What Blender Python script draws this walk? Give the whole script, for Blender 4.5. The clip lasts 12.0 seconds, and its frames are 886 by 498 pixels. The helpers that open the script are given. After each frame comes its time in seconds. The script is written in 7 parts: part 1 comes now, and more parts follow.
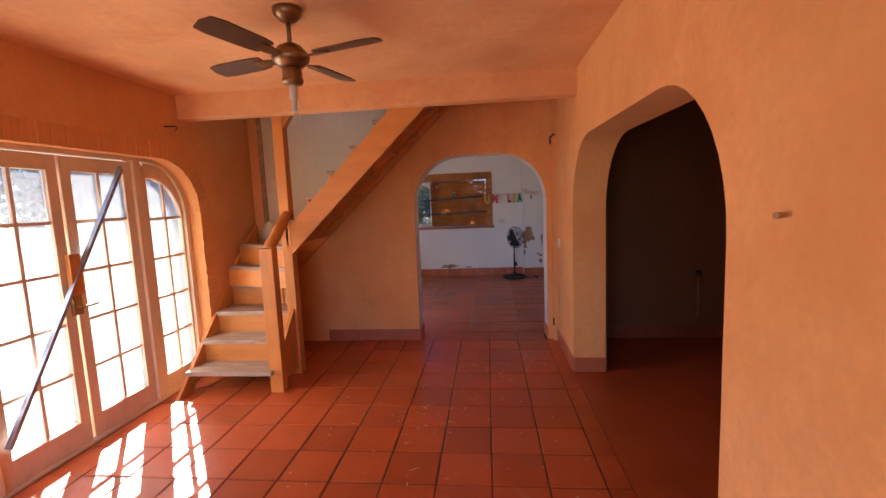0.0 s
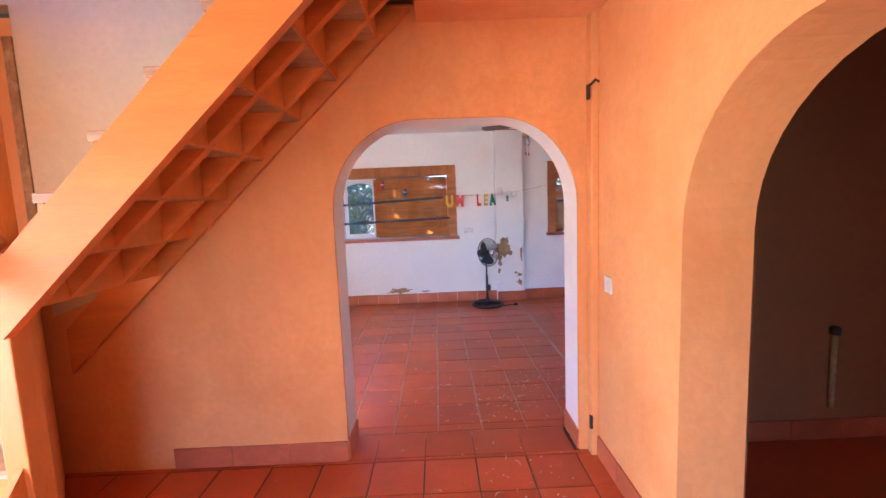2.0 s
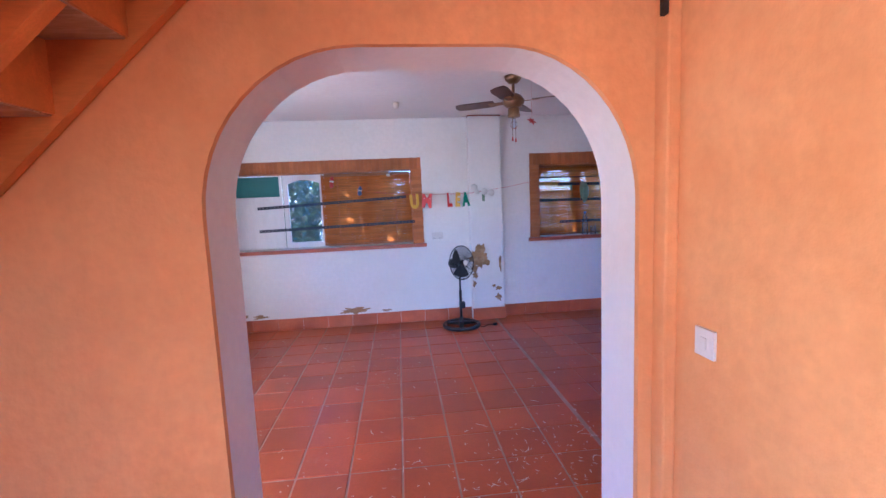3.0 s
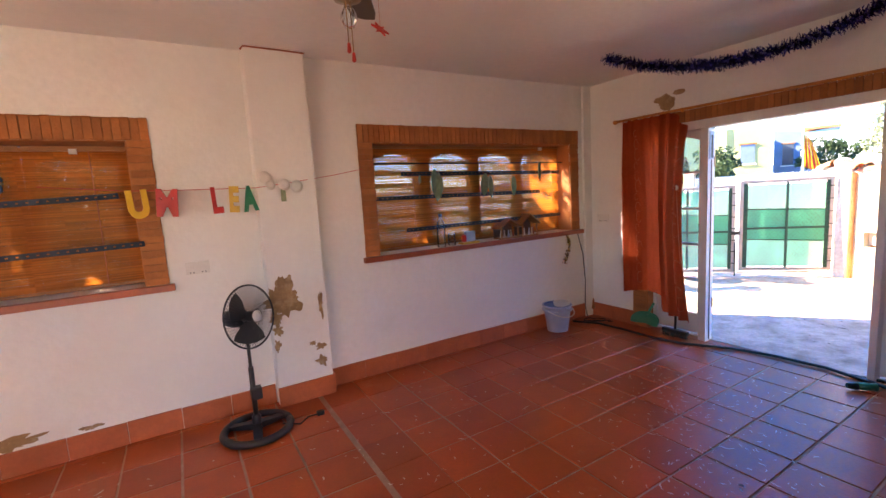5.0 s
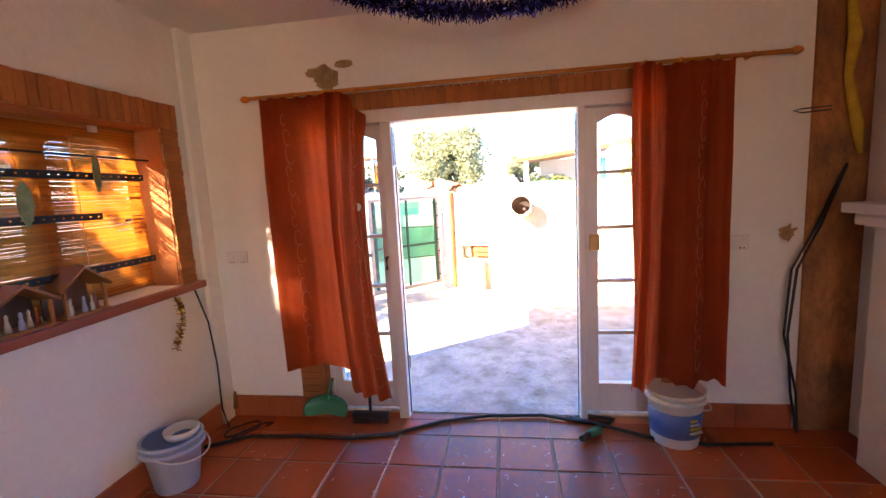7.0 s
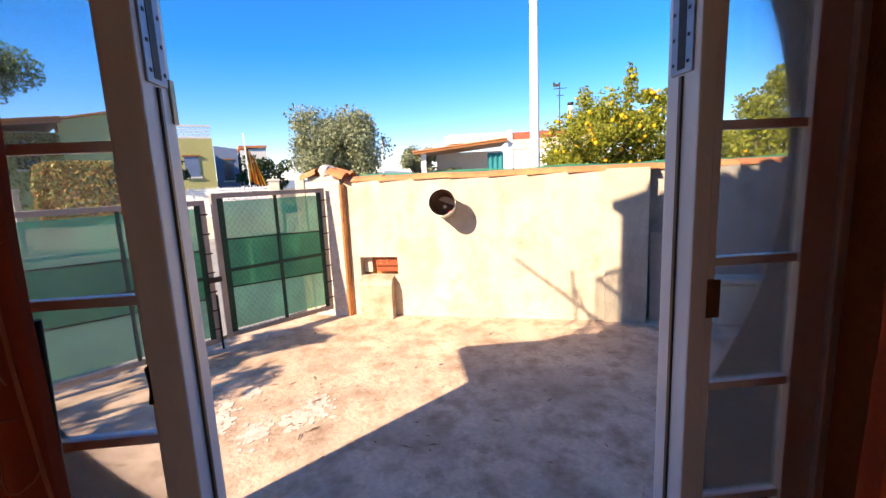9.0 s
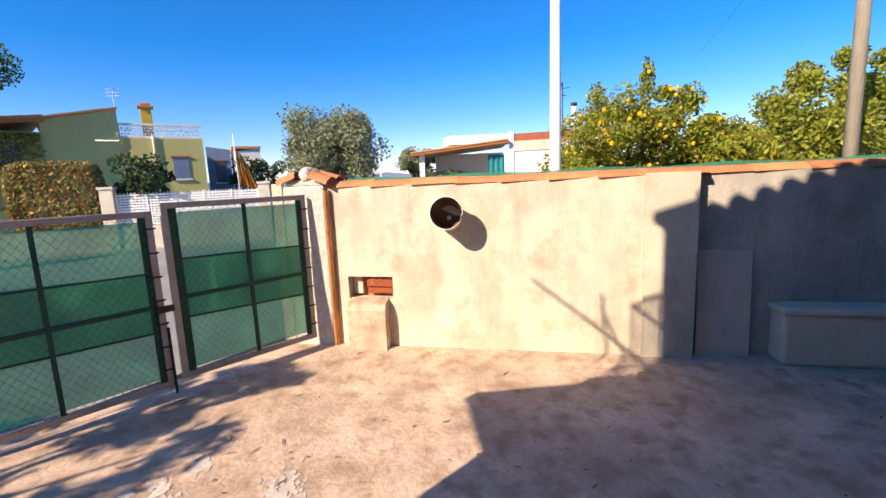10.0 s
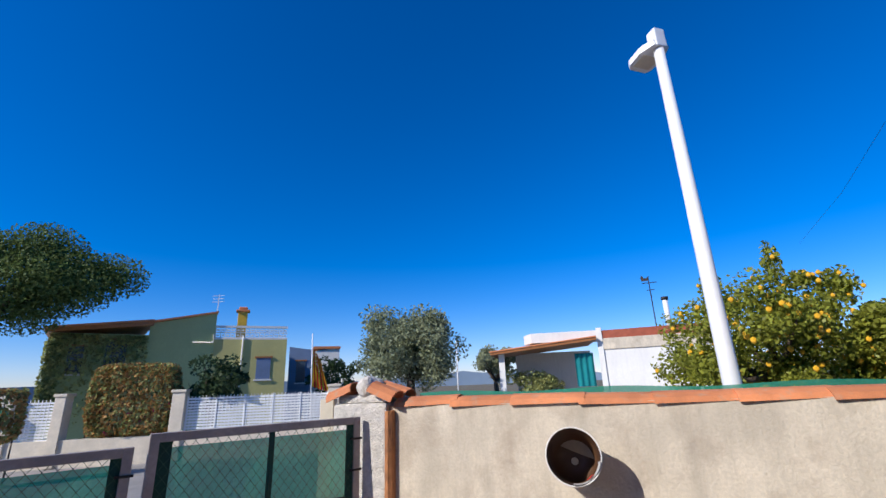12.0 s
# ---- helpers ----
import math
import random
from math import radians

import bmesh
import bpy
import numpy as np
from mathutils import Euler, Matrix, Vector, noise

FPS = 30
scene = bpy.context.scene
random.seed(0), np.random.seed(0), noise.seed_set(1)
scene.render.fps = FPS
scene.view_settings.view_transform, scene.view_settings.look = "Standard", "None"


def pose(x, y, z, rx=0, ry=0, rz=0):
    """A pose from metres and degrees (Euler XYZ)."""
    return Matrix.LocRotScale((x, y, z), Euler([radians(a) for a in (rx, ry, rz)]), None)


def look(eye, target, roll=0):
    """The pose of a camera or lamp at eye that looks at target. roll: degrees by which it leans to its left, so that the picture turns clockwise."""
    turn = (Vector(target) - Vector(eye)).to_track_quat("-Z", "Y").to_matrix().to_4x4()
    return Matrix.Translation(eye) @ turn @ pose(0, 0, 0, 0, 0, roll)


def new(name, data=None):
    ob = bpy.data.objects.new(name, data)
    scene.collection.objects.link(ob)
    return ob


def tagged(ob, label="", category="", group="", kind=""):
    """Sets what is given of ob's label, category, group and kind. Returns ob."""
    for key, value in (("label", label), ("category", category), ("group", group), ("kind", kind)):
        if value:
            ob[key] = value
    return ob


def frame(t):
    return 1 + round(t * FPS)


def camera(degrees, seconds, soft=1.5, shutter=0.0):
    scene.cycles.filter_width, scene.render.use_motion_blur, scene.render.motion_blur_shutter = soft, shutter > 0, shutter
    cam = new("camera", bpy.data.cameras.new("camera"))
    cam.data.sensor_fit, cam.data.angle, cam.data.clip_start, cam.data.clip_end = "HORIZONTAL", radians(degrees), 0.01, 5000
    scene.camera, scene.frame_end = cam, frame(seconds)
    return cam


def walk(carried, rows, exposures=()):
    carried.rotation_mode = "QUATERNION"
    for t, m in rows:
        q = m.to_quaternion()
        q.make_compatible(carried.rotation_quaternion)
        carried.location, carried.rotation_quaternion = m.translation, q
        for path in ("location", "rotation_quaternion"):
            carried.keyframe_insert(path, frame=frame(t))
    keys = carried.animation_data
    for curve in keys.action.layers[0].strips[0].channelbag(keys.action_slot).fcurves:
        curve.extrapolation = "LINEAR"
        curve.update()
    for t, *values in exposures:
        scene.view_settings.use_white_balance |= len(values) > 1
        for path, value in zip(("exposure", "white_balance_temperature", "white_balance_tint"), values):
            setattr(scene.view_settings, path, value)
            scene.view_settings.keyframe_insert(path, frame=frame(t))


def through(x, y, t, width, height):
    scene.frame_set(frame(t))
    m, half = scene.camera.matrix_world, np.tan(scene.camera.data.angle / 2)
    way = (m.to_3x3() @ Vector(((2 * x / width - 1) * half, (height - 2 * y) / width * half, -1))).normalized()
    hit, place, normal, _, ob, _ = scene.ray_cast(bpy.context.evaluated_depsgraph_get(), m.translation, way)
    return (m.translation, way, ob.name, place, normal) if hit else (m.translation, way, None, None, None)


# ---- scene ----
cam = camera(90.8, 12.0)
PATH = [
    (0, (-0.155, 0.035, 1.605), (-0.359, 2.012, 1.378), -2.4),
    (0.5, (-0.234, 0.578, 1.612), (-0.431, 2.556, 1.388), -2.3),
    (1, (-0.292, 1.111, 1.629), (-0.451, 3.092, 1.405), -2.3),
    (1.5, (-0.316, 1.69, 1.636), (-0.394, 3.675, 1.411), -2.3),
    (2, (-0.352, 2.292, 1.609), (-0.327, 4.279, 1.381), -2.3),
    (2.5, (-0.361, 2.878, 1.574), (-0.216, 4.859, 1.342), -2.5),
    (2.7, (-0.355, 3.094, 1.587), (-0.186, 5.073, 1.359), -2.5),
    (4.3, (-0.246, 4.936, 1.492), (0.259, 6.858, 1.268), -2.7),
    (4.5, (-0.202, 5.147, 1.517), (0.424, 7.033, 1.288), -3.0),
    (5, (0.06, 5.588, 1.526), (1.08, 7.29, 1.273), -3.4),
    (5.5, (0.341, 5.992, 1.504), (1.779, 7.358, 1.245), -3.1),
    (6, (0.628, 6.4, 1.525), (2.37, 7.344, 1.254), -3.0),
    (6.5, (1.03, 6.73, 1.526), (2.916, 7.336, 1.254), -3.1),
    (7, (1.432, 7.035, 1.528), (3.391, 7.329, 1.258), -3.1),
    (7.5, (1.912, 7.197, 1.523), (3.891, 7.22, 1.241), -3.1),
    (7.7, (2.096, 7.235, 1.533), (4.077, 7.207, 1.255), -3.1),
    (9.3, (3.487, 7.272, 1.474), (5.452, 7.079, 1.154), -2.5),
    (9.5, (3.652, 7.279, 1.481), (5.617, 7.084, 1.162), -2.5),
    (10, (4.022, 7.234, 1.515), (5.988, 7.04, 1.207), -2.4),
    (10.5, (4.324, 7.205, 1.555), (6.308, 7.033, 1.369), -2.4),
    (11, (4.641, 7.235, 1.559), (6.637, 7.112, 1.595), -2.2),
    (11.5, (4.929, 7.261, 1.593), (6.897, 7.201, 1.946), -2.2),
    (12, (5.16, 7.336, 1.633), (7.07, 7.437, 2.22), -2.2),
]
EXPOSE = [(0, 2.2, 6000, 10), (0.5, 2.6, 6000, 10), (1.0, 3.05, 6000, 10), (1.5, 3.45, 6000, 10), (2.0, 3.75, 5400, 10), (2.7, 3.65, 4300, 8), (4.3, 3.35, 7000, 12), (5.0, 3.4, 7900, 15), (5.7, 3.75, 8700, 18), (7.0, 3.65, 9300, 20), (7.7, 2.7, 9600, 20), (9.3, 1.05, 8500, 16), (10, 0.75, 8100, 15), (11, 0.25, 7100, 12), (12, 0.05, 6250, 11)]
walk(cam, [(t, look(eye, target, roll)) for t, eye, target, roll in PATH], EXPOSE)

# ---- world, sun, exposure ----
SUN_EL, SUN_TRAVEL = 33.0, (0.62, -0.785)
world = bpy.data.worlds.new("sky")
scene.world = world
world.use_nodes = True
wn = world.node_tree
sky = wn.nodes.new("ShaderNodeTexSky")
sky.sky_type, sky.sun_disc = "NISHITA", False
sky.sun_elevation = radians(SUN_EL)
sky.sun_rotation = math.atan2(-SUN_TRAVEL[0], -SUN_TRAVEL[1])
sky.air_density, sky.dust_density, sky.ozone_density = 1.0, 0.0, 6.0
wn.nodes["Background"].inputs["Strength"].default_value = 0.13
rich = wn.nodes.new("ShaderNodeHueSaturation")
rich.inputs["Saturation"].default_value = 1.37
wn.links.new(sky.outputs[0], rich.inputs["Color"])
deep = wn.nodes.new("ShaderNodeMix")
deep.data_type, deep.blend_type = "RGBA", "MULTIPLY"
deep.inputs["Factor"].default_value = 1.0
deep.inputs["B"].default_value = (0.95, 0.86, 1.10, 1)
wn.links.new(rich.outputs[0], deep.inputs["A"])
wn.links.new(deep.outputs["Result"], wn.nodes["Background"].inputs["Color"])
lamp = bpy.data.lights.new("sun", "SUN")
lamp.energy, lamp.angle, lamp.color = 5.0, radians(0.5), (1.0, 0.94, 0.85)
sun = new("sun", lamp)
sun.matrix_world = look((-SUN_TRAVEL[0] * 40, -SUN_TRAVEL[1] * 40, 40 * math.tan(radians(SUN_EL))), (0, 0, 0))


def daylight(name, m, w, h, watts, colour):
    """An area lamp set in an opening of the house, seen or added."""
    a = bpy.data.lights.new(name, "AREA")
    a.shape, a.size, a.size_y, a.energy, a.color = "RECTANGLE", w, h, watts, colour
    new(name, a).matrix_world = m


# added fill lamp for the hall; the opening it stands in is unseen
daylight("south_fill_light", look((-1.1, -1.97, 1.15), (-1.1, 4.0, 1.15)), 2.7, 1.95, 6, (1.0, 0.88, 0.72))
daylight("glazed_door_daylight", look((-3.10, 2.68, 0.85), (2.0, 2.68, 1.0)), 2.3, 1.35, 16, (1.0, 0.90, 0.76))
# added warm fill lamp for the living room; no west window is known
daylight("west_fill_light", look((-2.84, 6.55, 1.5), (2.0, 7.0, 1.4)), 1.55, 1.15, 1.1, (1.0, 0.78, 0.56))

# ---- materials ----
def lin(h):
    v = [int(h[i:i + 2], 16) / 255 for i in (0, 2, 4)]
    return tuple(c / 12.92 if c <= 0.04045 else ((c + 0.055) / 1.055) ** 2.4 for c in v) + (1,)


def rgba(c):
    return (*c, 1) if len(c) == 3 else c


def node(nt, kind, **kw):
    n = nt.nodes.new(kind)
    for k, v in kw.items():
        n.inputs[k.replace("_", " ")].default_value = v
    return n


def mixcol(nt, fac, a, b):
    m = nt.nodes.new("ShaderNodeMix")
    m.data_type = "RGBA"
    for sock, v in ((m.inputs["Factor"], fac), (m.inputs["A"], a), (m.inputs["B"], b)):
        if isinstance(v, bpy.types.NodeSocket):
            nt.links.new(v, sock)
        else:
            sock.default_value = rgba(v) if isinstance(v, tuple) else v
    return m.outputs["Result"]


def ramp(nt, src, lo, hi):
    r = nt.nodes.new("ShaderNodeMapRange")
    r.inputs["From Min"].default_value, r.inputs["From Max"].default_value = lo, hi
    nt.links.new(src, r.inputs["Value"])
    return r.outputs[0]


def material(name, base, var=0.12, big=1.2, fine=40, rough=0.6, bump=0.15, metal=0.0, dirt=None, dirt_at=(0.55, 0.75),
             stretch=(1, 1, 1), per_object=0.0, per_island=0.0, spec=0.5, rough_var=0.15, streak=0.0):
    """A surface with broad tone changes, fine grain, optional stains of a second colour and a fine relief."""
    m = bpy.data.materials.new(name)
    m.use_nodes = True
    nt = m.node_tree
    b = nt.nodes["Principled BSDF"]
    tc = nt.nodes.new("ShaderNodeTexCoord")
    mp = nt.nodes.new("ShaderNodeMapping")
    mp.inputs["Scale"].default_value = stretch
    # repeated pieces take their grain from where they lie, so that no two look alike
    where = nt.nodes.new("ShaderNodeNewGeometry").outputs["Position"] if per_object else tc.outputs["Object"]
    nt.links.new(where, mp.inputs["Vector"])
    n1 = node(nt, "ShaderNodeTexNoise", Scale=big, Detail=5.0, Roughness=0.6)
    n2 = node(nt, "ShaderNodeTexNoise", Scale=fine, Detail=3.0, Roughness=0.6)
    for n in (n1, n2):
        nt.links.new(mp.outputs[0], n.inputs["Vector"])
    c = rgba(base)
    dark = tuple(v * (1 - var * 1.6) for v in c[:3]) + (1,)
    light = tuple(min(1, v * (1 + var)) for v in c[:3]) + (1,)
    col = mixcol(nt, ramp(nt, n1.outputs["Fac"], 0.3, 0.7), dark, light)
    col = mixcol(nt, ramp(nt, n2.outputs["Fac"], 0.35, 0.75), col, mixcol(nt, 0.5, col, tuple(v * (1 - var * 2) for v in c[:3]) + (1,)))
    if dirt:
        n3 = node(nt, "ShaderNodeTexNoise", Scale=big * 2.3, Detail=8.0, Roughness=0.65)
        off = nt.nodes.new("ShaderNodeMapping")
        off.inputs["Location"].default_value = (7.3, 2.1, 4.4)
        nt.links.new(mp.outputs[0], off.inputs["Vector"])
        nt.links.new(off.outputs[0], n3.inputs["Vector"])
        col = mixcol(nt, ramp(nt, n3.outputs["Fac"], *dirt_at), col, rgba(dirt))
    if streak:
        st = nt.nodes.new("ShaderNodeMapping")
        st.inputs["Scale"].default_value = (4.2, 4.2, 0.7)
        nt.links.new(tc.outputs["Object"], st.inputs["Vector"])
        n4 = node(nt, "ShaderNodeTexNoise", Scale=1.5, Detail=6.0, Roughness=0.7)
        nt.links.new(st.outputs[0], n4.inputs["Vector"])
        f = nt.nodes.new("ShaderNodeMath")
        f.operation = "MULTIPLY"
        f.inputs[1].default_value = streak
        nt.links.new(ramp(nt, n4.outputs["Fac"], 0.46, 0.68), f.inputs[0])
        col = mixcol(nt, f.outputs[0], col, tuple(v * 0.55 for v in c[:3]) + (1,))
    for amount, source in ((per_object, "o"), (per_island, "i")):
        if amount:
            src = nt.nodes.new("ShaderNodeObjectInfo").outputs["Random"] if source == "o" else nt.nodes.new("ShaderNodeNewGeometry").outputs["Random Per Island"]
            hsv = nt.nodes.new("ShaderNodeHueSaturation")
            nt.links.new(col, hsv.inputs["Color"])
            r = nt.nodes.new("ShaderNodeMapRange")
            r.inputs["To Min"].default_value, r.inputs["To Max"].default_value = 1 - amount, 1 + amount
            nt.links.new(src, r.inputs["Value"])
            nt.links.new(r.outputs[0], hsv.inputs["Value"])
            col = hsv.outputs[0]
    nt.links.new(col, b.inputs["Base Color"])
    rr = nt.nodes.new("ShaderNodeMapRange")
    rr.inputs["To Min"].default_value, rr.inputs["To Max"].default_value = max(0.02, rough - rough_var), min(1, rough + rough_var)
    nt.links.new(n1.outputs["Fac"], rr.inputs["Value"])
    nt.links.new(rr.outputs[0], b.inputs["Roughness"])
    b.inputs["Metallic"].default_value = metal
    b.inputs["Specular IOR Level"].default_value = spec
    if bump:
        bp = node(nt, "ShaderNodeBump", Strength=bump, Distance=0.02)
        nt.links.new(n2.outputs["Fac"], bp.inputs["Height"])
        nt.links.new(bp.outputs[0], b.inputs["Normal"])
    return m


def thin(name, base, through=0.5, clear=0.0, rough=0.7, per_island=0.0):
    """A thin sheet: part of the light passes through it, diffused, and part passes straight through its holes."""
    m = material(name, base, var=0.15, big=2, fine=60, rough=rough, bump=0.1, per_island=per_island, spec=0.2)
    nt = m.node_tree
    b = nt.nodes["Principled BSDF"]
    out = nt.nodes["Material Output"]
    tr = nt.nodes.new("ShaderNodeBsdfTranslucent")
    nt.links.new(b.inputs["Base Color"].links[0].from_socket, tr.inputs["Color"])
    mx = nt.nodes.new("ShaderNodeMixShader")
    mx.inputs[0].default_value = through
    nt.links.new(b.outputs[0], mx.inputs[1])
    nt.links.new(tr.outputs[0], mx.inputs[2])
    last = mx
    if clear:
        tp = nt.nodes.new("ShaderNodeBsdfTransparent")
        m2 = nt.nodes.new("ShaderNodeMixShader")
        m2.inputs[0].default_value = clear
        nt.links.new(mx.outputs[0], m2.inputs[1])
        nt.links.new(tp.outputs[0], m2.inputs[2])
        last = m2
    nt.links.new(last.outputs[0], out.inputs["Surface"])
    return m


def glass_mat(name, tint=(0.95, 0.97, 0.97), dust=0.06):
    """Thin window glass: clear, with a Fresnel gloss and uneven dust on it."""
    m = bpy.data.materials.new(name)
    m.use_nodes = True
    nt = m.node_tree
    nt.nodes.remove(nt.nodes["Principled BSDF"])
    clear = nt.nodes.new("ShaderNodeBsdfTransparent")
    clear.inputs["Color"].default_value = rgba(tint)
    shine = nt.nodes.new("ShaderNodeBsdfGlossy")
    shine.inputs["Roughness"].default_value = 0.03
    fres = nt.nodes.new("ShaderNodeFresnel")
    fres.inputs["IOR"].default_value = 1.45
    pane = nt.nodes.new("ShaderNodeMixShader")
    nt.links.new(fres.outputs[0], pane.inputs[0])
    nt.links.new(clear.outputs[0], pane.inputs[1])
    nt.links.new(shine.outputs[0], pane.inputs[2])
    film = nt.nodes.new("ShaderNodeBsdfTranslucent")
    film.inputs["Color"].default_value = (0.8, 0.8, 0.78, 1)
    n = node(nt, "ShaderNodeTexNoise", Scale=9.0, Detail=5.0)
    mm = nt.nodes.new("ShaderNodeMath")
    mm.operation = "MULTIPLY"
    mm.inputs[1].default_value = dust
    nt.links.new(n.outputs["Fac"], mm.inputs[0])
    mx = nt.nodes.new("ShaderNodeMixShader")
    nt.links.new(mm.outputs[0], mx.inputs[0])
    nt.links.new(pane.outputs[0], mx.inputs[1])
    nt.links.new(film.outputs[0], mx.inputs[2])
    nt.links.new(mx.outputs[0], nt.nodes["Material Output"].inputs["Surface"])
    return m


PEACH = material("peach_plaster", (0.80, 0.375, 0.128), var=0.09, big=0.7, fine=26, rough=0.85, bump=0.16, dirt=(0.66, 0.245, 0.062), dirt_at=(0.45, 0.85), streak=0.12)
CEIL_PEACH = material("peach_ceiling_plaster", (0.82, 0.41, 0.175), var=0.10, big=0.8, fine=20, rough=0.9, bump=0.12, dirt=(0.64, 0.25, 0.08), dirt_at=(0.46, 0.85))
CREAM = material("unpainted_cream_plaster", (0.66, 0.55, 0.36), var=0.08, big=1.2, fine=25, rough=0.9, bump=0.12)
WHITE = material("white_plaster", (0.80, 0.77, 0.72), var=0.05, big=0.8, fine=22, rough=0.85, bump=0.14, dirt=(0.70, 0.64, 0.56), dirt_at=(0.58, 0.95))
CEIL_WHITE = material("white_ceiling_plaster", (0.78, 0.76, 0.73), var=0.05, big=0.7, fine=20, rough=0.9, bump=0.1)
# brown is darkened to stand in for the side room's lack of light
DARKROOM = material("unlit_shade_plaster", (0.23, 0.084, 0.03), var=0.1, big=1.0, fine=20, rough=0.85, bump=0.1)
TERRA = material("terracotta_tile", (0.50, 0.096, 0.023), var=0.13, big=2.0, fine=55, rough=0.33, bump=0.06, per_object=0.15, dirt=(0.54, 0.23, 0.14), dirt_at=(0.62, 0.90), rough_var=0.09, spec=0.4)
SKIRT = material("terracotta_skirting", (0.50, 0.13, 0.05), var=0.15, big=4.0, fine=50, rough=0.4, bump=0.06, per_object=0.12)
DARKGROUT = material("dark_worn_grout", (0.17, 0.07, 0.038), var=0.25, big=3.0, fine=60, rough=0.9, bump=0.2, dirt=(0.36, 0.22, 0.15), dirt_at=(0.62, 0.75))
GROUT = material("pale_grout", (0.50, 0.33, 0.245), var=0.2, big=3.0, fine=60, rough=0.9, bump=0.2, dirt=(0.55, 0.42, 0.34), dirt_at=(0.56, 0.7))
PINE = material("pine_wood", (0.66, 0.24, 0.040), var=0.13, big=2.2, fine=30, rough=0.5, bump=0.08, stretch=(5, 5, 0.8), per_object=0.08, dirt=(0.26, 0.075, 0.016), dirt_at=(0.655, 0.72))
PINE_X = material("pine_board", (0.66, 0.24, 0.040), var=0.13, big=2.2, fine=30, rough=0.5, bump=0.08, stretch=(0.8, 5, 5), per_object=0.08, dirt=(0.26, 0.075, 0.016), dirt_at=(0.655, 0.72))
TREAD = material("worn_tread_wood", (0.42, 0.29, 0.19), var=0.2, big=3.0, fine=35, rough=0.6, bump=0.1, stretch=(0.8, 5, 5), dirt=(0.55, 0.42, 0.32), dirt_at=(0.5, 0.75))
CREAMWOOD = material("cream_painted_wood", (0.74, 0.56, 0.36), var=0.08, big=3.0, fine=30, rough=0.45, bump=0.05, stretch=(3, 3, 1))
WHITEWOOD = material("white_painted_wood", (0.78, 0.75, 0.74), var=0.05, big=3.0, fine=30, rough=0.4, bump=0.05, stretch=(3, 3, 1), dirt=(0.62, 0.57, 0.52), dirt_at=(0.62, 0.85))
BROWNWOOD = material("varnished_brown_wood", (0.36, 0.14, 0.035), var=0.2, big=3.0, fine=30, rough=0.4, bump=0.06, stretch=(0.8, 4, 4))
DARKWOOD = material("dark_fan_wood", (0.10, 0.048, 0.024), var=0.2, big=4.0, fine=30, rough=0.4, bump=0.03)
BRASS = material("old_brass", (0.32, 0.20, 0.10), var=0.2, big=8.0, fine=60, rough=0.35, bump=0.02, metal=0.9)
BRICK = material("thin_orange_brick", (0.44, 0.155, 0.046), var=0.15, big=6.0, fine=60, rough=0.8, bump=0.3, per_object=0.16)
MORTAR = material("brick_mortar", (0.40, 0.17, 0.065), var=0.15, big=6.0, fine=70, rough=0.95, bump=0.3)
SILLRED = material("red_sill_tile", (0.36, 0.085, 0.035), var=0.15, big=5.0, fine=50, rough=0.4, bump=0.08, per_object=0.1)
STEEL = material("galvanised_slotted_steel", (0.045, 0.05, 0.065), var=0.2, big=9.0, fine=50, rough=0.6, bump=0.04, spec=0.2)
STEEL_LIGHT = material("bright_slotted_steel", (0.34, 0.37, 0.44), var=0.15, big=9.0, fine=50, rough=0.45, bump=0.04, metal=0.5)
IRON = material("blackened_iron", (0.05, 0.04, 0.035), var=0.3, big=9.0, fine=60, rough=0.6, bump=0.1, metal=0.5)
BLACKPL = material("black_plastic", (0.016, 0.016, 0.018), var=0.2, big=8.0, fine=60, rough=0.4, bump=0.02)
WHITEPL = material("white_plastic", (0.72, 0.68, 0.62), var=0.06, big=8.0, fine=60, rough=0.35, bump=0.0)
GREENPL = material("green_plastic", (0.012, 0.20, 0.11), var=0.1, big=8.0, fine=60, rough=0.35, bump=0.0)
BLUEPL = material("blue_plastic", (0.06, 0.13, 0.32), var=0.1, big=8.0, fine=60, rough=0.4, bump=0.0)
GREYPL = material("grey_blue_plastic", (0.42, 0.48, 0.62), var=0.08, big=8.0, fine=60, rough=0.4, bump=0.0)
REDPL = material("red_plastic", (0.55, 0.03, 0.025), var=0.1, big=8.0, fine=60, rough=0.35, bump=0.0)
YELLOWPL = material("yellow_plastic", (0.70, 0.42, 0.03), var=0.1, big=8.0, fine=60, rough=0.4, bump=0.0)
GLASS = glass_mat("dusty_window_glass")
HAZYGLASS = glass_mat("unwashed_window_glass", dust=0.16)
CLEAR = glass_mat("clear_plastic", (0.9, 0.95, 1.0), 0.12)
BAMBOO = thin("bamboo_slat", (0.52, 0.155, 0.024), through=0.36, rough=0.5, per_island=0.22)
CURTAIN = thin("terracotta_cotton_curtain", (0.46, 0.078, 0.028), through=0.64, rough=0.85)
STITCH = material("pale_embroidery_thread", (0.56, 0.17, 0.09), var=0.1, big=9, fine=80, rough=0.9, bump=0.1)
PATCH = material("bare_plaster_patch", (0.36, 0.22, 0.10), var=0.18, big=6, fine=40, rough=0.95, bump=0.3, dirt=(0.50, 0.36, 0.21), dirt_at=(0.5, 0.75))
CONCRETE = material("concrete_yard", (0.64, 0.455, 0.335), var=0.22, big=2.2, fine=30, rough=0.9, bump=0.4, dirt=(0.30, 0.19, 0.12), dirt_at=(0.46, 0.70))
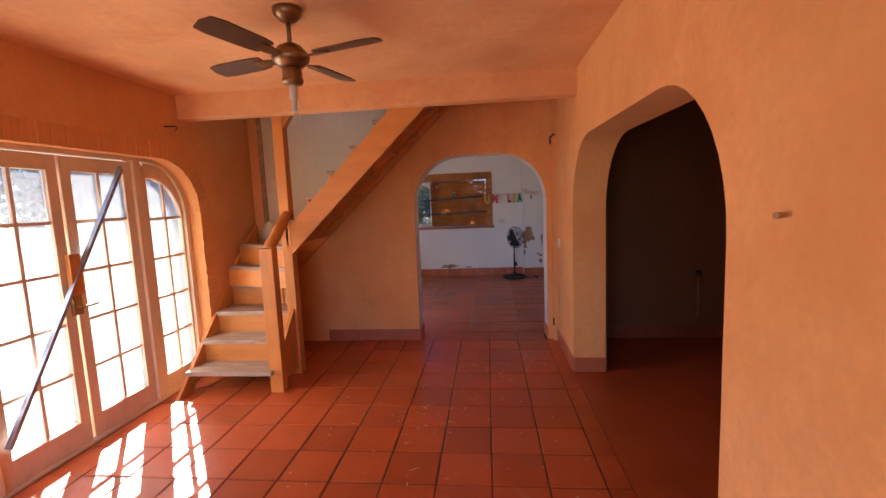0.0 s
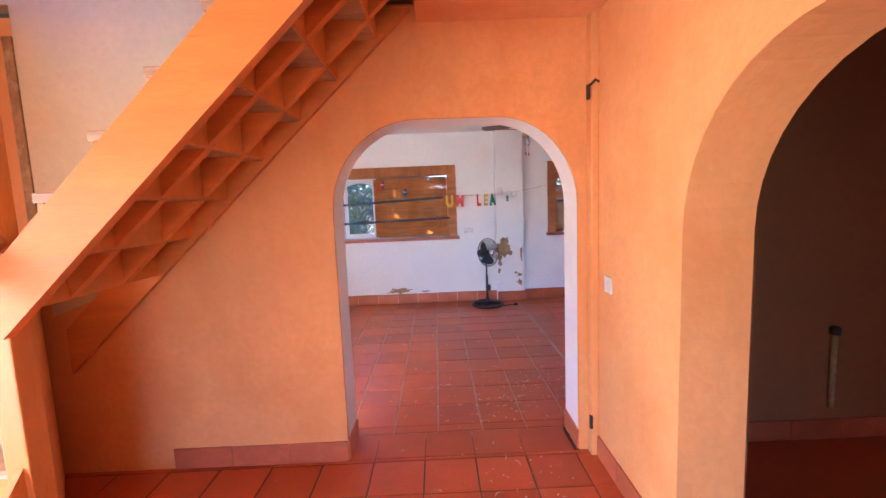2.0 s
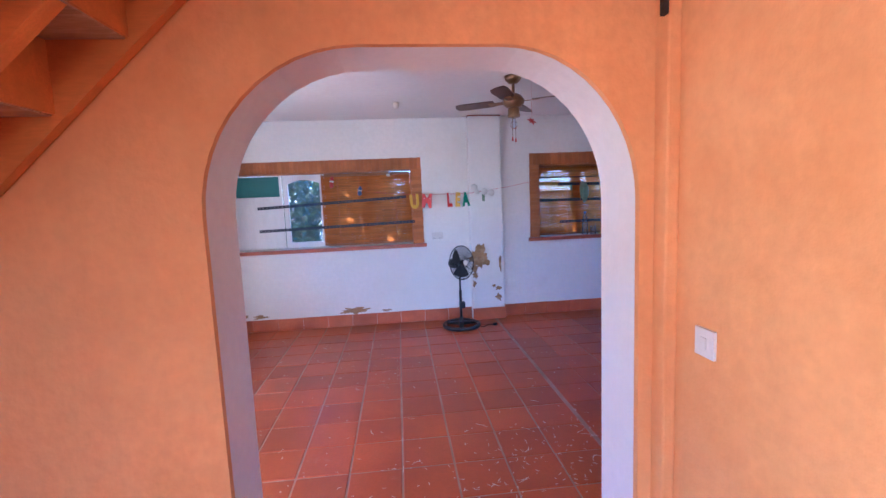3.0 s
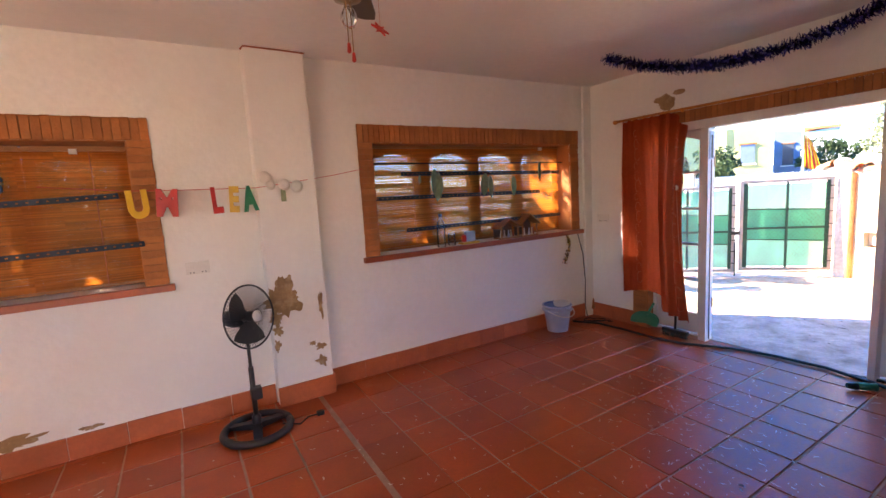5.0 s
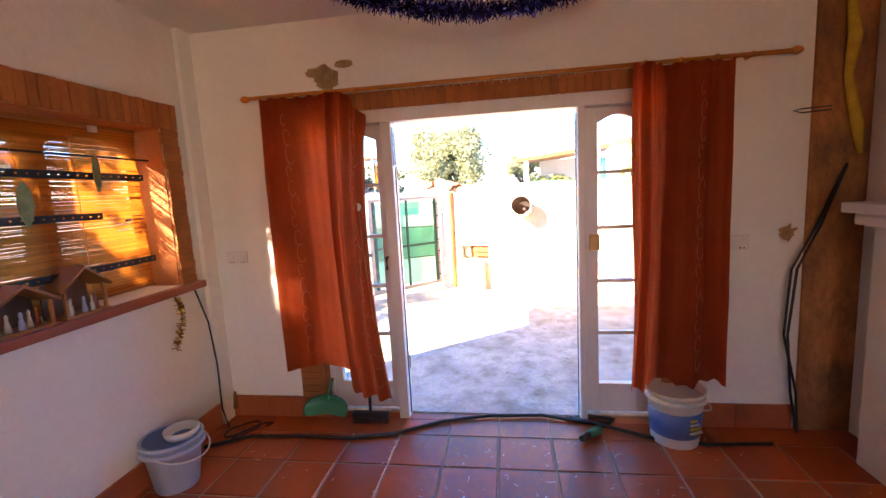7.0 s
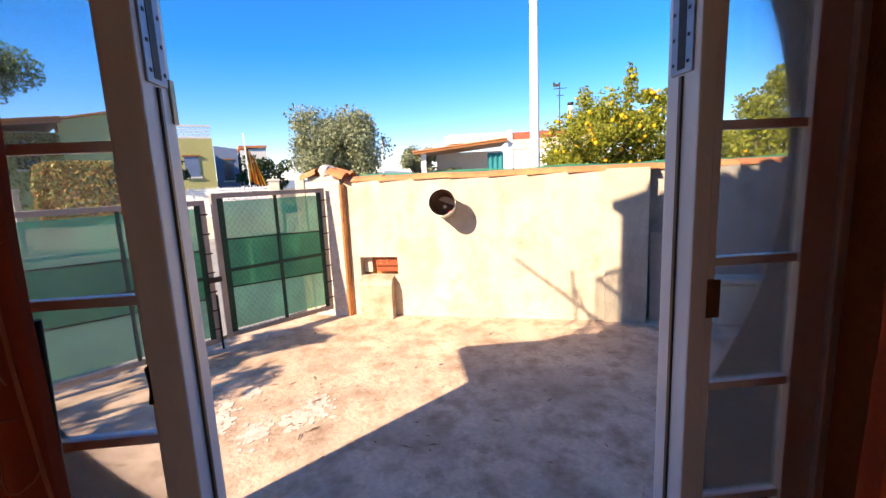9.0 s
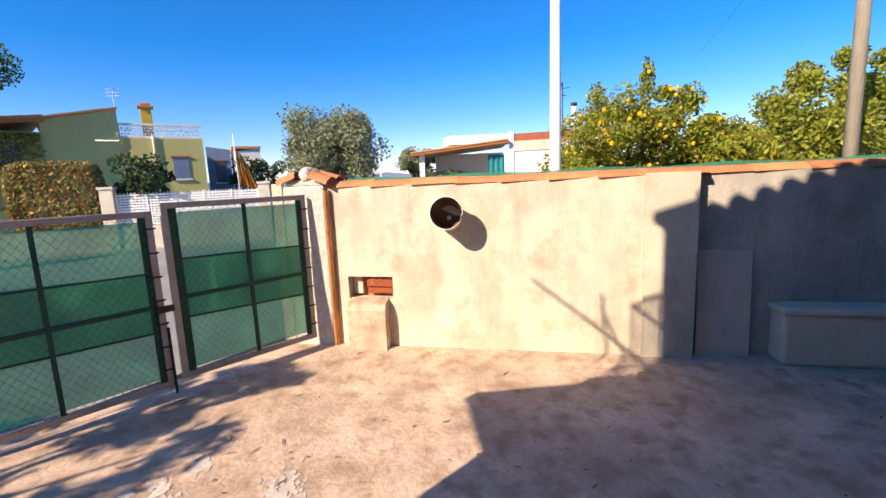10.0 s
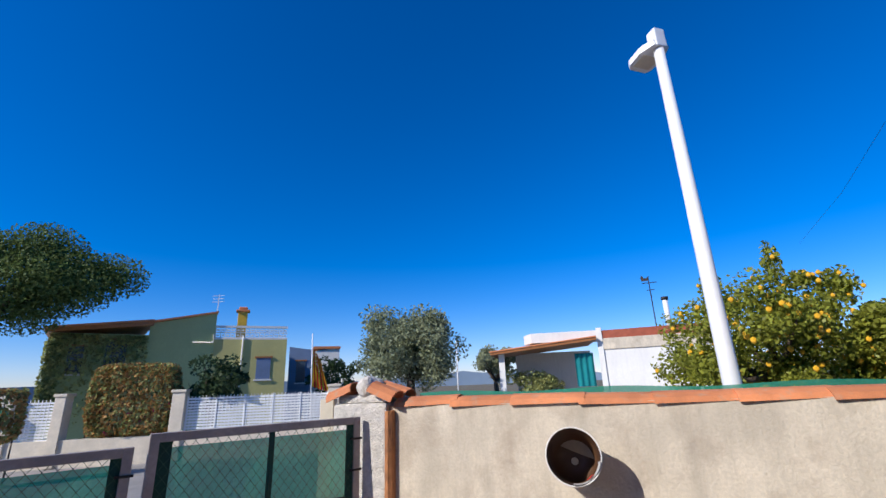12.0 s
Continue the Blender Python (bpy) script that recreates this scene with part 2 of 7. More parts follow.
YARDWALL = material("weathered_cream_render", (0.64, 0.555, 0.43), var=0.17, big=1.8, fine=60, rough=0.95, bump=0.22, dirt=(0.42, 0.345, 0.26), dirt_at=(0.50, 0.70), streak=0.5)
BAREWALL = material("bare_grey_cement_wall", (0.45, 0.40, 0.345), var=0.2, big=1.6, fine=50, rough=0.95, bump=0.3, dirt=(0.27, 0.245, 0.21), dirt_at=(0.48, 0.70), streak=0.5)
SPECK = material("splashed_white_paint", (0.78, 0.70, 0.62), var=0.1, big=9, fine=40, rough=0.8, bump=0.1)
LIME = material("spilt_white_lime", (0.62, 0.54, 0.46), var=0.2, big=9, fine=40, rough=0.95, bump=0.3)
ROADMAT = material("pale_street_surface", (0.30, 0.28, 0.255), var=0.15, big=1.2, fine=50, rough=0.95, bump=0.3)
EARTH = material("dry_garden_earth", (0.20, 0.15, 0.09), var=0.25, big=1.5, fine=20, rough=1.0, bump=0.5, dirt=(0.10, 0.13, 0.04), dirt_at=(0.5, 0.65))
ROOFTILE = material("orange_clay_roof_tile", (0.62, 0.22, 0.085), var=0.18, big=5, fine=40, rough=0.8, bump=0.2, per_object=0.18, per_island=0.0, dirt=(0.42, 0.26, 0.16), dirt_at=(0.55, 0.75))
GATEPAINT = material("grey_painted_gate_steel", (0.37, 0.315, 0.275), var=0.15, big=6, fine=50, rough=0.5, bump=0.06, dirt=(0.22, 0.09, 0.04), dirt_at=(0.62, 0.72))
WIRE = material("green_coated_wire", (0.035, 0.10, 0.05), var=0.15, big=6, fine=50, rough=0.5, bump=0.0)
SHADE = thin("green_shade_cloth", (0.07, 0.42, 0.255), through=0.55, clear=0.13, rough=0.8)
SHADEEDGE = material("dark_green_cloth_seam", (0.012, 0.06, 0.038), var=0.15, big=9, fine=60, rough=0.8, bump=0.1)
STONE = material("white_pebbledash", (0.66, 0.61, 0.54), var=0.16, big=20, fine=70, rough=0.95, bump=0.8, dirt=(0.36, 0.28, 0.2), dirt_at=(0.62, 0.75))
LAMPWHITE = material("white_painted_steel", (0.78, 0.78, 0.78), var=0.04, big=5, fine=40, rough=0.35, bump=0.0)
GREENHOUSE = material("green_house_render", (0.42, 0.48, 0.22), var=0.08, big=0.6, fine=10, rough=0.9, bump=0.1)
YELLOWHOUSE = material("olive_yellow_render", (0.50, 0.46, 0.18), var=0.08, big=0.6, fine=10, rough=0.9, bump=0.1)
WHITEHOUSE = material("white_house_render", (0.74, 0.72, 0.68), var=0.06, big=0.6, fine=10, rough=0.9, bump=0.1, streak=0.15)
FENCEPAINT = material("white_fence_panel", (0.84, 0.84, 0.82), var=0.04, big=3, fine=30, rough=0.6, bump=0.05)
PILLAR = material("beige_gate_pillar", (0.72, 0.63, 0.49), var=0.1, big=3, fine=25, rough=0.9, bump=0.2)
BARK = material("grey_brown_bark", (0.14, 0.10, 0.07), var=0.3, big=8, fine=30, rough=1.0, bump=0.6, stretch=(3, 3, 0.7))
OLIVE = thin("olive_leaf", (0.29, 0.315, 0.18), through=0.3, rough=0.6, per_island=0.35)
LEMONLEAF = thin("lemon_leaf", (0.30, 0.315, 0.045), through=0.4, rough=0.4, per_island=0.4)
PINENEEDLE = thin("pine_needles", (0.13, 0.18, 0.05), through=0.3, rough=0.6, per_island=0.35)
BUSHLEAF = thin("dark_shrub_leaf", (0.055, 0.09, 0.035), through=0.3, rough=0.5, per_island=0.35)
HEDGELEAF = thin("russet_hedge_leaf", (0.46, 0.26, 0.09), through=0.3, rough=0.6, per_island=0.45)
IVYLEAF = thin("pale_creeper_leaf", (0.34, 0.36, 0.13), through=0.3, rough=0.6, per_island=0.4)
FLOWER = thin("magenta_bougainvillea", (0.45, 0.05, 0.16), through=0.3, rough=0.6, per_island=0.3)
LEMON = material("ripe_lemon_skin", (0.80, 0.42, 0.02), var=0.08, big=10, fine=60, rough=0.45, bump=0.05)
DARKGLASS = material("dark_window_pane", (0.05, 0.07, 0.10), var=0.1, big=2, fine=10, rough=0.12, bump=0.0)
SHUTTER = material("blue_roller_shutter", (0.16, 0.22, 0.34), var=0.1, big=2, fine=30, rough=0.5, bump=0.0)
TEAL = thin("teal_awning_cloth", (0.02, 0.28, 0.30), through=0.3, rough=0.8)
FLAGY = thin("yellow_flag_cloth", (0.75, 0.42, 0.03), through=0.35, rough=0.8)
FLAGR = thin("red_flag_cloth", (0.62, 0.03, 0.02), through=0.35, rough=0.8)
# blue tint puts the distance haze into the hills' colour
HILL = material("haze_tinted_hills", (0.20, 0.27, 0.36), var=0.1, big=0.01, fine=0.1, rough=1.0, bump=0.0)
TINSEL = material("blue_metal_foil", (0.06, 0.06, 0.30), var=0.3, big=30, fine=90, rough=0.25, bump=0.0, metal=0.85, per_island=0.5)
GOLDFOIL = material("gold_metal_foil", (0.55, 0.36, 0.05), var=0.3, big=30, fine=90, rough=0.25, bump=0.0, metal=0.85, per_island=0.4)
GREENFELT = material("green_felt", (0.22, 0.31, 0.19), var=0.2, big=20, fine=90, rough=0.9, bump=0.2)
TEALPAPER = material("teal_paper_sheet", (0.06, 0.20, 0.19), var=0.06, big=4, fine=40, rough=0.8, bump=0.02)
BOARD = material("chipboard_panel", (0.60, 0.49, 0.40), var=0.12, big=4, fine=60, rough=0.9, bump=0.2)
RADIATOR = material("beige_enamel", (0.64, 0.55, 0.42), var=0.08, big=4, fine=40, rough=0.5, bump=0.05)
SOOT = material("sooty_bare_brickwork", (0.46, 0.19, 0.07), var=0.3, big=2.6, fine=30, rough=0.95, bump=0.6, dirt=(0.17, 0.08, 0.04), dirt_at=(0.46, 0.68), stretch=(1, 1, 0.6))
POLEWOOD = material("weathered_pole_wood", (0.30, 0.255, 0.19), var=0.2, big=4, fine=40, rough=0.9, bump=0.3, stretch=(4, 4, 0.6))
FOAM = material("yellow_foam", (0.62, 0.40, 0.05), var=0.15, big=12, fine=60, rough=0.95, bump=0.5)


# ---- building blocks ----
IDENT = Matrix.Identity(4)
rnd = random.Random(7)


def B():
    return bmesh.new()


def box(bm, x0, y0, z0, x1, y1, z1, m=IDENT, bevel=0.0):
    v = [bm.verts.new(m @ Vector((x, y, z))) for x in (x0, x1) for y in (y0, y1) for z in (z0, z1)]
    f = [bm.faces.new([v[i] for i in q]) for q in ((0, 1, 3, 2), (4, 6, 7, 5), (0, 4, 5, 1), (2, 3, 7, 6), (0, 2, 6, 4), (1, 5, 7, 3))]
    if bevel:
        edges = list({e for q in f for e in q.edges})
        bmesh.ops.bevel(bm, geom=edges, offset=bevel, segments=2, affect="EDGES", profile=0.6)
    return bm


def prism(bm, pts, axis, a, b, m=IDENT):
    """A flat outline pushed from a to b along an axis."""
    def at(u, v, w):
        return m @ Vector({"x": (w, u, v), "y": (u, w, v), "z": (u, v, w)}[axis])
    lo, hi = [bm.verts.new(at(u, v, a)) for u, v in pts], [bm.verts.new(at(u, v, b)) for u, v in pts]
    n = len(pts)
    faces = [bm.faces.new(lo), bm.faces.new(hi[::-1])]
    for i in range(n):
        faces.append(bm.faces.new((lo[i], hi[i], hi[(i + 1) % n], lo[(i + 1) % n])))
    bmesh.ops.recalc_face_normals(bm, faces=faces)
    return bm


def tube(bm, pts, r, n=8, caps=True):
    """A round bar along a line of points; r may be one radius or one for each point."""
    pts = [Vector(p) for p in pts]
    rings = []
    for i, p in enumerate(pts):
        d = (pts[min(i + 1, len(pts) - 1)] - pts[max(i - 1, 0)]).normalized()
        side = d.cross(Vector((0, 0, 1)) if abs(d.z) < 0.95 else Vector((1, 0, 0))).normalized()
        up = side.cross(d)
        rr = r[i] if isinstance(r, (list, tuple)) else r
        rings.append([bm.verts.new(p + (side * math.cos(k * math.tau / n) + up * math.sin(k * math.tau / n)) * rr) for k in range(n)])
    for a, b in zip(rings, rings[1:]):
        for k in range(n):
            bm.faces.new((a[k], a[(k + 1) % n], b[(k + 1) % n], b[k])).smooth = n > 5
    if caps:
        bm.faces.new(rings[0][::-1])
        bm.faces.new(rings[-1])
    return bm


def lathe(bm, profile, n=24, m=IDENT, caps=True):
    """A turned shape about z from pairs of radius and height."""
    rings = [[bm.verts.new(m @ Vector((r * math.cos(k * math.tau / n), r * math.sin(k * math.tau / n), z))) for k in range(n)] for r, z in profile]
    for a, b in zip(rings, rings[1:]):
        for k in range(n):
            bm.faces.new((a[k], a[(k + 1) % n], b[(k + 1) % n], b[k])).smooth = True
    if caps:
        bm.faces.new(rings[0][::-1])
        bm.faces.new(rings[-1])
    return bm


def sheet(bm, fn, nu, nv):
    """A surface over a grid: fn(u, v) gives the place for u, v from 0 to 1."""
    g = [[bm.verts.new(fn(i / nu, j / nv)) for j in range(nv + 1)] for i in range(nu + 1)]
    for i in range(nu):
        for j in range(nv):
            bm.faces.new((g[i][j], g[i + 1][j], g[i + 1][j + 1], g[i][j + 1])).smooth = True
    return bm


def mesh(bm, mat):
    me = bpy.data.meshes.new("m")
    bm.to_mesh(me)
    bm.free()
    me.materials.append(mat)
    return me


def part(name, bm, mat, parent=None, label=""):
    ob = new(name, mesh(bm, mat))
    ob.parent = parent
    return tagged(ob, label)


def solid(name, bm, mat, label, category, group="", kind=""):
    return tagged(part(name, bm, mat), label, category, group, kind)


def thing(name, label, category, group="", kind=""):
    return tagged(new(name), label, category, group, kind)


def setting(name, bm, mat, label, category):
    return tagged(part(name, bm, mat), label, category, kind="structure")


def arc(cx, cz, r, a0, a1, n=10, rz=None):
    return [(cx + r * math.cos(radians(a0 + (a1 - a0) * i / n)), cz + (rz or r) * math.sin(radians(a0 + (a1 - a0) * i / n))) for i in range(n + 1)]


# ---- plan ----
HX0, HX1, HY0, HY1 = -2.83, 0.59, -2.0, 4.88      # hall
RX0, RX1, RY0, RY1 = -2.56, 4.14, 5.08, 9.04      # living room
CEIL, OUT = 2.60, 0.30
TP, TX, TY = 0.3155, -0.80, 2.64                  # tile pitch and joints
YARD = -0.04

# ---- walls ----
# hall, east side: wide opening with rounded corners to the unlit room
pts = [(HY0, 0), (1.48, 0)] + arc(2.05, 1.44, 0.57, 180, 90, 10, 0.595) + arc(3.34, 1.44, 0.61, 90, 0, 10, 0.60) + [(3.95, 0), (HY1, 0), (HY1, 2.7), (HY0, 2.7)]
setting("wall_east", prism(B(), pts, "x", HX1, HX1 + 0.28), PEACH, "peach plastered wall with a wide round-cornered opening", "wall")
# hall, north side: arched doorway to the living room
DW0, DW1 = -0.96, 0.492
ARCHWAY = [(HX0 - OUT, 0), (DW0, 0)] + arc(-0.45, 1.55, 0.51, 180, 90, 12, 0.523) + arc(0.02, 1.55, 0.472, 90, 0, 12, 0.520) + [(DW1, 0), (0.87, 0), (0.87, 2.7), (HX0 - OUT, 2.7)]
setting("wall_north", prism(B(), ARCHWAY, "y", HY1, 4.908), PEACH, "peach plastered wall with an arched doorway", "wall")
setting("wall_north_back", prism(B(), ARCHWAY, "y", 4.910, 5.17), WHITE, "white plastered back of the arched wall", "wall")
# the greyish unpainted plaster behind the stairs and the corner strip by the doorway
setting("wall_stair_plaster", prism(B(), [(-2.66, 1.0), (-1.95, 1.25), (-0.98, 2.25), (-0.62, 2.75), (-0.62, 4.4), (-2.66, 4.4)], "y", HY1 - 0.006, HY1 + 0.05), CREAM, "unpainted cream plaster above the stairs", "wall")
setting("trim_corner", box(B(), 0.545, HY1 - 0.07, 0, HX1 + 0.002, HY1 + 0.01, 2.62, bevel=0.008), PEACH, "narrow peach plaster strip in the corner", "trim")
setting("trim_cracked_corner", box(B(), -2.72, HY1 - 0.012, 1.25, -2.665, HY1 + 0.01, 2.6, bevel=0.004), PATCH, "cracked bare plaster edge behind the stairs", "trim")
# hall, west side: opening for the glazed doors, rounded at its far top corner
pts = [(HY0, 0), (1.40, 0)] + arc(1.90, 1.54, 0.50, 180, 90) + arc(3.45, 1.58, 0.46, 90, 0) + [(3.91, 0), (HY1 - 0.002, 0), (HY1 - 0.002, 2.7), (HY0, 2.7)]
setting("wall_west", prism(B(), pts, "x", HX0 - OUT, HX0), PEACH, "peach plastered wall with a round-cornered opening for the glazed doors", "wall")
# wide opening is added, out of view, for the south fill lamp
bm = B()
for x0, x1, z0, z1 in ((HX0 - OUT, -2.5, 0, 2.7), (0.3, 4.34, 0, 2.7), (-2.5, 0.3, 2.15, 2.7), (-2.5, 0.3, 0, 0.15)):
    box(bm, x0, HY0 - 0.2, z0, x1, HY0, z1)
setting("wall_south", bm, PEACH, "peach plastered end wall with an added, unseen wide opening", "wall")
setting("beam", box(B(), HX0 - 0.05, 3.73, 2.395, HX1 + 0.02, 3.87, 2.62, bevel=0.012), CEIL_PEACH, "peach plastered ceiling beam over the stairs", "beam")
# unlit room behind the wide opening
setting("wall_side_room_north", box(B(), 0.87, HY1, 0, 4.34, 5.08, 2.7), DARKROOM, "side room wall, its lack of light put into dark brown", "wall")
setting("wall_side_room_east", box(B(), 4.04, HY0, 0, 4.34, HY1, 2.7), DARKROOM, "side room wall, its lack of light put into dark brown", "wall")
setting("ceiling_side_room", box(B(), 0.87, HY0, 2.5, 4.04, HY1, 2.6), DARKROOM, "side room ceiling, its lack of light put into dark brown", "ceiling")
setting("wall_side_room_lining", box(B(), 0.871, 3.96, 0, 0.885, HY1, 2.5), DARKROOM, "side room face of the wall, darkened for lack of light", "wall")
# living room
W1 = (-2.42, -0.165, 1.03, 1.975)     # clear opening of each window: x0, x1, z0, z1
W2 = (1.50, 3.82, 1.03, 1.975)
bm = B()
for x0, x1, z0, z1 in ((RX0 - OUT, W1[0], 0, 2.7), (W1[1], W2[0], 0, 2.7), (W2[1], RX1, 0, 2.7),
                       (W1[0], W1[1], 0, W1[2]), (W1[0], W1[1], W1[3], 2.7), (W2[0], W2[1], 0, W2[2]), (W2[0], W2[1], W2[3], 2.7)):
    box(bm, x0, RY1, z0, x1, RY1 + 0.28, z1)
setting("wall_window_side", bm, WHITE, "white plastered wall with two wide windows", "wall")
# opening is added, out of view, to hold the west fill lamp
bm = B()
for y0, y1, z0, z1 in ((5.17, 5.75, 0, 2.7), (7.35, RY1, 0, 2.7), (5.75, 7.35, 0, 0.9), (5.75, 7.35, 2.1, 2.7)):
    box(bm, RX0 - OUT, y0, z0, RX0, y1, z1)
setting("wall_room_west", bm, WHITE, "white plastered end wall", "wall")
D0, D1, DH = 6.12, 8.32, 2.06         # opening for the terrace doors in the east wall
bm = prism(B(), [(RY0 - 0.2, 0), (D0, 0), (D0, DH), (D1, DH), (D1, 0), (RY1 - 0.001, 0), (RY1 - 0.001, 2.7), (RY0 - 0.2, 2.7)], "x", RX1, RX1 + 0.2)
setting("wall_corner_pier", box(B(), RX1 + 0.001, RY1 + 0.001, YARD - 0.1, RX1 + 0.2, RY1 + 0.28, 2.735), WHITE, "rendered outer corner of the house", "wall")
setting("wall_stairwell_edge", box(B(), HX0 - 0.002, 3.80, 2.59, HX0 + 0.012, HY1 - 0.003, 2.90), PEACH, "peach plastered edge of the stairwell", "wall")
setting("wall_terrace_side", bm, WHITE, "white plastered wall around the terrace doors", "wall")
setting("wall_room_south", box(B(), 0.87, RY0, 0, RX1, RY0 + 0.02, 2.7), WHITE, "white plastered wall of the living room", "wall")
setting("wall_room_corner_column", box(B(), 0.56, RY1 - 0.115, 0, 0.975, RY1 + 0.02, CEIL, bevel=0.01), WHITE, "white plastered column between the windows, flaking", "column")
setting("trim_room_corner", box(B(), 4.02, RY1 - 0.03, 0, RX1 + 0.01, RY1 + 0.01, CEIL), WHITE, "white corner strip", "trim")
# ceilings, with the open stairwell
bm = B()
for x0, y0, x1, y1 in ((HX0 - OUT, HY0, HX1 + 0.28, 3.80), (-0.42, 3.80, HX1 + 0.28, HY1 + 0.2), (HX0 - OUT, 3.80, HX0, HY1 + 0.2)):
    box(bm, x0, y0, CEIL, x1, y1, CEIL + 0.16)
setting("ceiling_hall", bm, CEIL_PEACH, "peach plastered ceiling", "ceiling")
setting("ceiling_room", box(B(), RX0 - OUT, RY0 - 0.1, CEIL, RX1 + 0.2, RY1 + 0.28, CEIL + 0.14), CEIL_WHITE, "white plastered ceiling", "ceiling")
# upper storey shell, open to the stairwell, with its own window on the west side
bm = B()
UX0, UX1, UY0, UY1, UZ0, UZ1 = HX0 - OUT, 4.30, HY0 - 0.2, 8.95, 2.765, 4.27
box(bm, UX0, UY0, UZ0, UX0 + 0.2, 3.2, UZ1), box(bm, UX0, 4.7, UZ0, UX0 + 0.2, UY1, UZ1)
box(bm, UX0, 3.2, UZ0, UX0 + 0.2, 4.7, 3.0), box(bm, UX0, 3.2, 4.1, UX0 + 0.2, 4.7, UZ1)
box(bm, UX1 - 0.2, UY0, UZ0, UX1, UY1, UZ1), box(bm, UX0 + 0.2, UY0, UZ0, UX1 - 0.2, UY0 + 0.2, UZ1), box(bm, UX0 + 0.2, UY1 - 0.2, UZ0, UX1 - 0.2, UY1, UZ1)
box(bm, UX0 + 0.2, HY1 - 0.004, UZ0, 0.2, HY1 + 0.1, UZ1), box(bm, 0.0, 3.0, UZ0, 0.12, HY1, UZ1)
setting("wall_upper_storey", bm, CREAM, "cream plastered walls of the upper storey", "wall")
setting("roof_upper", box(B(), UX0 - 0.2, UY0 - 0.2, UZ1, UX1 + 0.05, UY1 + 0.05, UZ1 + 0.08), ROOFTILE, "clay roof of the upper storey", "roof")
setting("roof_lower", box(B(), RX0 - OUT, 8.96, CEIL + 0.15, RX1 + 0.2, RY1 + 0.28, CEIL + 0.24), ROOFTILE, "clay roof over the end of the living room", "roof")
bm = B()
box(bm, RX0 - OUT, RY1 + 0.285, 2.42, RX1 + 0.45, 9.81, 2.50), box(bm, RX1 + 0.205, 5.0, 2.42, RX1 + 0.45, RY1 + 0.283, 2.50)
setting("eaves", bm, ROOFTILE, "clay tiled eaves along the outside of the house", "roof")

# ---- ground ----
bm = B()
prism(bm, [(-400, -400), (400, -400), (400, 400), (-400, 400)], "z", YARD - 0.5, YARD - 0.12)
setting("ground", bm, EARTH, "dry earth and grass reaching to the distance", "ground")
# yard paving, a little below the house floor
setting("yard_paving", prism(B(), [(4.34, 2.0), (7.6, 2.0), (8.75, 8.05), (5.2, 11.8), (4.34, 11.8)], "z", YARD - 0.2, YARD), CONCRETE, "worn reddish concrete yard with white lime spills", "paving")
setting("garden_paving", box(B(), -24, -8, YARD - 0.2, HX0 - OUT, 34, YARD - 0.02), CONCRETE, "pale concrete terrace outside the glazed doors", "paving")
setting("north_paving", box(B(), HX0 - OUT, RY1 + 0.28, YARD - 0.2, 4.34, 16, YARD - 0.02), CONCRETE, "pale concrete path behind the windows", "paving")


# ---- plants ----
def leaves(bm, points, size, flat=0.0, jitter=0.35):
    """Small folded leaves, two triangles each, at the points given."""
    for p in points:
        s = size * rnd.uniform(1 - jitter, 1 + jitter)
        d = Vector((rnd.gauss(0, 1), rnd.gauss(0, 1), rnd.gauss(0, 1) - flat)).normalized()
        w = d.cross(Vector((rnd.gauss(0, 1), rnd.gauss(0, 1), rnd.gauss(0, 1)))).normalized() * s * 0.28
        v = [bm.verts.new(q) for q in (p - d * s * 0.5, p + w, p + d * s * 0.5, p - w)]
        bm.faces.new(v)
    return bm


def clump_points(centres, n, shell=0.55):
    out = []
    for _ in range(n):
        c, r = centres[rnd.randrange(len(centres))]
        d = Vector((rnd.gauss(0, 1), rnd.gauss(0, 1), rnd.gauss(0, 1))).normalized()
        k = shell + (1 - shell) * rnd.random() ** 0.7
        out.append(Vector(c) + Vector((d.x * r[0], d.y * r[1], d.z * r[2])) * k)
    return out


def tree(name, label, base, height, trunk_r, crown, n, size, leaf, limbs=6, flat=0.0, shell=0.55, trunk_to=0.5, lean=(0, 0)):
    """A trunk with limbs into each clump, and a crown of many small leaves."""
    t = thing(name, label, "tree" if "hedge" not in name and "bush" not in name and "shrub" not in name else "bush")
    b = Vector(base)
    top = b + Vector((lean[0], lean[1], height * trunk_to))
    bm = tube(B(), [b - Vector((0, 0, 0.2)), b.lerp(top, 0.4) + Vector((0.04, -0.03, 0)), top], [trunk_r * 1.25, trunk_r, trunk_r * 0.75], 9)
    for c, r in crown[:limbs]:
        c = Vector(c)
        mid = top.lerp(c, 0.5) + Vector((rnd.uniform(-.1, .1), rnd.uniform(-.1, .1), -0.1))
        tube(bm, [top - Vector((0, 0, 0.05)), mid, c], [trunk_r * 0.6, trunk_r * 0.35, trunk_r * 0.12], 6)
    part("trunk", bm, BARK, t)
    part("crown", leaves(B(), clump_points(crown, n, shell), size, flat), leaf, t)
    return t


def ball_clumps(c, r, n, k, seed, squash=1.0):
    """Clump centres spread through an uneven ball."""
    g = random.Random(seed)
    out = []
    for _ in range(n):
        d = Vector((g.gauss(0, 1), g.gauss(0, 1), g.gauss(0, 1) * 0.9)).normalized() * (g.random() ** 0.45)
        s = r * k * g.uniform(0.6, 1.25)
        out.append(((c[0] + d.x * r, c[1] + d.y * r, c[2] + d.z * r * squash), (s, s, s * 0.8)))
    return out


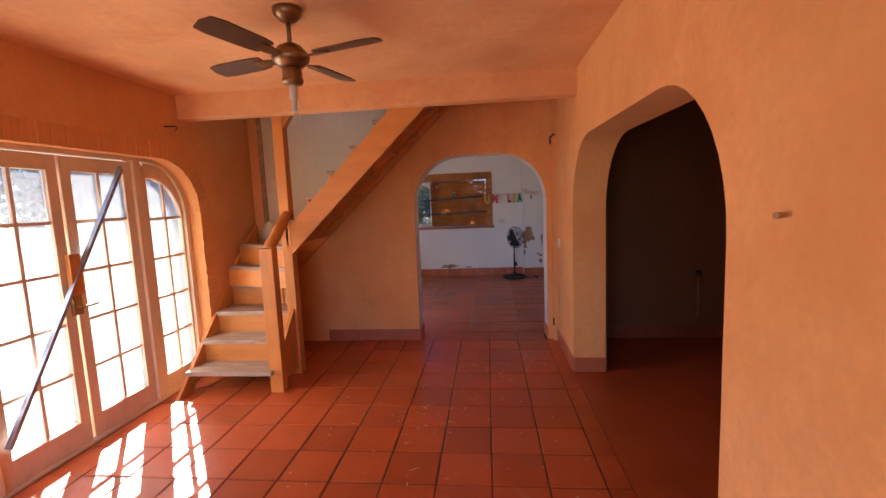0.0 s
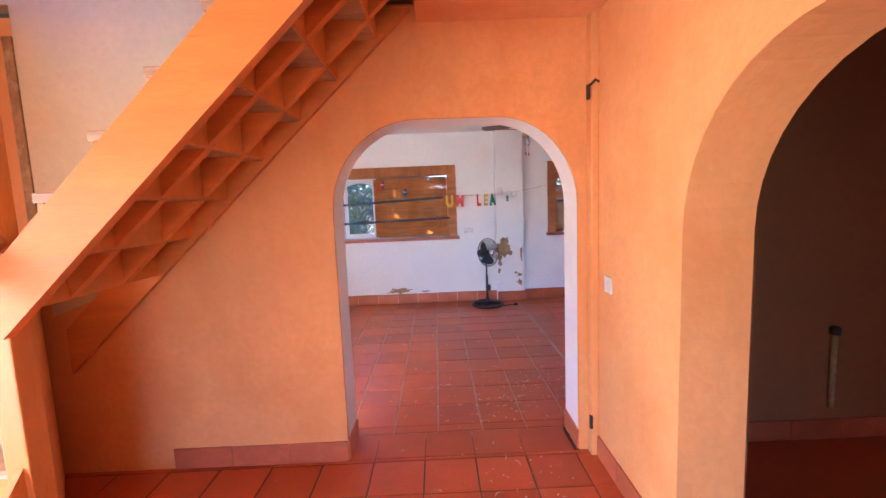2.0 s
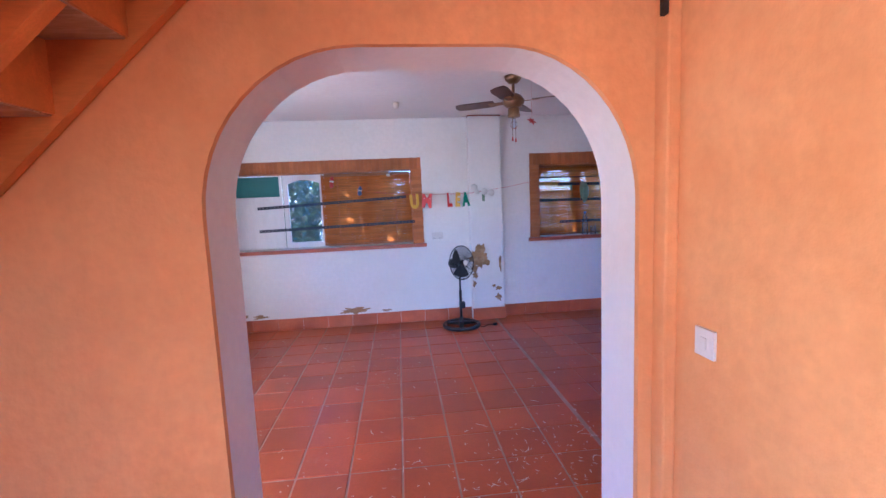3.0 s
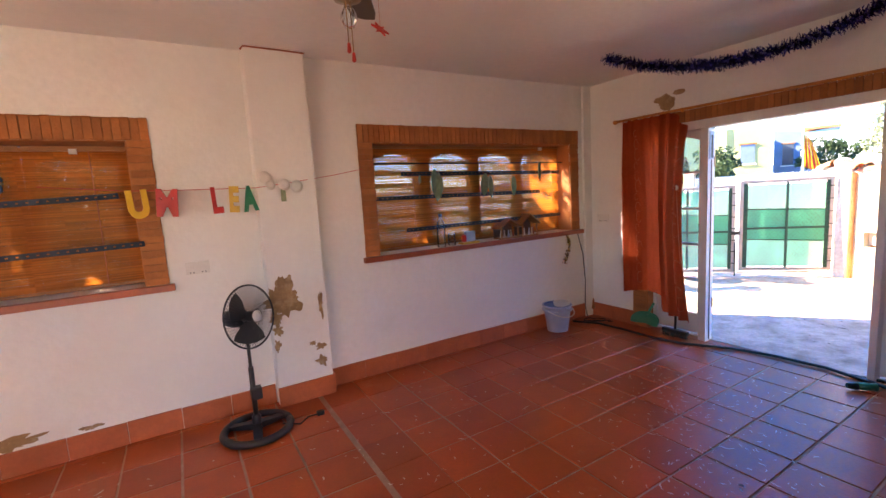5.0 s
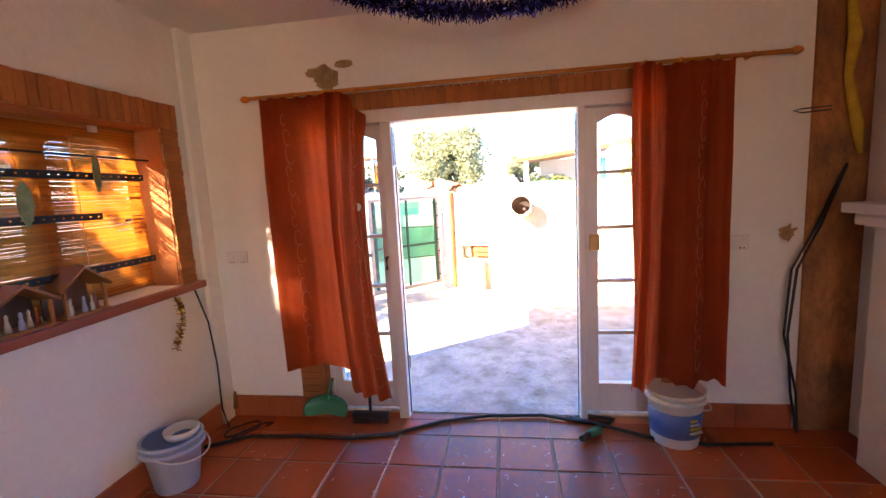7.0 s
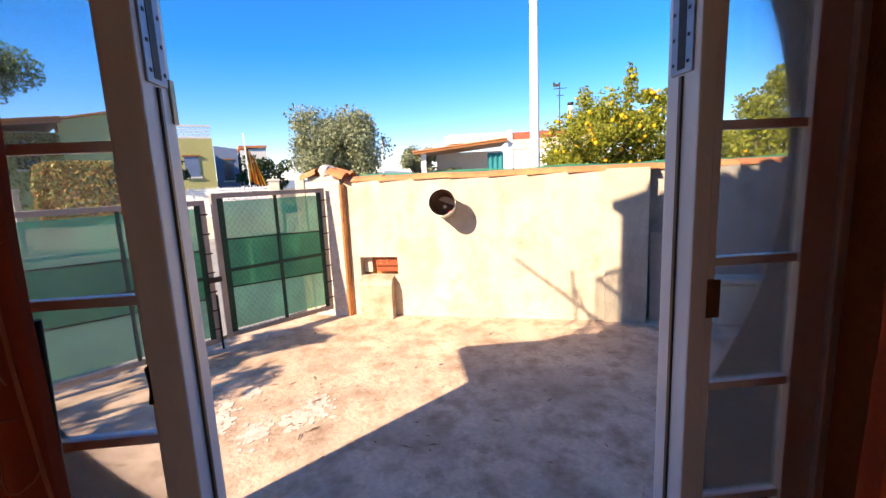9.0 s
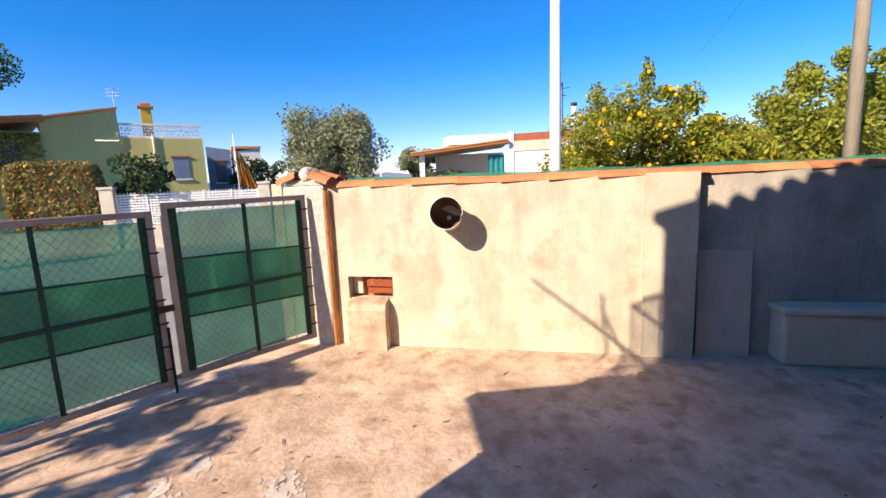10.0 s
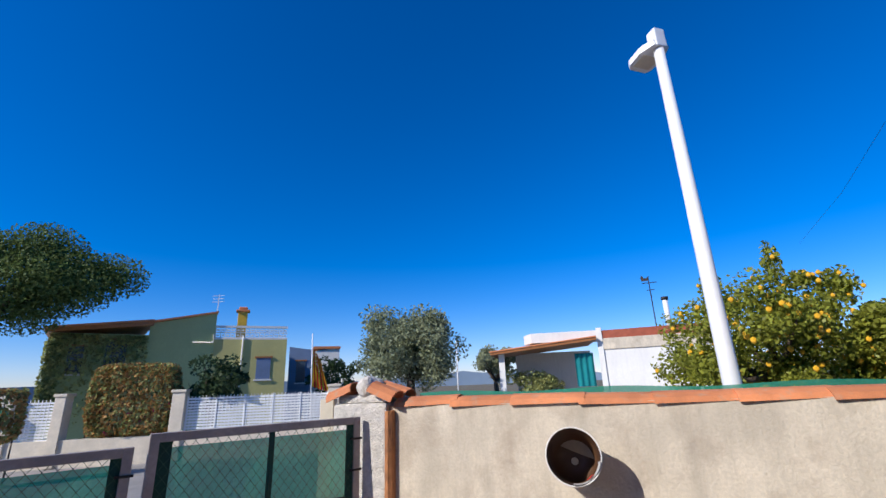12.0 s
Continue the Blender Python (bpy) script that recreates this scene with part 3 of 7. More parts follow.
# ---- hall: stairs ----
def staircase():
    st = thing("staircase", "orange pine staircase with grey worn treads and winders, open underneath", "staircase")
    rz, xl, xr = 0.203, HX0 + 0.03, -2.02
    ys = (3.47, 3.72, 3.97, 4.25)
    for i, y in enumerate(ys):
        z = rz * (i + 1)
        edge = [min(xr, -2.03 - 0.844 * (v - 4.0)) for v in (y - 0.03, y, y + 0.27)]
        tr = [(xl, y - 0.03), (edge[0], y - 0.03), (edge[2], y + 0.27), (xl, y + 0.27 + 0.02 * i)]
        part("tread", prism(B(), tr, "z", z - 0.035, z), TREAD, st, "worn grey tread")
        if i:
            part("riser", box(B(), xl, y, z - rz, edge[1] - 0.02, y + 0.02, z - 0.036), PINE_X, st)
    # winders turning towards the upper flight
    c = (-2.05, 4.0)
    for i, (a0, a1) in enumerate(((166, 149), (149, 133))):
        z = rz * (5 + i)
        tr = [c] + [(c[0] + 1.0 * math.cos(radians(a)), c[1] + 0.86 * math.sin(radians(a))) for a in (a0, (a0 + a1) / 2, a1)]
        tr = [(max(x, xl), min(y, HY1 - 0.02)) for x, y in tr]
        part("tread", prism(B(), tr, "z", z - 0.035, z), TREAD, st, "worn grey winder tread")
        p, q = Vector((*tr[0], 0)), Vector((*tr[1], 0))
        d = (q - p).normalized()
        nrm = Vector((-d.y, d.x, 0)) * 0.02
        part("riser", prism(B(), [p[:2], q[:2], (q - nrm)[:2], (p - nrm)[:2]], "z", z - rz, z - 0.036), PINE_X, st)
    # upper flight along the wall
    x0, z0, run, rise = -2.05, rz * 6 + 0.045, 0.224, 0.212
    for i in range(7):
        z, x = z0 + rise * (i + 1), x0 + run * (i + 0.1)
        part("tread", box(B(), x, 3.90, z - 0.035, x + run + 0.03, HY1 - 0.01, z, bevel=0.004), TREAD, st, "worn grey tread seen from below")
        part("riser", box(B(), x + 0.02, 3.90, z - rise - 0.03, x + 0.04, HY1 - 0.01, z - 0.036), PINE_X, st)
        for y in (4.22, 4.56):
            part("bearer_block", prism(B(), [(x + 0.041, z - 0.036), (x + 0.041, z - rise - 0.02), (x + run + 0.03, z - 0.036)], "y", y, y + 0.05), PINE_X, st)
    # outer stringer of the upper flight, and the one against the wall
    for y0, y1, prof in ((3.85, 3.90, [(-1.935, 1.165), (-1.935, 1.43), (-0.955, 2.40), (-0.69, 2.66), (-0.375, 2.66), (-0.42, 2.62)]),
                         (HY1 - 0.045, HY1 - 0.008, [(-2.56, 0.66), (-2.56, 0.93), (-0.80, 2.60), (-0.72, 2.66), (-0.45, 2.66), (-0.49, 2.62)])):
        part("stringer", prism(B(), prof, "y", y0, y1), PINE_X, st, "wide pine stringer with knots")
    part("infill_panel", prism(B(), [(-1.99, 4.0), (-2.72, 4.865), (-2.74, 4.845), (-2.02, 4.0)], "z", 0, 1.26), PEACH, st, "peach plaster panel under the winders")
    # bottom flight: curved stringer on the wall, short one between the posts
    prof = [(3.32, 0.0), (3.50, 0.0), (3.60, 0.10), (3.95, 0.42), (4.35, 0.80), (4.80, 1.12), (4.84, 1.12), (4.84, 1.40), (4.70, 1.30), (4.40, 1.05), (4.12, 0.76), (3.80, 0.46)]
    part("wall_stringer", prism(B(), prof, "x", HX0 + 0.002, HX0 + 0.035), PINE, st)
    part("side_stringer", prism(B(), [(3.56, 0.06), (3.56, 0.30), (3.94, 0.68), (3.94, 0.06)], "x", -2.015, -1.985), PINE, st)
    part("newel_post", box(B(), -2.062, 3.49, 0, -1.945, 3.585, 1.255, bevel=0.006), PINE, st)
    part("tall_post", box(B(), -2.055, 3.90, 0, -1.96, 4.00, 2.43, bevel=0.006), PINE, st)
    part("post_bracket", prism(B(), [(-1.96, 2.41), (-1.96, 2.30), (-1.88, 2.41)], "y", 3.91, 3.98), PINE, st)
    part("handrail", tube(B(), [(-2.03, 3.56, 1.20), (-2.02, 3.62, 1.27), (-2.0, 3.80, 1.43), (-1.99, 3.93, 1.53)], [0.045, 0.05, 0.05, 0.042], 10), PINE, st, "thick rounded pine handrail")
    part("rough_block", lathe(B(), [(0.09, 0), (0.085, 0.10), (0.05, 0.17), (0.01, 0.2)], 7, pose(-2.60, 4.76, 1.24)), CREAM, st, "rough plaster lump on the stair corner")
    return st


staircase()


# ---- hall: glazed doors ----
def glazed_leaf(parent, name, y0, y1, z0, z1, x, mat, cols, rows, stile=0.075, foot=0.16, thick=0.045, arched=None, m=IDENT, rail=0.10):
    """A door leaf in the plane x, with glazing bars and panes."""
    leaf = part(name, box(B(), x, y0, z0, x + thick, y0 + stile, z1, m, 0.004), mat, parent)
    part("stile", box(B(), x, y1 - stile, z0, x + thick, y1, z1, m, 0.004), mat, leaf)
    part("bottom_rail", box(B(), x, y0 + stile, z0, x + thick, y1 - stile, z0 + foot, m, 0.003), mat, leaf)
    if arched:
        ya, yb, zb = y0 + stile, y1 - stile, z1 - rail
        prof = [(ya, zb - arched)] + [(ya + (yb - ya) * k / 10, zb - arched + arched * math.sin(math.pi * k / 10)) for k in range(11)] + [(yb, zb - arched), (yb, z1), (ya, z1)]
        part("top_rail", prism(B(), prof[1:], "x", x, x + thick, m), mat, leaf)
    else:
        part("top_rail", box(B(), x, y0 + stile, z1 - rail, x + thick, y1 - stile, z1, m, 0.003), mat, leaf)
    ya, yb, za, zb = y0 + stile, y1 - stile, z0 + foot, z1 - rail
    for i in range(1, cols):
        y = ya + (yb - ya) * i / cols
        part("glazing_bar", box(B(), x + 0.008, y - 0.011, za, x + thick - 0.008, y + 0.011, zb, m), mat, leaf)
    for j in range(1, rows):
        z = za + (zb - za) * j / rows
        part("glazing_bar", box(B(), x + 0.010, ya, z - 0.011, x + thick - 0.010, yb, z + 0.011, m), mat, leaf)
    for i in range(cols):
        for j in range(rows):
            a, b = ya + (yb - ya) * i / cols, ya + (yb - ya) * (i + 1) / cols
            c, d = za + (zb - za) * j / rows, za + (zb - za) * (j + 1) / rows
            p = part("pane", box(B(), x + 0.02, a, c, x + 0.024, b, d, m), HAZYGLASS if mat is CREAMWOOD else GLASS, leaf)
            p.visible_shadow = False
    return leaf


doors = tagged(new("door_1"), "cream painted glazed double doors with side lights, closed, paint worn", "door", kind="structure")
X = HX0 - 0.19
for y0, y1, cols in ((2.72, 3.31, 2), (2.11, 2.70, 2)):
    glazed_leaf(doors, "leaf", y0, y1, 0.02, 2.0, X, CREAMWOOD, cols, 5)
glazed_leaf(doors, "side_light", 3.39, 3.91, 0.02, 1.98, X, CREAMWOOD, 2, 5, stile=0.07, arched=0.0)
glazed_leaf(doors, "side_light", 1.46, 2.03, 0.02, 1.98, X, CREAMWOOD, 2, 5, stile=0.07)
for y in (3.31, 2.03):
    part("frame_post", box(B(), X - 0.02, y + 0.002, 0, X + 0.07, y + 0.078, 2.02, bevel=0.005), CREAMWOOD, doors)
part("threshold", box(B(), X - 0.02, 1.42, 0, X + 0.08, 4.0, 0.019), CREAMWOOD, doors)
arch_in = [(1.46, 0), (1.46, 1.53)] + arc(1.94, 1.53, 0.48, 180, 90) + arc(3.43, 1.58, 0.43, 90, 0) + [(3.86, 0)]
arch_out = [(1.40, 0), (1.40, 1.54)] + arc(1.90, 1.54, 0.50, 180, 90) + arc(3.45, 1.58, 0.46, 90, 0) + [(3.91, 0)]


def band(inner, outer, axis, a, b):
    """A strip between two outlines that run side by side, pushed from a to b."""
    bm = B()
    for (p, q), (r, s) in zip(zip(inner, inner[1:]), zip(outer, outer[1:])):
        prism(bm, [p, q, s, r], axis, a, b)
    bmesh.ops.remove_doubles(bm, verts=bm.verts, dist=1e-5)
    return bm


part("frame_head", band(arch_in, arch_out, "x", X - 0.02, X + 0.075), CREAMWOOD, doors)
# corner filler of the round-topped side light
part("arched_head", prism(B(), arc(3.45, 1.50, 0.39, 90, 0) + arc(3.44, 1.57, 0.43, 0, 90), "x", X + 0.002, X + 0.05), CREAMWOOD, doors)
part("lock_plate", box(B(), X + 0.045, 2.665, 0.92, X + 0.07, 2.735, 1.06, bevel=0.004), BRASS, doors)
part("door_handle", tube(B(), [(X + 0.07, 2.69, 0.98), (X + 0.12, 2.69, 0.98), (X + 0.12, 2.80, 0.98)], 0.009, 8), BRASS, doors)
part("door_block", box(B(), X + 0.05, 2.66, 1.06, X + 0.09, 2.74, 1.34, bevel=0.005), PINE, doors, "loose wooden block between the leaves")


def slotted_bar(name, p, q, up, width, mat, label, flange=0.03):
    """A slotted steel angle from p to q: a face with punched slots and a flange behind it."""
    p, q, up = Vector(p), Vector(q), Vector(up).normalized()
    d = (q - p).normalized()
    nrm = d.cross(up).normalized()
    up = nrm.cross(d)
    m = Matrix((d, up, nrm)).transposed().to_4x4()
    m.translation = p
    L, t, bm = (q - p).length, 0.003, B()
    n = max(4, int(L / 0.045))
    w, s = width, L / max(4, int(L / 0.045))
    box(bm, 0, -w / 2, 0, L, -w * 0.11, t, m), box(bm, 0, w * 0.11, 0, L, w / 2, t, m)
    for i in range(n + 1):
        box(bm, max(0, i * s - s * 0.36), -w * 0.11, 0, min(L, i * s + s * 0.36), w * 0.11, t, m)
    box(bm, 0, -w / 2, -flange, L, -w / 2 + t, 0, m)
    return solid(name, bm, mat, label, "steel bar", "slotted steel bars")


slotted_bar("slotted_bar", (X + 0.075, 2.15, 0.27), (X + 0.075, 3.19, 1.945), (0, 1, 0.0), 0.050, STEEL_LIGHT, "bright slotted steel angle propped diagonally across the glazed doors")

# brick edging of the door arch, one thin brick after another
brick_arch = tagged(new("trim_brick_arch"), "arch of thin peach-painted bricks round the glazed doors", "brick arch", kind="structure")
bk = mesh(box(B(), -0.02, -0.021, -0.005, 0.024, 0.021, 0.135, bevel=0.004), PEACH)
flat = [(3.91, 0.02 + 0.047 * i, 0) for i in range(33)] + [(3.45 + 0.46 * math.cos(radians(a)), 1.58 + 0.46 * math.sin(radians(a)), a) for a in [2 + 5.7 * i for i in range(16)]] + [(3.43 - 0.047 * i, 2.04, 90) for i in range(33)]
for y, z, a in flat:
    o = new("brick", bk)
    o.parent = brick_arch
    o.matrix_basis = Matrix.Translation((HX0 - 0.02 + rnd.uniform(-0.005, 0.005), y, z)) @ Matrix.Rotation(radians(a - 90), 4, "X")
hook = thing("wall_hook", "small black iron hook high on the peach wall", "hook")
part("shank", tube(B(), [(HX0, 3.55, 2.305), (HX0 + 0.10, 3.55, 2.305), (HX0 + 0.12, 3.55, 2.285), (HX0 + 0.10, 3.55, 2.265)], 0.006, 6), IRON, hook)


# ---- ceiling fans ----
def ceiling_fan(x, y, turn, hub, label, bulb=False):
    f = thing("ceiling_fan", label, "ceiling fan", "ceiling fans")
    f.matrix_world = pose(x, y, 0, 0, 0, turn)
    part("canopy", lathe(B(), [(0.075, CEIL), (0.07, CEIL - 0.03), (0.04, CEIL - 0.06), (0.015, CEIL - 0.065)], 20), BRASS, f)
    part("rod", tube(B(), [(0, 0, CEIL - 0.06), (0, 0, hub + 0.05)], 0.012, 10), BRASS, f)
    part("motor", lathe(B(), [(0.03, hub + 0.07), (0.06, hub + 0.055), (0.09, hub + 0.02), (0.096, hub), (0.088, hub - 0.02), (0.06, hub - 0.045), (0.045, hub - 0.05)], 24), BRASS, f)
    part("light_kit", lathe(B(), [(0.045, hub - 0.05), (0.05, hub - 0.06), (0.05, hub - 0.10), (0.056, hub - 0.115), (0.05, hub - 0.13), (0.02, hub - 0.135)], 20), BRASS, f)
    for i in range(4):
        r = Matrix.Rotation(math.radians(90 * i), 4, "Z") @ Matrix.Translation((0, 0, hub + 0.005)) @ Matrix.Rotation(radians(11), 4, "X")
        out = [(0.17, -0.05), (0.22, -0.06), (0.45, -0.064), (0.515, -0.054), (0.532, 0.0), (0.515, 0.054), (0.45, 0.064), (0.22, 0.06), (0.17, 0.05)]
        blade = part("blade", prism(B(), out, "z", -0.004, 0.004, r), DARKWOOD, f)
        part("blade_iron", prism(B(), [(0.09, -0.02), (0.16, -0.03), (0.22, -0.028), (0.22, 0.028), (0.16, 0.03), (0.09, 0.02)], "z", -0.010, -0.004, r), BRASS, blade)
    if bulb:
        part("bulb", lathe(B(), [(0.012, hub - 0.13), (0.014, hub - 0.15), (0.03, hub - 0.18), (0.032, hub - 0.20), (0.02, hub - 0.225), (0.004, hub - 0.23)], 14), CLEAR, f, "clear glass bulb")
        for dx in (-0.055, 0.055):
            part("pull_chain", tube(B(), [(dx, 0, hub - 0.11), (dx, 0, hub - 0.30)], 0.0022, 5), BRASS, f)
            part("chain_pull", lathe(B(), [(0.004, hub - 0.335), (0.008, hub - 0.33), (0.006, hub - 0.30)], 8, Matrix.Translation((dx, 0, 0))), REDPL, f, "dark red chain pull")
    else:
        part("socket", lathe(B(), [(0.02, hub - 0.13), (0.022, hub - 0.20), (0.014, hub - 0.21), (0.012, hub - 0.27)], 12), WHITEPL, f, "white bulb holder hanging loose")
        for dx in (-0.02, 0.03):
            part("pull_chain", tube(B(), [(dx, 0, hub - 0.13), (dx + 0.008, 0, hub - 0.33)], 0.002, 5), WHITEPL, f)
    return f


ceiling_fan(-1.137, 2.304, 73, 2.36, "brown four-bladed ceiling fan with brass hub, light missing")
ceiling_fan(0.69, 7.22, 61, 2.385, "brown four-bladed ceiling fan with brass hub and bare bulb", True)


# ---- hall: small fittings ----
def wall_plate(x, y, z, axis, w, h, name, label, sockets):
    p = thing(name, label, "socket" if sockets else "switch")
    def bx(u0, v0, u1, v1, d0, d1):
        return box(B(), *((x - d1, y + u0, z + v0, x - d0, y + u1, z + v1) if axis == "x" else (x + u0, y - d1, z + v0, x + u1, y - d0, z + v1)), bevel=0.0015)
    part("plate", bx(-w / 2, -h / 2, w / 2, h / 2, -0.002, 0.010), WHITEPL, p)
    n = 2 if w > h * 1.4 else 1
    for i in range(n):
        u = (i - (n - 1) / 2) * w / n
        part("rocker", bx(u - 0.012, -0.018, u + 0.012, 0.018, 0.010, 0.014), WHITEPL, p)
        if sockets:
            for du in (-0.01, 0.01):
                part("slot", bx(u + du - 0.003, -0.036, u + du + 0.003, -0.026, 0.0095, 0.011), BLACKPL, p)
    return p


wall_plate(HX1, 4.66, 1.10, "x", 0.085, 0.09, "light_switch", "white light switch on the peach wall", False)
hk = thing("iron_catch", "small black iron catch by the arched doorway", "hook")
part("strap", box(B(), 0.52, HY1 - 0.085, 2.13, 0.535, HY1 - 0.06, 2.21), IRON, hk)
part("tongue", tube(B(), [(0.528, HY1 - 0.075, 2.20), (0.56, HY1 - 0.10, 2.23), (0.575, HY1 - 0.11, 2.215)], 0.008, 6), IRON, hk)
part("low_strap", box(B(), 0.535, HY1 - 0.082, 0.18, 0.55, HY1 - 0.06, 0.26), IRON, hk)
plug = thing("wall_plug", "brown wooden peg stuck in the peach wall", "peg")
part("peg", tube(B(), [(HX1 + 0.01, 1.22, 1.53), (HX1 - 0.03, 1.20, 1.53)], [0.006, 0.009], 7), BROWNWOOD, plug)
pipe = thing("water_pipe", "short pale pipe low on the wall of the unlit room", "pipe")
part("stub", tube(B(), [(2.06, HY1 - 0.03, 0.22), (2.06, HY1 - 0.03, 0.70)], 0.018, 10), PATCH, pipe)
part("cap", lathe(B(), [(0.03, 0), (0.03, 0.04), (0.015, 0.05)], 10, pose(2.06, HY1 - 0.03, 0.69)), IRON, pipe)


# ---- living room: windows ----
def brick_surround(name, label, x0, x1, z0, z1, w, top):
    """Thin bricks round a window: upright ones over it, lying ones at its sides."""
    s = tagged(new(name), label, "brick trim", kind="structure")
    y = RY1 - 0.012
    lying = mesh(box(B(), -w / 2, -0.002, -0.0215, w / 2, 0.02, 0.0215, bevel=0.003), BRICK)
    n = int((z1 - z0) / 0.047)
    for x in (x0 - w / 2, x1 + w / 2):
        for i in range(n):
            o = new("brick", lying)
            o.parent = s
            o.matrix_basis = pose(x + rnd.uniform(-0.004, 0.004), y + rnd.uniform(-0.004, 0.003), z0 + (i + 0.5) * (z1 - z0) / n, 0, rnd.uniform(-1, 1), 0)
    up = mesh(box(B(), -0.0215, -0.002, 0, 0.0215, 0.02, top, bevel=0.003), BRICK)
    L = x1 - x0 + 2 * w
    n = int(L / 0.047)
    for i in range(n):
        o = new("brick", up)
        o.parent = s
        o.matrix_basis = pose(x0 - w + (i + 0.5) * L / n, y + rnd.uniform(-0.004, 0.003), z1 + rnd.uniform(-0.003, 0.003), 0, rnd.uniform(-1, 1), 0)
    part("mortar_bed", box(B(), x0 - w, y + 0.006, z0, x0, RY1 + 0.004, z1 + top), MORTAR, s)
    part("mortar_bed", box(B(), x1, y + 0.006, z0, x1 + w, RY1 + 0.004, z1 + top), MORTAR, s)
    part("mortar_bed", box(B(), x0, y + 0.006, z1, x1, RY1 + 0.004, z1 + top), MORTAR, s)
    # reveals, faced with the same bricks
    for x, a in ((x0, 1), (x1, -1)):
        part("reveal", box(B(), min(x, x + a * 0.006), RY1 + 0.005, z0, max(x, x + a * 0.006), RY1 + 0.27, z1), BRICK, s)
    part("reveal", box(B(), x0 + 0.007, RY1 + 0.005, z1 - 0.006, x1 - 0.007, RY1 + 0.27, z1), BRICK, s)
    sill = part("sill", box(B(), x0 - w - 0.03, RY1 - 0.055, z0 - 0.045, x1 + w + 0.03, RY1 - 0.003, z0, bevel=0.006), SILLRED, s, "dark red tiled sill")
    part("sill_top", box(B(), x0 + 0.007, RY1 - 0.002, z0 - 0.03, x1 - 0.007, RY1 + 0.26, z0 - 0.001), SILLRED, sill)
    return s


brick_surround("trim_window_1", "thin orange brick surround with a dark red sill", *W1[:2], W1[2], W1[3], 0.13, 0.14)
brick_surround("trim_window_2", "thin orange brick surround with a dark red sill", *W2[:2], W2[2], W2[3], 0.125, 0.145)


def window_light(parent, x0, x1, z0, z1, y, mat, pane=GLASS, arch=0.05, st=0.06):
    """One light of a window: a framed pane with a low arched top."""
    l = part("light", box(B(), x0, y, z0, x0 + st, y + 0.045, z1, bevel=0.003), mat, parent)
    part("stile", box(B(), x1 - st, y, z0, x1, y + 0.045, z1, bevel=0.003), mat, l)
    part("bottom_rail", box(B(), x0 + st, y, z0, x1 - st, y + 0.045, z0 + 0.07), mat, l)
    zb = z1 - 0.06
    prof = [(x0 + st + (x1 - x0 - 2 * st) * k / 10, zb - arch + arch * math.sin(math.pi * k / 10)) for k in range(11)] + [(x1 - st, z1), (x0 + st, z1)]
    part("arched_head", prism(B(), prof, "y", y, y + 0.045), mat, l)
    p = part("pane", box(B(), x0 + st, y + 0.018, z0 + 0.07, x1 - st, y + 0.022, z1 - 0.05), pane, l)
    p.visible_shadow = False
    return l


win2 = tagged(new("window_2"), "brown wooden window of four arched lights", "window", kind="structure")
n = 4
for i in range(n):
    a, b = W2[0] + 0.01 + (W2[1] - W2[0] - 0.02) * i / n, W2[0] + 0.01 + (W2[1] - W2[0] - 0.02) * (i + 1) / n
    window_light(win2, a + 0.004, b - 0.004, W2[2] + 0.002, W2[3] - 0.012, RY1 + 0.20, BROWNWOOD)
win1 = tagged(new("window_1"), "white painted window with one arched light left clear", "window", kind="structure")
window_light(win1, -1.80, -1.28, W1[2] + 0.002, W1[3] - 0.012, RY1 + 0.20, WHITEWOOD)
window_light(win1, -1.27, -0.72, W1[2] + 0.002, W1[3] - 0.012, RY1 + 0.20, BROWNWOOD)
window_light(win1, -0.71, -0.18, W1[2] + 0.002, W1[3] - 0.012, RY1 + 0.20, BROWNWOOD)
part("panel", box(B(), W1[0] + 0.01, RY1 + 0.19, W1[2] + 0.002, -1.81, RY1 + 0.22, W1[3] - 0.012, bevel=0.003), WHITEWOOD, win1, "white board filling the end of the window")
tp = thing("teal_paper", "plain teal sheet pinned to the white window board", "poster")
part("sheet", box(B(), -2.37, RY1 + 0.186, 1.70, -1.84, RY1 + 0.19, 1.95), TEALPAPER, tp)


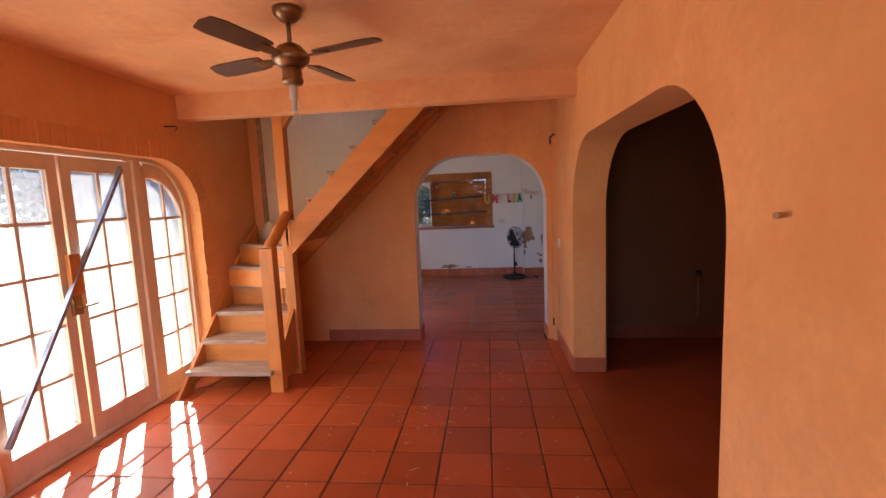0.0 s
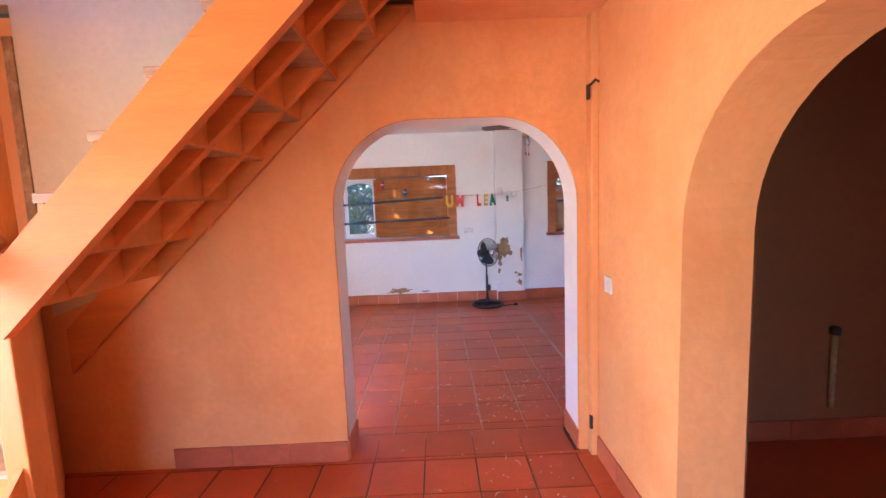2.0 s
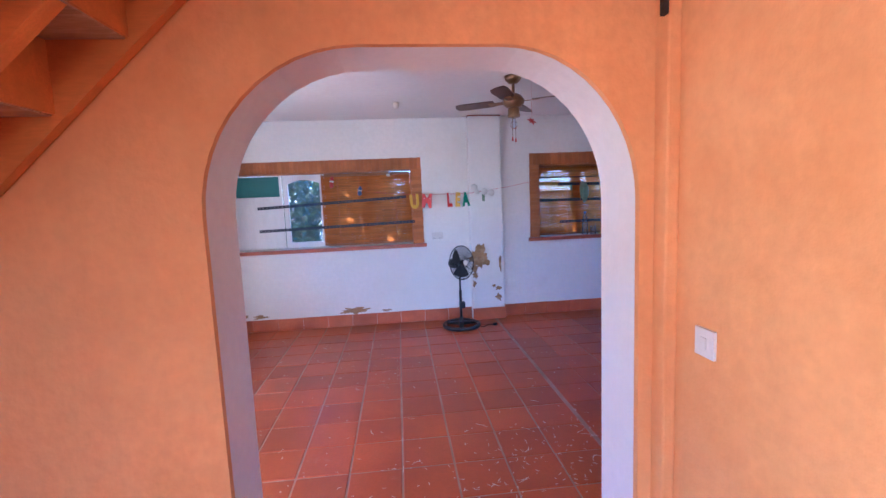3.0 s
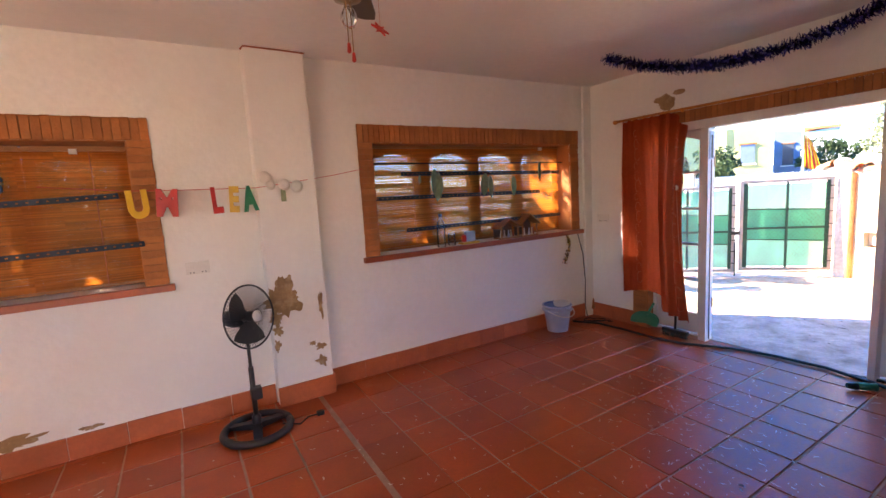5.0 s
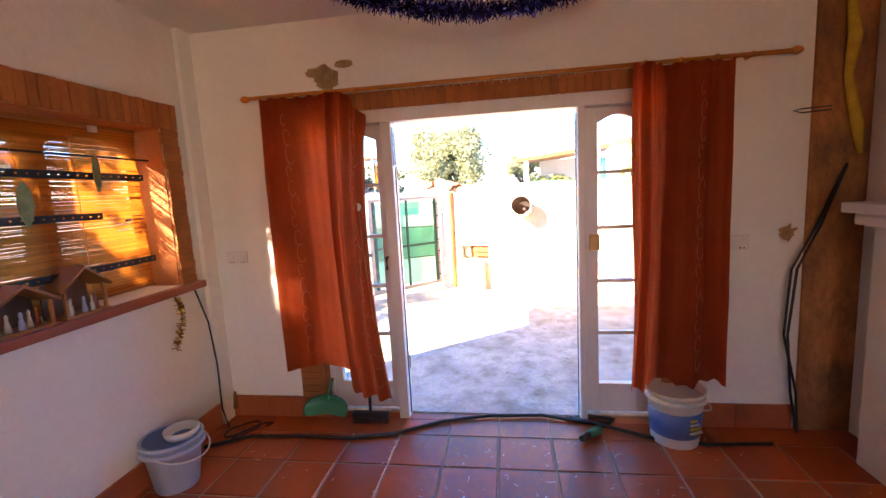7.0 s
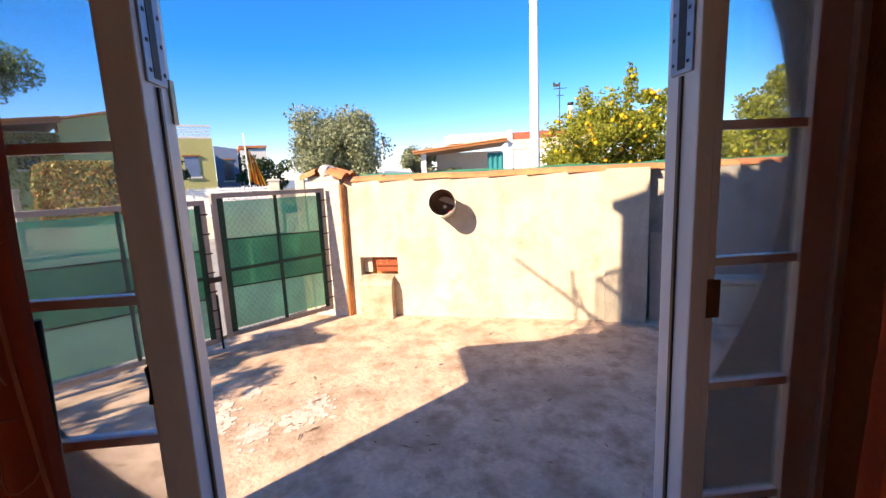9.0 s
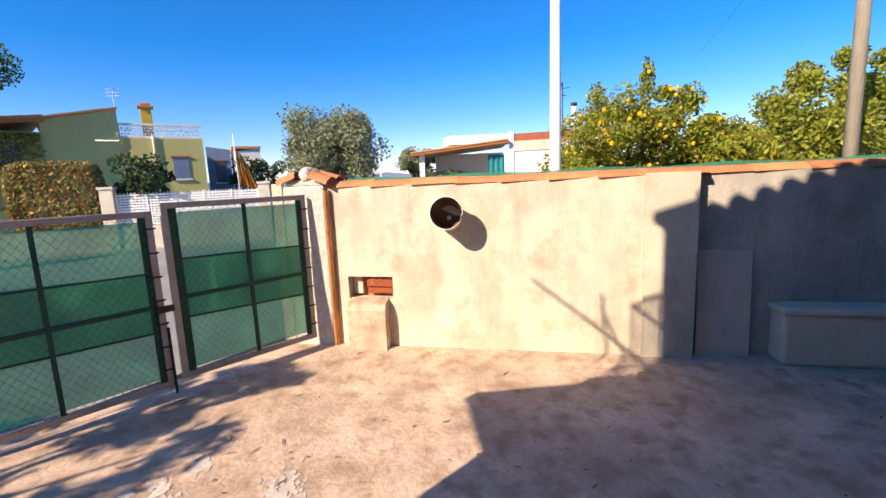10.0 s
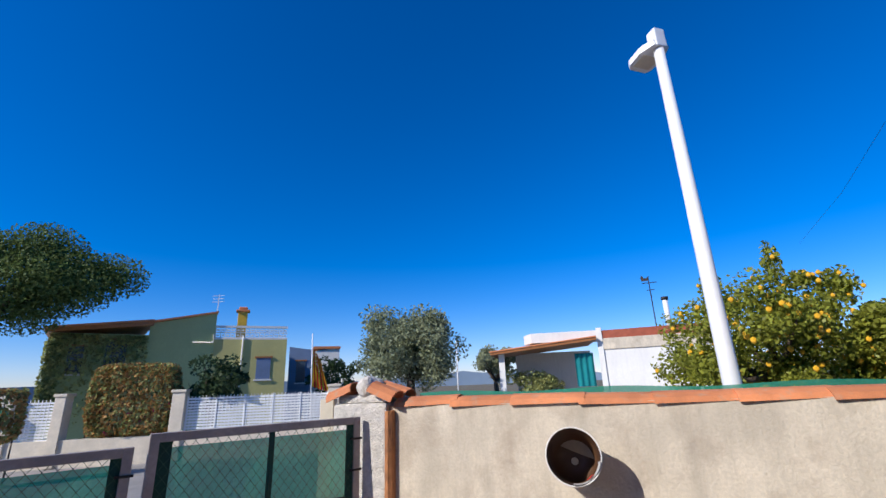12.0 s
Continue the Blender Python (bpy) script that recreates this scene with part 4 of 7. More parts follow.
def roller_blind(x0, x1, z0, z1, y, label, frayed=None):
    """A bamboo blind of many thin slats on cords, with a head batten."""
    b = thing("bamboo_blind", label, "blind", "bamboo blinds")
    bm, z, i = B(), z0, 0
    while z < z1:
        dy, dz = rnd.uniform(-0.0015, 0.0015), rnd.uniform(-0.0008, 0.0008)
        sag = 0.004 * math.sin(i * 0.21) + 0.003 * math.sin(i * 0.07 + 1)
        xe = x1 - (rnd.uniform(0.10, 0.20) if frayed and frayed[0] < z < frayed[1] and rnd.random() < 0.25 else 0)
        pts = [(x0 + (xe - x0) * k / 6, y + dy + sag * math.sin(k * 1.3), z + dz + 0.0016 * math.sin(k * 1.1 + i * 0.4)) for k in range(7)]
        for p, q in zip(pts, pts[1:]):
            v = [bm.verts.new(c) for c in ((p[0], p[1], p[2]), (q[0], q[1], q[2]), (q[0], q[1] + 0.001, q[2] + 0.0077), (p[0], p[1] + 0.001, p[2] + 0.0077))]
            bm.faces.new(v)
        z += 0.0078
        i += 1
    tagged(part("slats", bm, BAMBOO, b, "orange-brown bamboo slats"), kind="stuff")
    part("head_batten", box(B(), x0, y - 0.012, z1, x1, y + 0.012, z1 + 0.02), BROWNWOOD, b)
    part("bottom_batten", box(B(), x0, y - 0.006, z0 - 0.015, x1, y + 0.008, z0), BROWNWOOD, b)
    for f in (0.18, 0.82):
        x = x0 + (x1 - x0) * f
        part("cord", tube(B(), [(x, y - 0.006, z1), (x + 0.005, y - 0.008, (z0 + z1) / 2), (x, y - 0.006, z0)], 0.0022, 4), STITCH, b)
    part("cord_cleat", box(B(), x1 - 0.30, y - 0.03, z1 - 0.02, x1 - 0.26, y - 0.012, z1 + 0.012), WHITEPL, b)
    return b


roller_blind(W2[0] + 0.03, W2[1] - 0.03, W2[2] + 0.03, W2[3] - 0.03, RY1 + 0.155, "lowered orange bamboo blind glowing in daylight", (1.36, 1.74))
roller_blind(-1.31, W1[1] - 0.008, W1[2] + 0.03, W1[3] - 0.05, RY1 + 0.155, "lowered orange-brown bamboo blind in the window")
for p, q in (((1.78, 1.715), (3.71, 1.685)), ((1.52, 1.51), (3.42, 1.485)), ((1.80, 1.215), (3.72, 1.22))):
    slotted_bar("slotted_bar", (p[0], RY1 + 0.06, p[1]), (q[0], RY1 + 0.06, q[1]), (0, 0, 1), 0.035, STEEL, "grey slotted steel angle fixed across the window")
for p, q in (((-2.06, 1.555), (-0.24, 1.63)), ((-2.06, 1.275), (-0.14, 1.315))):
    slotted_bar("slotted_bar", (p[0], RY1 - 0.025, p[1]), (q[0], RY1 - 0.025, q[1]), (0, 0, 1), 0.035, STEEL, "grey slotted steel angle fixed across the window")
rod = thing("curtain_wire", "thin dark wire rod across the window", "rod")
part("rod", tube(B(), [(1.51, RY1 + 0.10, 1.81), (3.81, RY1 + 0.10, 1.79)], 0.006, 6), IRON, rod)
for x, z, s in ((2.12, 1.76, 1.6), (2.16, 1.72, 1.75), (2.70, 1.70, 1.5), (2.75, 1.68, 1.5), (3.06, 1.66, 1.3), (3.42, 1.80, 1.25), (1.96, 1.70, 0.5)):
    f = thing("felt_leaf", "small green felt leaf decoration hung in the window", "decoration", "felt leaves")
    out = [(0, 0), (0.022 * s, -0.03 * s), (0.03 * s, -0.08 * s), (0.018 * s, -0.13 * s), (0, -0.155 * s), (-0.02 * s, -0.12 * s), (-0.03 * s, -0.07 * s), (-0.02 * s, -0.02 * s)]
    part("leaf", prism(B(), out, "y", 0, 0.008, pose(x, RY1 + 0.045, z, 0, rnd.uniform(-12, 12), rnd.uniform(-25, 25))), GREENFELT, f)
    part("thread", tube(B(), [(x, RY1 + 0.05, z - 0.01), (x, RY1 + 0.09, 1.80)], 0.0015, 4), STITCH, f)
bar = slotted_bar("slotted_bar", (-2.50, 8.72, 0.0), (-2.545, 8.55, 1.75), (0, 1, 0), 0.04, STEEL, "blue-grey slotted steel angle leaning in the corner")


# ---- window sill clutter ----
def crib(x, w, h, label):
    """A small crib hut: floor, posts, a pitched roof and plain little shapes inside."""
    c = thing("crib_hut", label, "ornament", "crib huts")
    y0, y1, z = RY1 - 0.03, RY1 + 0.10, W2[2]
    part("floor", box(B(), x, y0, z, x + w, y1, z + 0.012), BROWNWOOD, c)
    part("back", prism(B(), [(x, z), (x + w, z), (x + w, z + h * 0.6), (x + w / 2, z + h), (x, z + h * 0.6)], "y", y1 - 0.01, y1), DARKWOOD, c)
    for px in (x + 0.006, x + w - 0.018):
        part("post", box(B(), px, y0 + 0.005, z + 0.012, px + 0.012, y0 + 0.017, z + h * 0.6), BROWNWOOD, c)
    for sg in (0, 1):
        a, b = ((x - 0.02, z + h * 0.55), (x + w / 2, z + h)) if sg == 0 else ((x + w / 2, z + h), (x + w + 0.02, z + h * 0.55))
        part("roof_slope", prism(B(), [a, b, (b[0], b[1] + 0.014), (a[0], a[1] + 0.014)], "y", y0 - 0.012, y1), BROWNWOOD, c)
    for k in range(5):
        px, r = x + w * (0.16 + 0.17 * k), rnd.uniform(0.010, 0.016)
        part("figurine", lathe(B(), [(r, 0), (r * 0.8, 0.03), (r * 0.45, 0.05), (r * 0.6, 0.062), (r * 0.3, 0.075)], 8, pose(px, y0 + rnd.uniform(0.02, 0.06), z + 0.012)), (WHITEPL, BOARD, GREYPL, RADIATOR, SILLRED)[k], c)
    return c


crib(2.80, 0.24, 0.19, "small brown wooden crib hut with pale figurines on the sill")
crib(3.08, 0.22, 0.22, "small brown wooden crib hut with pale figurines, the taller one")
bo = thing("plastic_bottle", "empty clear plastic water bottle with a blue cap on the sill", "bottle")
bx, by, bz = 2.13, RY1 + 0.02, W2[2]
part("body", lathe(B(), [(0.036, 0), (0.040, 0.01), (0.040, 0.10), (0.036, 0.11), (0.040, 0.12), (0.040, 0.20), (0.030, 0.235), (0.013, 0.265), (0.013, 0.285)], 18, pose(bx, by, bz)), CLEAR, bo)
part("cap", lathe(B(), [(0.016, 0.283), (0.016, 0.305), (0.013, 0.307)], 14, pose(bx, by, bz)), BLUEPL, bo)
jar = thing("glass_jar", "small clear glass jar on the sill", "jar")
part("body", lathe(B(), [(0.036, 0), (0.038, 0.02), (0.036, 0.10), (0.038, 0.115)], 16, pose(2.25, RY1 + 0.03, bz)), CLEAR, jar)
tray = thing("yellow_tray", "small yellow plastic tray with a blue and red packet", "tray")
part("tray", box(B(), 2.33, RY1 - 0.04, bz, 2.53, RY1 + 0.05, bz + 0.022, bevel=0.008), YELLOWPL, tray)
pk = thing("small_packet", "crumpled pale blue and red packet on the yellow tray", "packet")
part("packet", box(B(), 2.39, RY1 - 0.01, bz + 0.022, 2.50, RY1 + 0.03, bz + 0.12, pose(0, 0, 0), 0.012), GREYPL, pk)
part("band", box(B(), 2.36, RY1 - 0.012, bz + 0.022, 2.392, RY1 + 0.03, bz + 0.09, bevel=0.006), REDPL, pk)
ga = thing("gold_garland", "short gold tinsel garland hanging from the sill end", "garland")
bm = B()
for i in range(260):
    u = rnd.random()
    c = Vector((3.66 + 0.04 * math.sin(u * 4), RY1 - 0.075, 0.99 - 0.30 * u))
    d = Vector((rnd.gauss(0, 1), rnd.gauss(0, 1) - 0.4, rnd.gauss(0, 1))).normalized() * 0.028
    w = d.cross(Vector((rnd.gauss(0, 1), rnd.gauss(0, 1), 1))).normalized() * 0.003
    bm.faces.new([bm.verts.new(q) for q in (c - w, c + w, c + d + w, c + d - w)])
tagged(part("foil", bm, GOLDFOIL, ga), kind="stuff")


# ---- letters on a string ----
st = thing("banner_string", "thin red string strung along the window wall", "string")
spts = [(-0.62, RY1 - 0.03, 1.70), (-0.20, RY1 - 0.10, 1.655), (0.10, RY1 - 0.13, 1.645), (0.55, RY1 - 0.14, 1.64), (0.80, RY1 - 0.13, 1.67), (1.10, RY1 - 0.09, 1.71), (1.39, RY1 - 0.03, 1.76)]
part("string", tube(B(), spts, 0.0022, 5), REDPL, st)
for ch, x, mat, colour, tilt in (("U", -0.135, YELLOWPL, "yellow", 3), ("M", 0.01, REDPL, "red", -4), ("L", 0.30, REDPL, "red", 2), ("E", 0.40, YELLOWPL, "orange", -3), ("A", 0.51, GREENPL, "green", 4)):
    f = bpy.data.curves.new("t", "FONT")
    f.body, f.size, f.extrude, f.bevel_depth, f.align_x, f.offset = ch, 0.225, 0.006, 0.002, "CENTER", 0.010
    tmp = bpy.data.objects.new("t", f)
    scene.collection.objects.link(tmp)
    me = bpy.data.meshes.new_from_object(tmp.evaluated_get(bpy.context.evaluated_depsgraph_get()))
    bpy.data.objects.remove(tmp)
    me.materials.clear()
    me.materials.append(mat)
    ob = new("banner_letter", me)
    ob.matrix_world = pose(x, RY1 - 0.135, 1.492, 90, 0, tilt * 3) @ pose(0, 0, 0, 0, 0, tilt) @ Matrix.Diagonal((0.72 if ch in "UM" else 0.55, 1, 1, 1))
    tagged(ob, colour + " cardboard letter " + ch + " hung on the string", "letter", "banner letters")
for x, z, r in ((0.615, 1.71, 0.045), (0.65, 1.655, 0.032), (0.745, 1.655, 0.042), (0.83, 1.64, 0.046)):
    d = thing("paper_disc", "round white paper ornament on the string", "ornament", "paper discs")
    part("disc", lathe(B(), [(r * 0.35, 0), (r, 0.003), (r, 0.007), (r * 0.35, 0.010)], 18, pose(x, RY1 - 0.135, z, 90, 0, 10)), WHITEPL, d)
gt = thing("paper_tag", "small grey-green paper tag hanging from the string", "ornament")
part("tag", box(B(), 0.715, RY1 - 0.138, 1.535, 0.75, RY1 - 0.134, 1.64, bevel=0.001), GREENFELT, gt)
for x, z, h, mat in ((-1.18, 1.78, 0.15, REDPL), (-0.83, 1.67, 0.12, BLUEPL)):
    d = thing("hanging_figure", "small coloured cloth ornament hung on the blind", "ornament", "blind ornaments")
    part("body", lathe(B(), [(0.012, 0), (0.028, h * 0.2), (0.020, h * 0.55), (0.026, h * 0.75), (0.008, h)], 10, pose(x, RY1 + 0.12, z, 0, 8, 0)), mat, d)
    part("band", lathe(B(), [(0.024, h * 0.48), (0.029, h * 0.55), (0.024, h * 0.62)], 10, pose(x, RY1 + 0.12, z, 0, 8, 0)), WHITEPL, d)
    part("thread", tube(B(), [(x, RY1 + 0.12, z + h * 0.9), (x, RY1 + 0.135, 1.925)], 0.0015, 4), STITCH, d)


# ---- pedestal fan ----
def pedestal_fan(x, y):
    f = thing("pedestal_fan", "black pedestal fan with a wire cage and round ring base, unplugged", "fan")
    base = part("ring_base", tube(B(), [(x + 0.21 * math.cos(a * math.tau / 28), y + 0.21 * math.sin(a * math.tau / 28), 0.028) for a in range(29)], 0.026, 8), BLACKPL, f)
    for k in range(3):
        a = math.tau * k / 3 + 0.4
        part("spoke", prism(B(), [(-0.03, 0.03), (0.19, 0.018), (0.19, 0.04), (0.03, 0.07), (-0.03, 0.07)], "y", -0.028, 0.028, pose(x, y, 0) @ Matrix.Rotation(a, 4, "Z")), BLACKPL, base)
    part("collar", lathe(B(), [(0.035, 0.03), (0.03, 0.11), (0.02, 0.13)], 14, pose(x, y, 0)), BLACKPL, f)
    part("pole", tube(B(), [(x, y, 0.06), (x, y, 0.46)], 0.0165, 12), BLACKPL, f)
    part("upper_pole", tube(B(), [(x, y, 0.44), (x, y, 0.66)], 0.011, 10), BLACKPL, f)
    part("height_knob", box(B(), x - 0.02, y - 0.05, 0.24, x + 0.05, y + 0.02, 0.32, bevel=0.010), BLACKPL, f)
    m = look((x, y, 0.80), (x + 0.62, y - 0.8, 0.93)) @ Matrix.Rotation(math.pi, 4, "Y")
    part("motor", lathe(B(), [(0.03, -0.16), (0.055, -0.14), (0.065, -0.08), (0.06, -0.03), (0.03, -0.01)], 18, m), BLACKPL, f)
    part("neck", tube(B(), [(x, y, 0.64), (x, y, 0.72), m @ Vector((0, 0, -0.09))], 0.022, 10), BLACKPL, f)
    R = 0.205
    cage = part("cage_rim", tube(B(), [m @ Vector((R * math.cos(a * math.tau / 36), R * math.sin(a * math.tau / 36), 0.045)) for a in range(37)], 0.006, 6), BLACKPL, f)
    bm = B()
    for k in range(60):
        a = math.tau * k / 60
        for z0, z1, bow in ((0.105, 0.045, 0.012), (-0.03, 0.045, -0.012)):
            tube(bm, [m @ Vector((r * math.cos(a + 0.25 * (1 - r / R)), r * math.sin(a + 0.25 * (1 - r / R)), z0 + (z1 - z0) * (r / R) ** 2.2)) for r in (0.035, 0.10, 0.16, R)], 0.0013, 3, False)
    tagged(part("wire_cage", bm, BLACKPL, cage), kind="stuff")
    for k in range(3):
        a = math.tau * k / 3 + 0.3
        def bl(u, v, a=a):
            r, t = 0.03 + 0.145 * u, a + (v - 0.5) * (1.15 + 0.3 * math.sin(u * 3))
            return m @ Vector((r * math.cos(t), r * math.sin(t), 0.04 + 0.045 * (v - 0.5) * (0.4 + u)))
        part("blade", sheet(B(), bl, 6, 6), CLEAR if k == 0 else BLACKPL, f)
    part("hub", lathe(B(), [(0.035, 0.0), (0.032, 0.07), (0.015, 0.085)], 16, m), BLACKPL, f)
    part("badge", lathe(B(), [(0.036, 0.10), (0.034, 0.110), (0.012, 0.114)], 18, m), WHITEPL, f, "round pale badge")
    part("mains_lead", tube(B(), [(x + 0.15, y - 0.05, 0.03), (x + 0.26, y - 0.09, 0.008), (x + 0.33, y - 0.02, 0.008), (x + 0.40, y - 0.03, 0.010)], 0.005, 6), BLACKPL, f)
    part("plug", box(B(), x + 0.39, y - 0.05, 0.0, x + 0.44, y - 0.01, 0.03, bevel=0.008), BLACKPL, f)
    return f


pedestal_fan(0.36, 8.66)


# ---- flaking plaster ----
def flake(name, axis, at, cu, cv, ru, rv, label, seed, jag=1.0):
    """A shallow irregular patch where the paint has come off."""
    k, bm, pts = 64, B(), []
    for i in range(k):
        c, q = math.cos(i * math.tau / k), math.sin(i * math.tau / k)
        r = 0.75 + 0.25 * (1 - jag) + 0.6 * jag * noise.noise((seed + 1.8 * c, 1.8 * q, seed)) + 0.28 * jag * noise.noise((6 * c, seed + 6 * q, 2.0)) + 0.12 * noise.noise((17 * c, 17 * q, seed))
        pts.append((cu + ru * r * c, cv + rv * r * q))
    prism(bm, pts, axis, at - 0.003, at + 0.004)
    return solid(name, bm, PATCH, label, "bare plaster", "flaked patches")


cf = RY1 - 0.115
for cu, cv, ru, rv, s in ((0.655, 0.83, 0.145, 0.165, 1.1), (0.60, 0.68, 0.06, 0.05, 12.9), (0.60, 0.60, 0.05, 0.06, 2.3), (0.585, 0.47, 0.03, 0.05, 5.1), (0.93, 0.74, 0.025, 0.11, 3.4), (0.84, 0.44, 0.03, 0.02, 4.2), (0.90, 0.40, 0.05, 0.03, 7.7), (0.90, 0.29, 0.05, 0.05, 6.2)):
    flake("flaked_patch", "y", cf, cu, cv, ru, rv, "patch of flaked paint on the white column", s)
for cu, cv, ru, rv, s in ((-0.98, 0.20, 0.22, 0.05, 8.1), (-0.55, 0.18, 0.07, 0.015, 9.4), (-2.15, 0.19, 0.14, 0.03, 10.3), (-2.32, 0.21, 0.05, 0.02, 3.9)):
    flake("flaked_patch", "y", RY1, cu, cv, ru, rv, "flaked paint low on the white wall", s)
flake("flaked_patch", "x", RX1, 8.115, 2.25, 0.085, 0.092, "chipped plaster patch above the curtain rod", 11.6, 0.45)
flake("flaked_patch", "x", RX1 - 0.001, 8.19, 2.29, 0.06, 0.028, "chipped plaster patch above the curtain rod", 4.6, 0.5)
flake("flaked_patch", "x", RX1 - 0.001, 8.00, 2.325, 0.065, 0.024, "chipped plaster patch above the curtain rod", 12.6, 0.4)
wall_plate(0.14, RY1, 1.115, "y", 0.145, 0.085, "double_socket", "white double socket on the white wall", True)
wall_plate(RX1, 8.855, 1.145, "x", 0.15, 0.085, "double_socket", "white double socket by the window corner", True)
wall_plate(RX1, 5.745, 1.135, "x", 0.15, 0.085, "double_socket", "white double socket beside the curtain", True)


# ---- terrace doors ----
td = tagged(new("door_2"), "white painted glazed terrace doors standing open, paint scuffed", "door", kind="structure")
DX = 4.245
for y0, y1 in ((7.802, 8.28), (6.16, 6.563)):
    glazed_leaf(td, "side_light", y0, y1, 0.03, 2.0, DX, WHITEWOOD, 1, 5, stile=0.06 if y0 > 7 else 0.085, foot=0.19, thick=0.05, arched=0.05, rail=0.08)
for y0, y1, x0, x1 in ((7.732, 7.80, 4.145, 4.262), (6.565, 6.608, 4.155, 4.272), (8.282, 8.318, 4.23, 4.273), (6.122, 6.158, 4.23, 4.273)):
    part("frame_post", box(B(), x0, y0, 0, x1, y1, 1.961, bevel=0.005), WHITEWOOD, td)
part("frame_head", box(B(), 4.15, 6.122, 1.963, 4.268, 8.318, 2.046, bevel=0.005), WHITEWOOD, td)
part("threshold", box(B(), DX - 0.02, 6.12, -0.05, DX + 0.1, 8.32, 0.008, bevel=0.004), CONCRETE, td, "worn concrete threshold")
for z in (0.32, 1.62):
    part("hinge", box(B(), DX, 7.727, z, DX + 0.018, 7.735, z + 0.09), BRASS, td)
for y, x0 in ((7.7265, 4.162), (6.6065, 4.176)):
    part("bolt_plate", box(B(), x0, y, 1.69, x0 + 0.075, y + 0.007, 1.93, bevel=0.002), STEEL_LIGHT, td, "worn steel bolt plate")
    part("bolt_slot", box(B(), x0 + 0.024, y - 0.001, 1.70, x0 + 0.050, y + 0.008, 1.90), IRON, td)
    for k in range(4):
        for dx in (0.010, 0.062):
            part("screw", box(B(), x0 + dx, y - 0.0015, 1.71 + 0.055 * k, x0 + dx + 0.007, y + 0.0085, 1.717 + 0.055 * k), IRON, td)
    part("rebate", box(B(), x0 + 0.034, y - 0.0005, 0.02, x0 + 0.043, y + 0.0075, 1.685), DARKWOOD, td)
part("lock_case", box(B(), DX - 0.012, 6.47, 1.10, DX + 0.002, 6.53, 1.20, bevel=0.003), BRASS, td)
part("door_handle", tube(B(), [(DX - 0.01, 7.83, 1.10), (DX - 0.05, 7.83, 1.10), (DX - 0.05, 7.83, 1.02)], 0.008, 7), IRON, td)
# brick surround of the terrace doors
bs = tagged(new("trim_terrace_bricks"), "thin orange bricks round the terrace doors", "brick trim", kind="structure")
lying = mesh(box(B(), -0.002, -0.075, -0.0215, 0.02, 0.075, 0.0215, bevel=0.003), BRICK)
for y in (8.40, 6.04):
    for i in range(43):
        o = new("brick", lying)
        o.parent = bs
        o.matrix_basis = pose(RX1 - 0.012 + rnd.uniform(-0.003, 0.003), y, 0.03 + 0.047 * (i + 0.5) - 0.0235)
upb = mesh(box(B(), -0.002, -0.0215, 0, 0.02, 0.0215, 0.105, bevel=0.003), BRICK)
for i in range(53):
    o = new("brick", upb)
    o.parent = bs
    o.matrix_basis = pose(RX1 - 0.012 + rnd.uniform(-0.003, 0.003), 5.985 + 0.047 * i, 2.04)
part("soffit", box(B(), RX1 - 0.005, D0 + 0.003, DH - 0.012, RX1 + 0.10, D1 - 0.003, DH - 0.001), BRICK, bs)
for y0, y1 in ((D1 - 0.012, D1 - 0.001), (D0 + 0.001, D0 + 0.012)):
    part("reveal", box(B(), RX1 - 0.005, y0, 0.0, RX1 + 0.088, y1, DH - 0.013), BRICK, bs)
part("mortar_bed", box(B(), RX1 - 0.007, D0 - 0.155, 0, RX1 + 0.003, D0, DH + 0.07), MORTAR, bs)
part("mortar_bed", box(B(), RX1 - 0.007, D1, 0, RX1 + 0.003, D1 + 0.155, DH + 0.07), MORTAR, bs)
part("mortar_bed", box(B(), RX1 - 0.007, D0, DH, RX1 + 0.003, D1, DH + 0.07), MORTAR, bs)

cr = thing("curtain_rod", "long varnished wooden curtain rod with round finials", "curtain rod")
part("rod", tube(B(), [(4.06, 5.53, 2.145), (4.06, 8.61, 2.15)], 0.012, 10), PINE_X, cr)
for y in (5.515, 8.625):
    part("finial", lathe(B(), [(0.008, -0.03), (0.02, -0.015), (0.022, 0), (0.015, 0.02), (0.006, 0.03)], 12, pose(4.06, y, 2.147, 90, 0, 0)), PINE_X, cr)
for y in (5.72, 7.10, 8.45):
    part("bracket", tube(B(), [(RX1 + 0.005, y, 2.15), (4.065, y, 2.15)], 0.014, 8), PINE_X, cr)
for y in (5.90, 6.08, 6.26, 7.92, 8.1, 8.3):
    part("ring", lathe(B(), [(0.013, -0.006), (0.021, -0.006), (0.021, 0.006), (0.013, 0.006)], 12, pose(4.06, y, 2.143, 90, 0, 0)), PINE_X, cr)


def smooth(t):
    t = min(1, max(0, t))
    return t * t * (3 - 2 * t)


def pleats(u, v, deep):
    """Soft hanging folds that drift a little on the way down."""
    return deep * (math.sin(u * 12 + 0.7 * math.sin(v * 2.3)) + 0.4 * math.sin(u * 27 + 1.3 * v + 1) + 0.14 * math.sin(u * 71 - 2 * v) + 0.5 * noise.noise((u * 7, v * 5, 2.0)) + 0.25 * noise.noise((u * 16, v * 13, 5.0)))


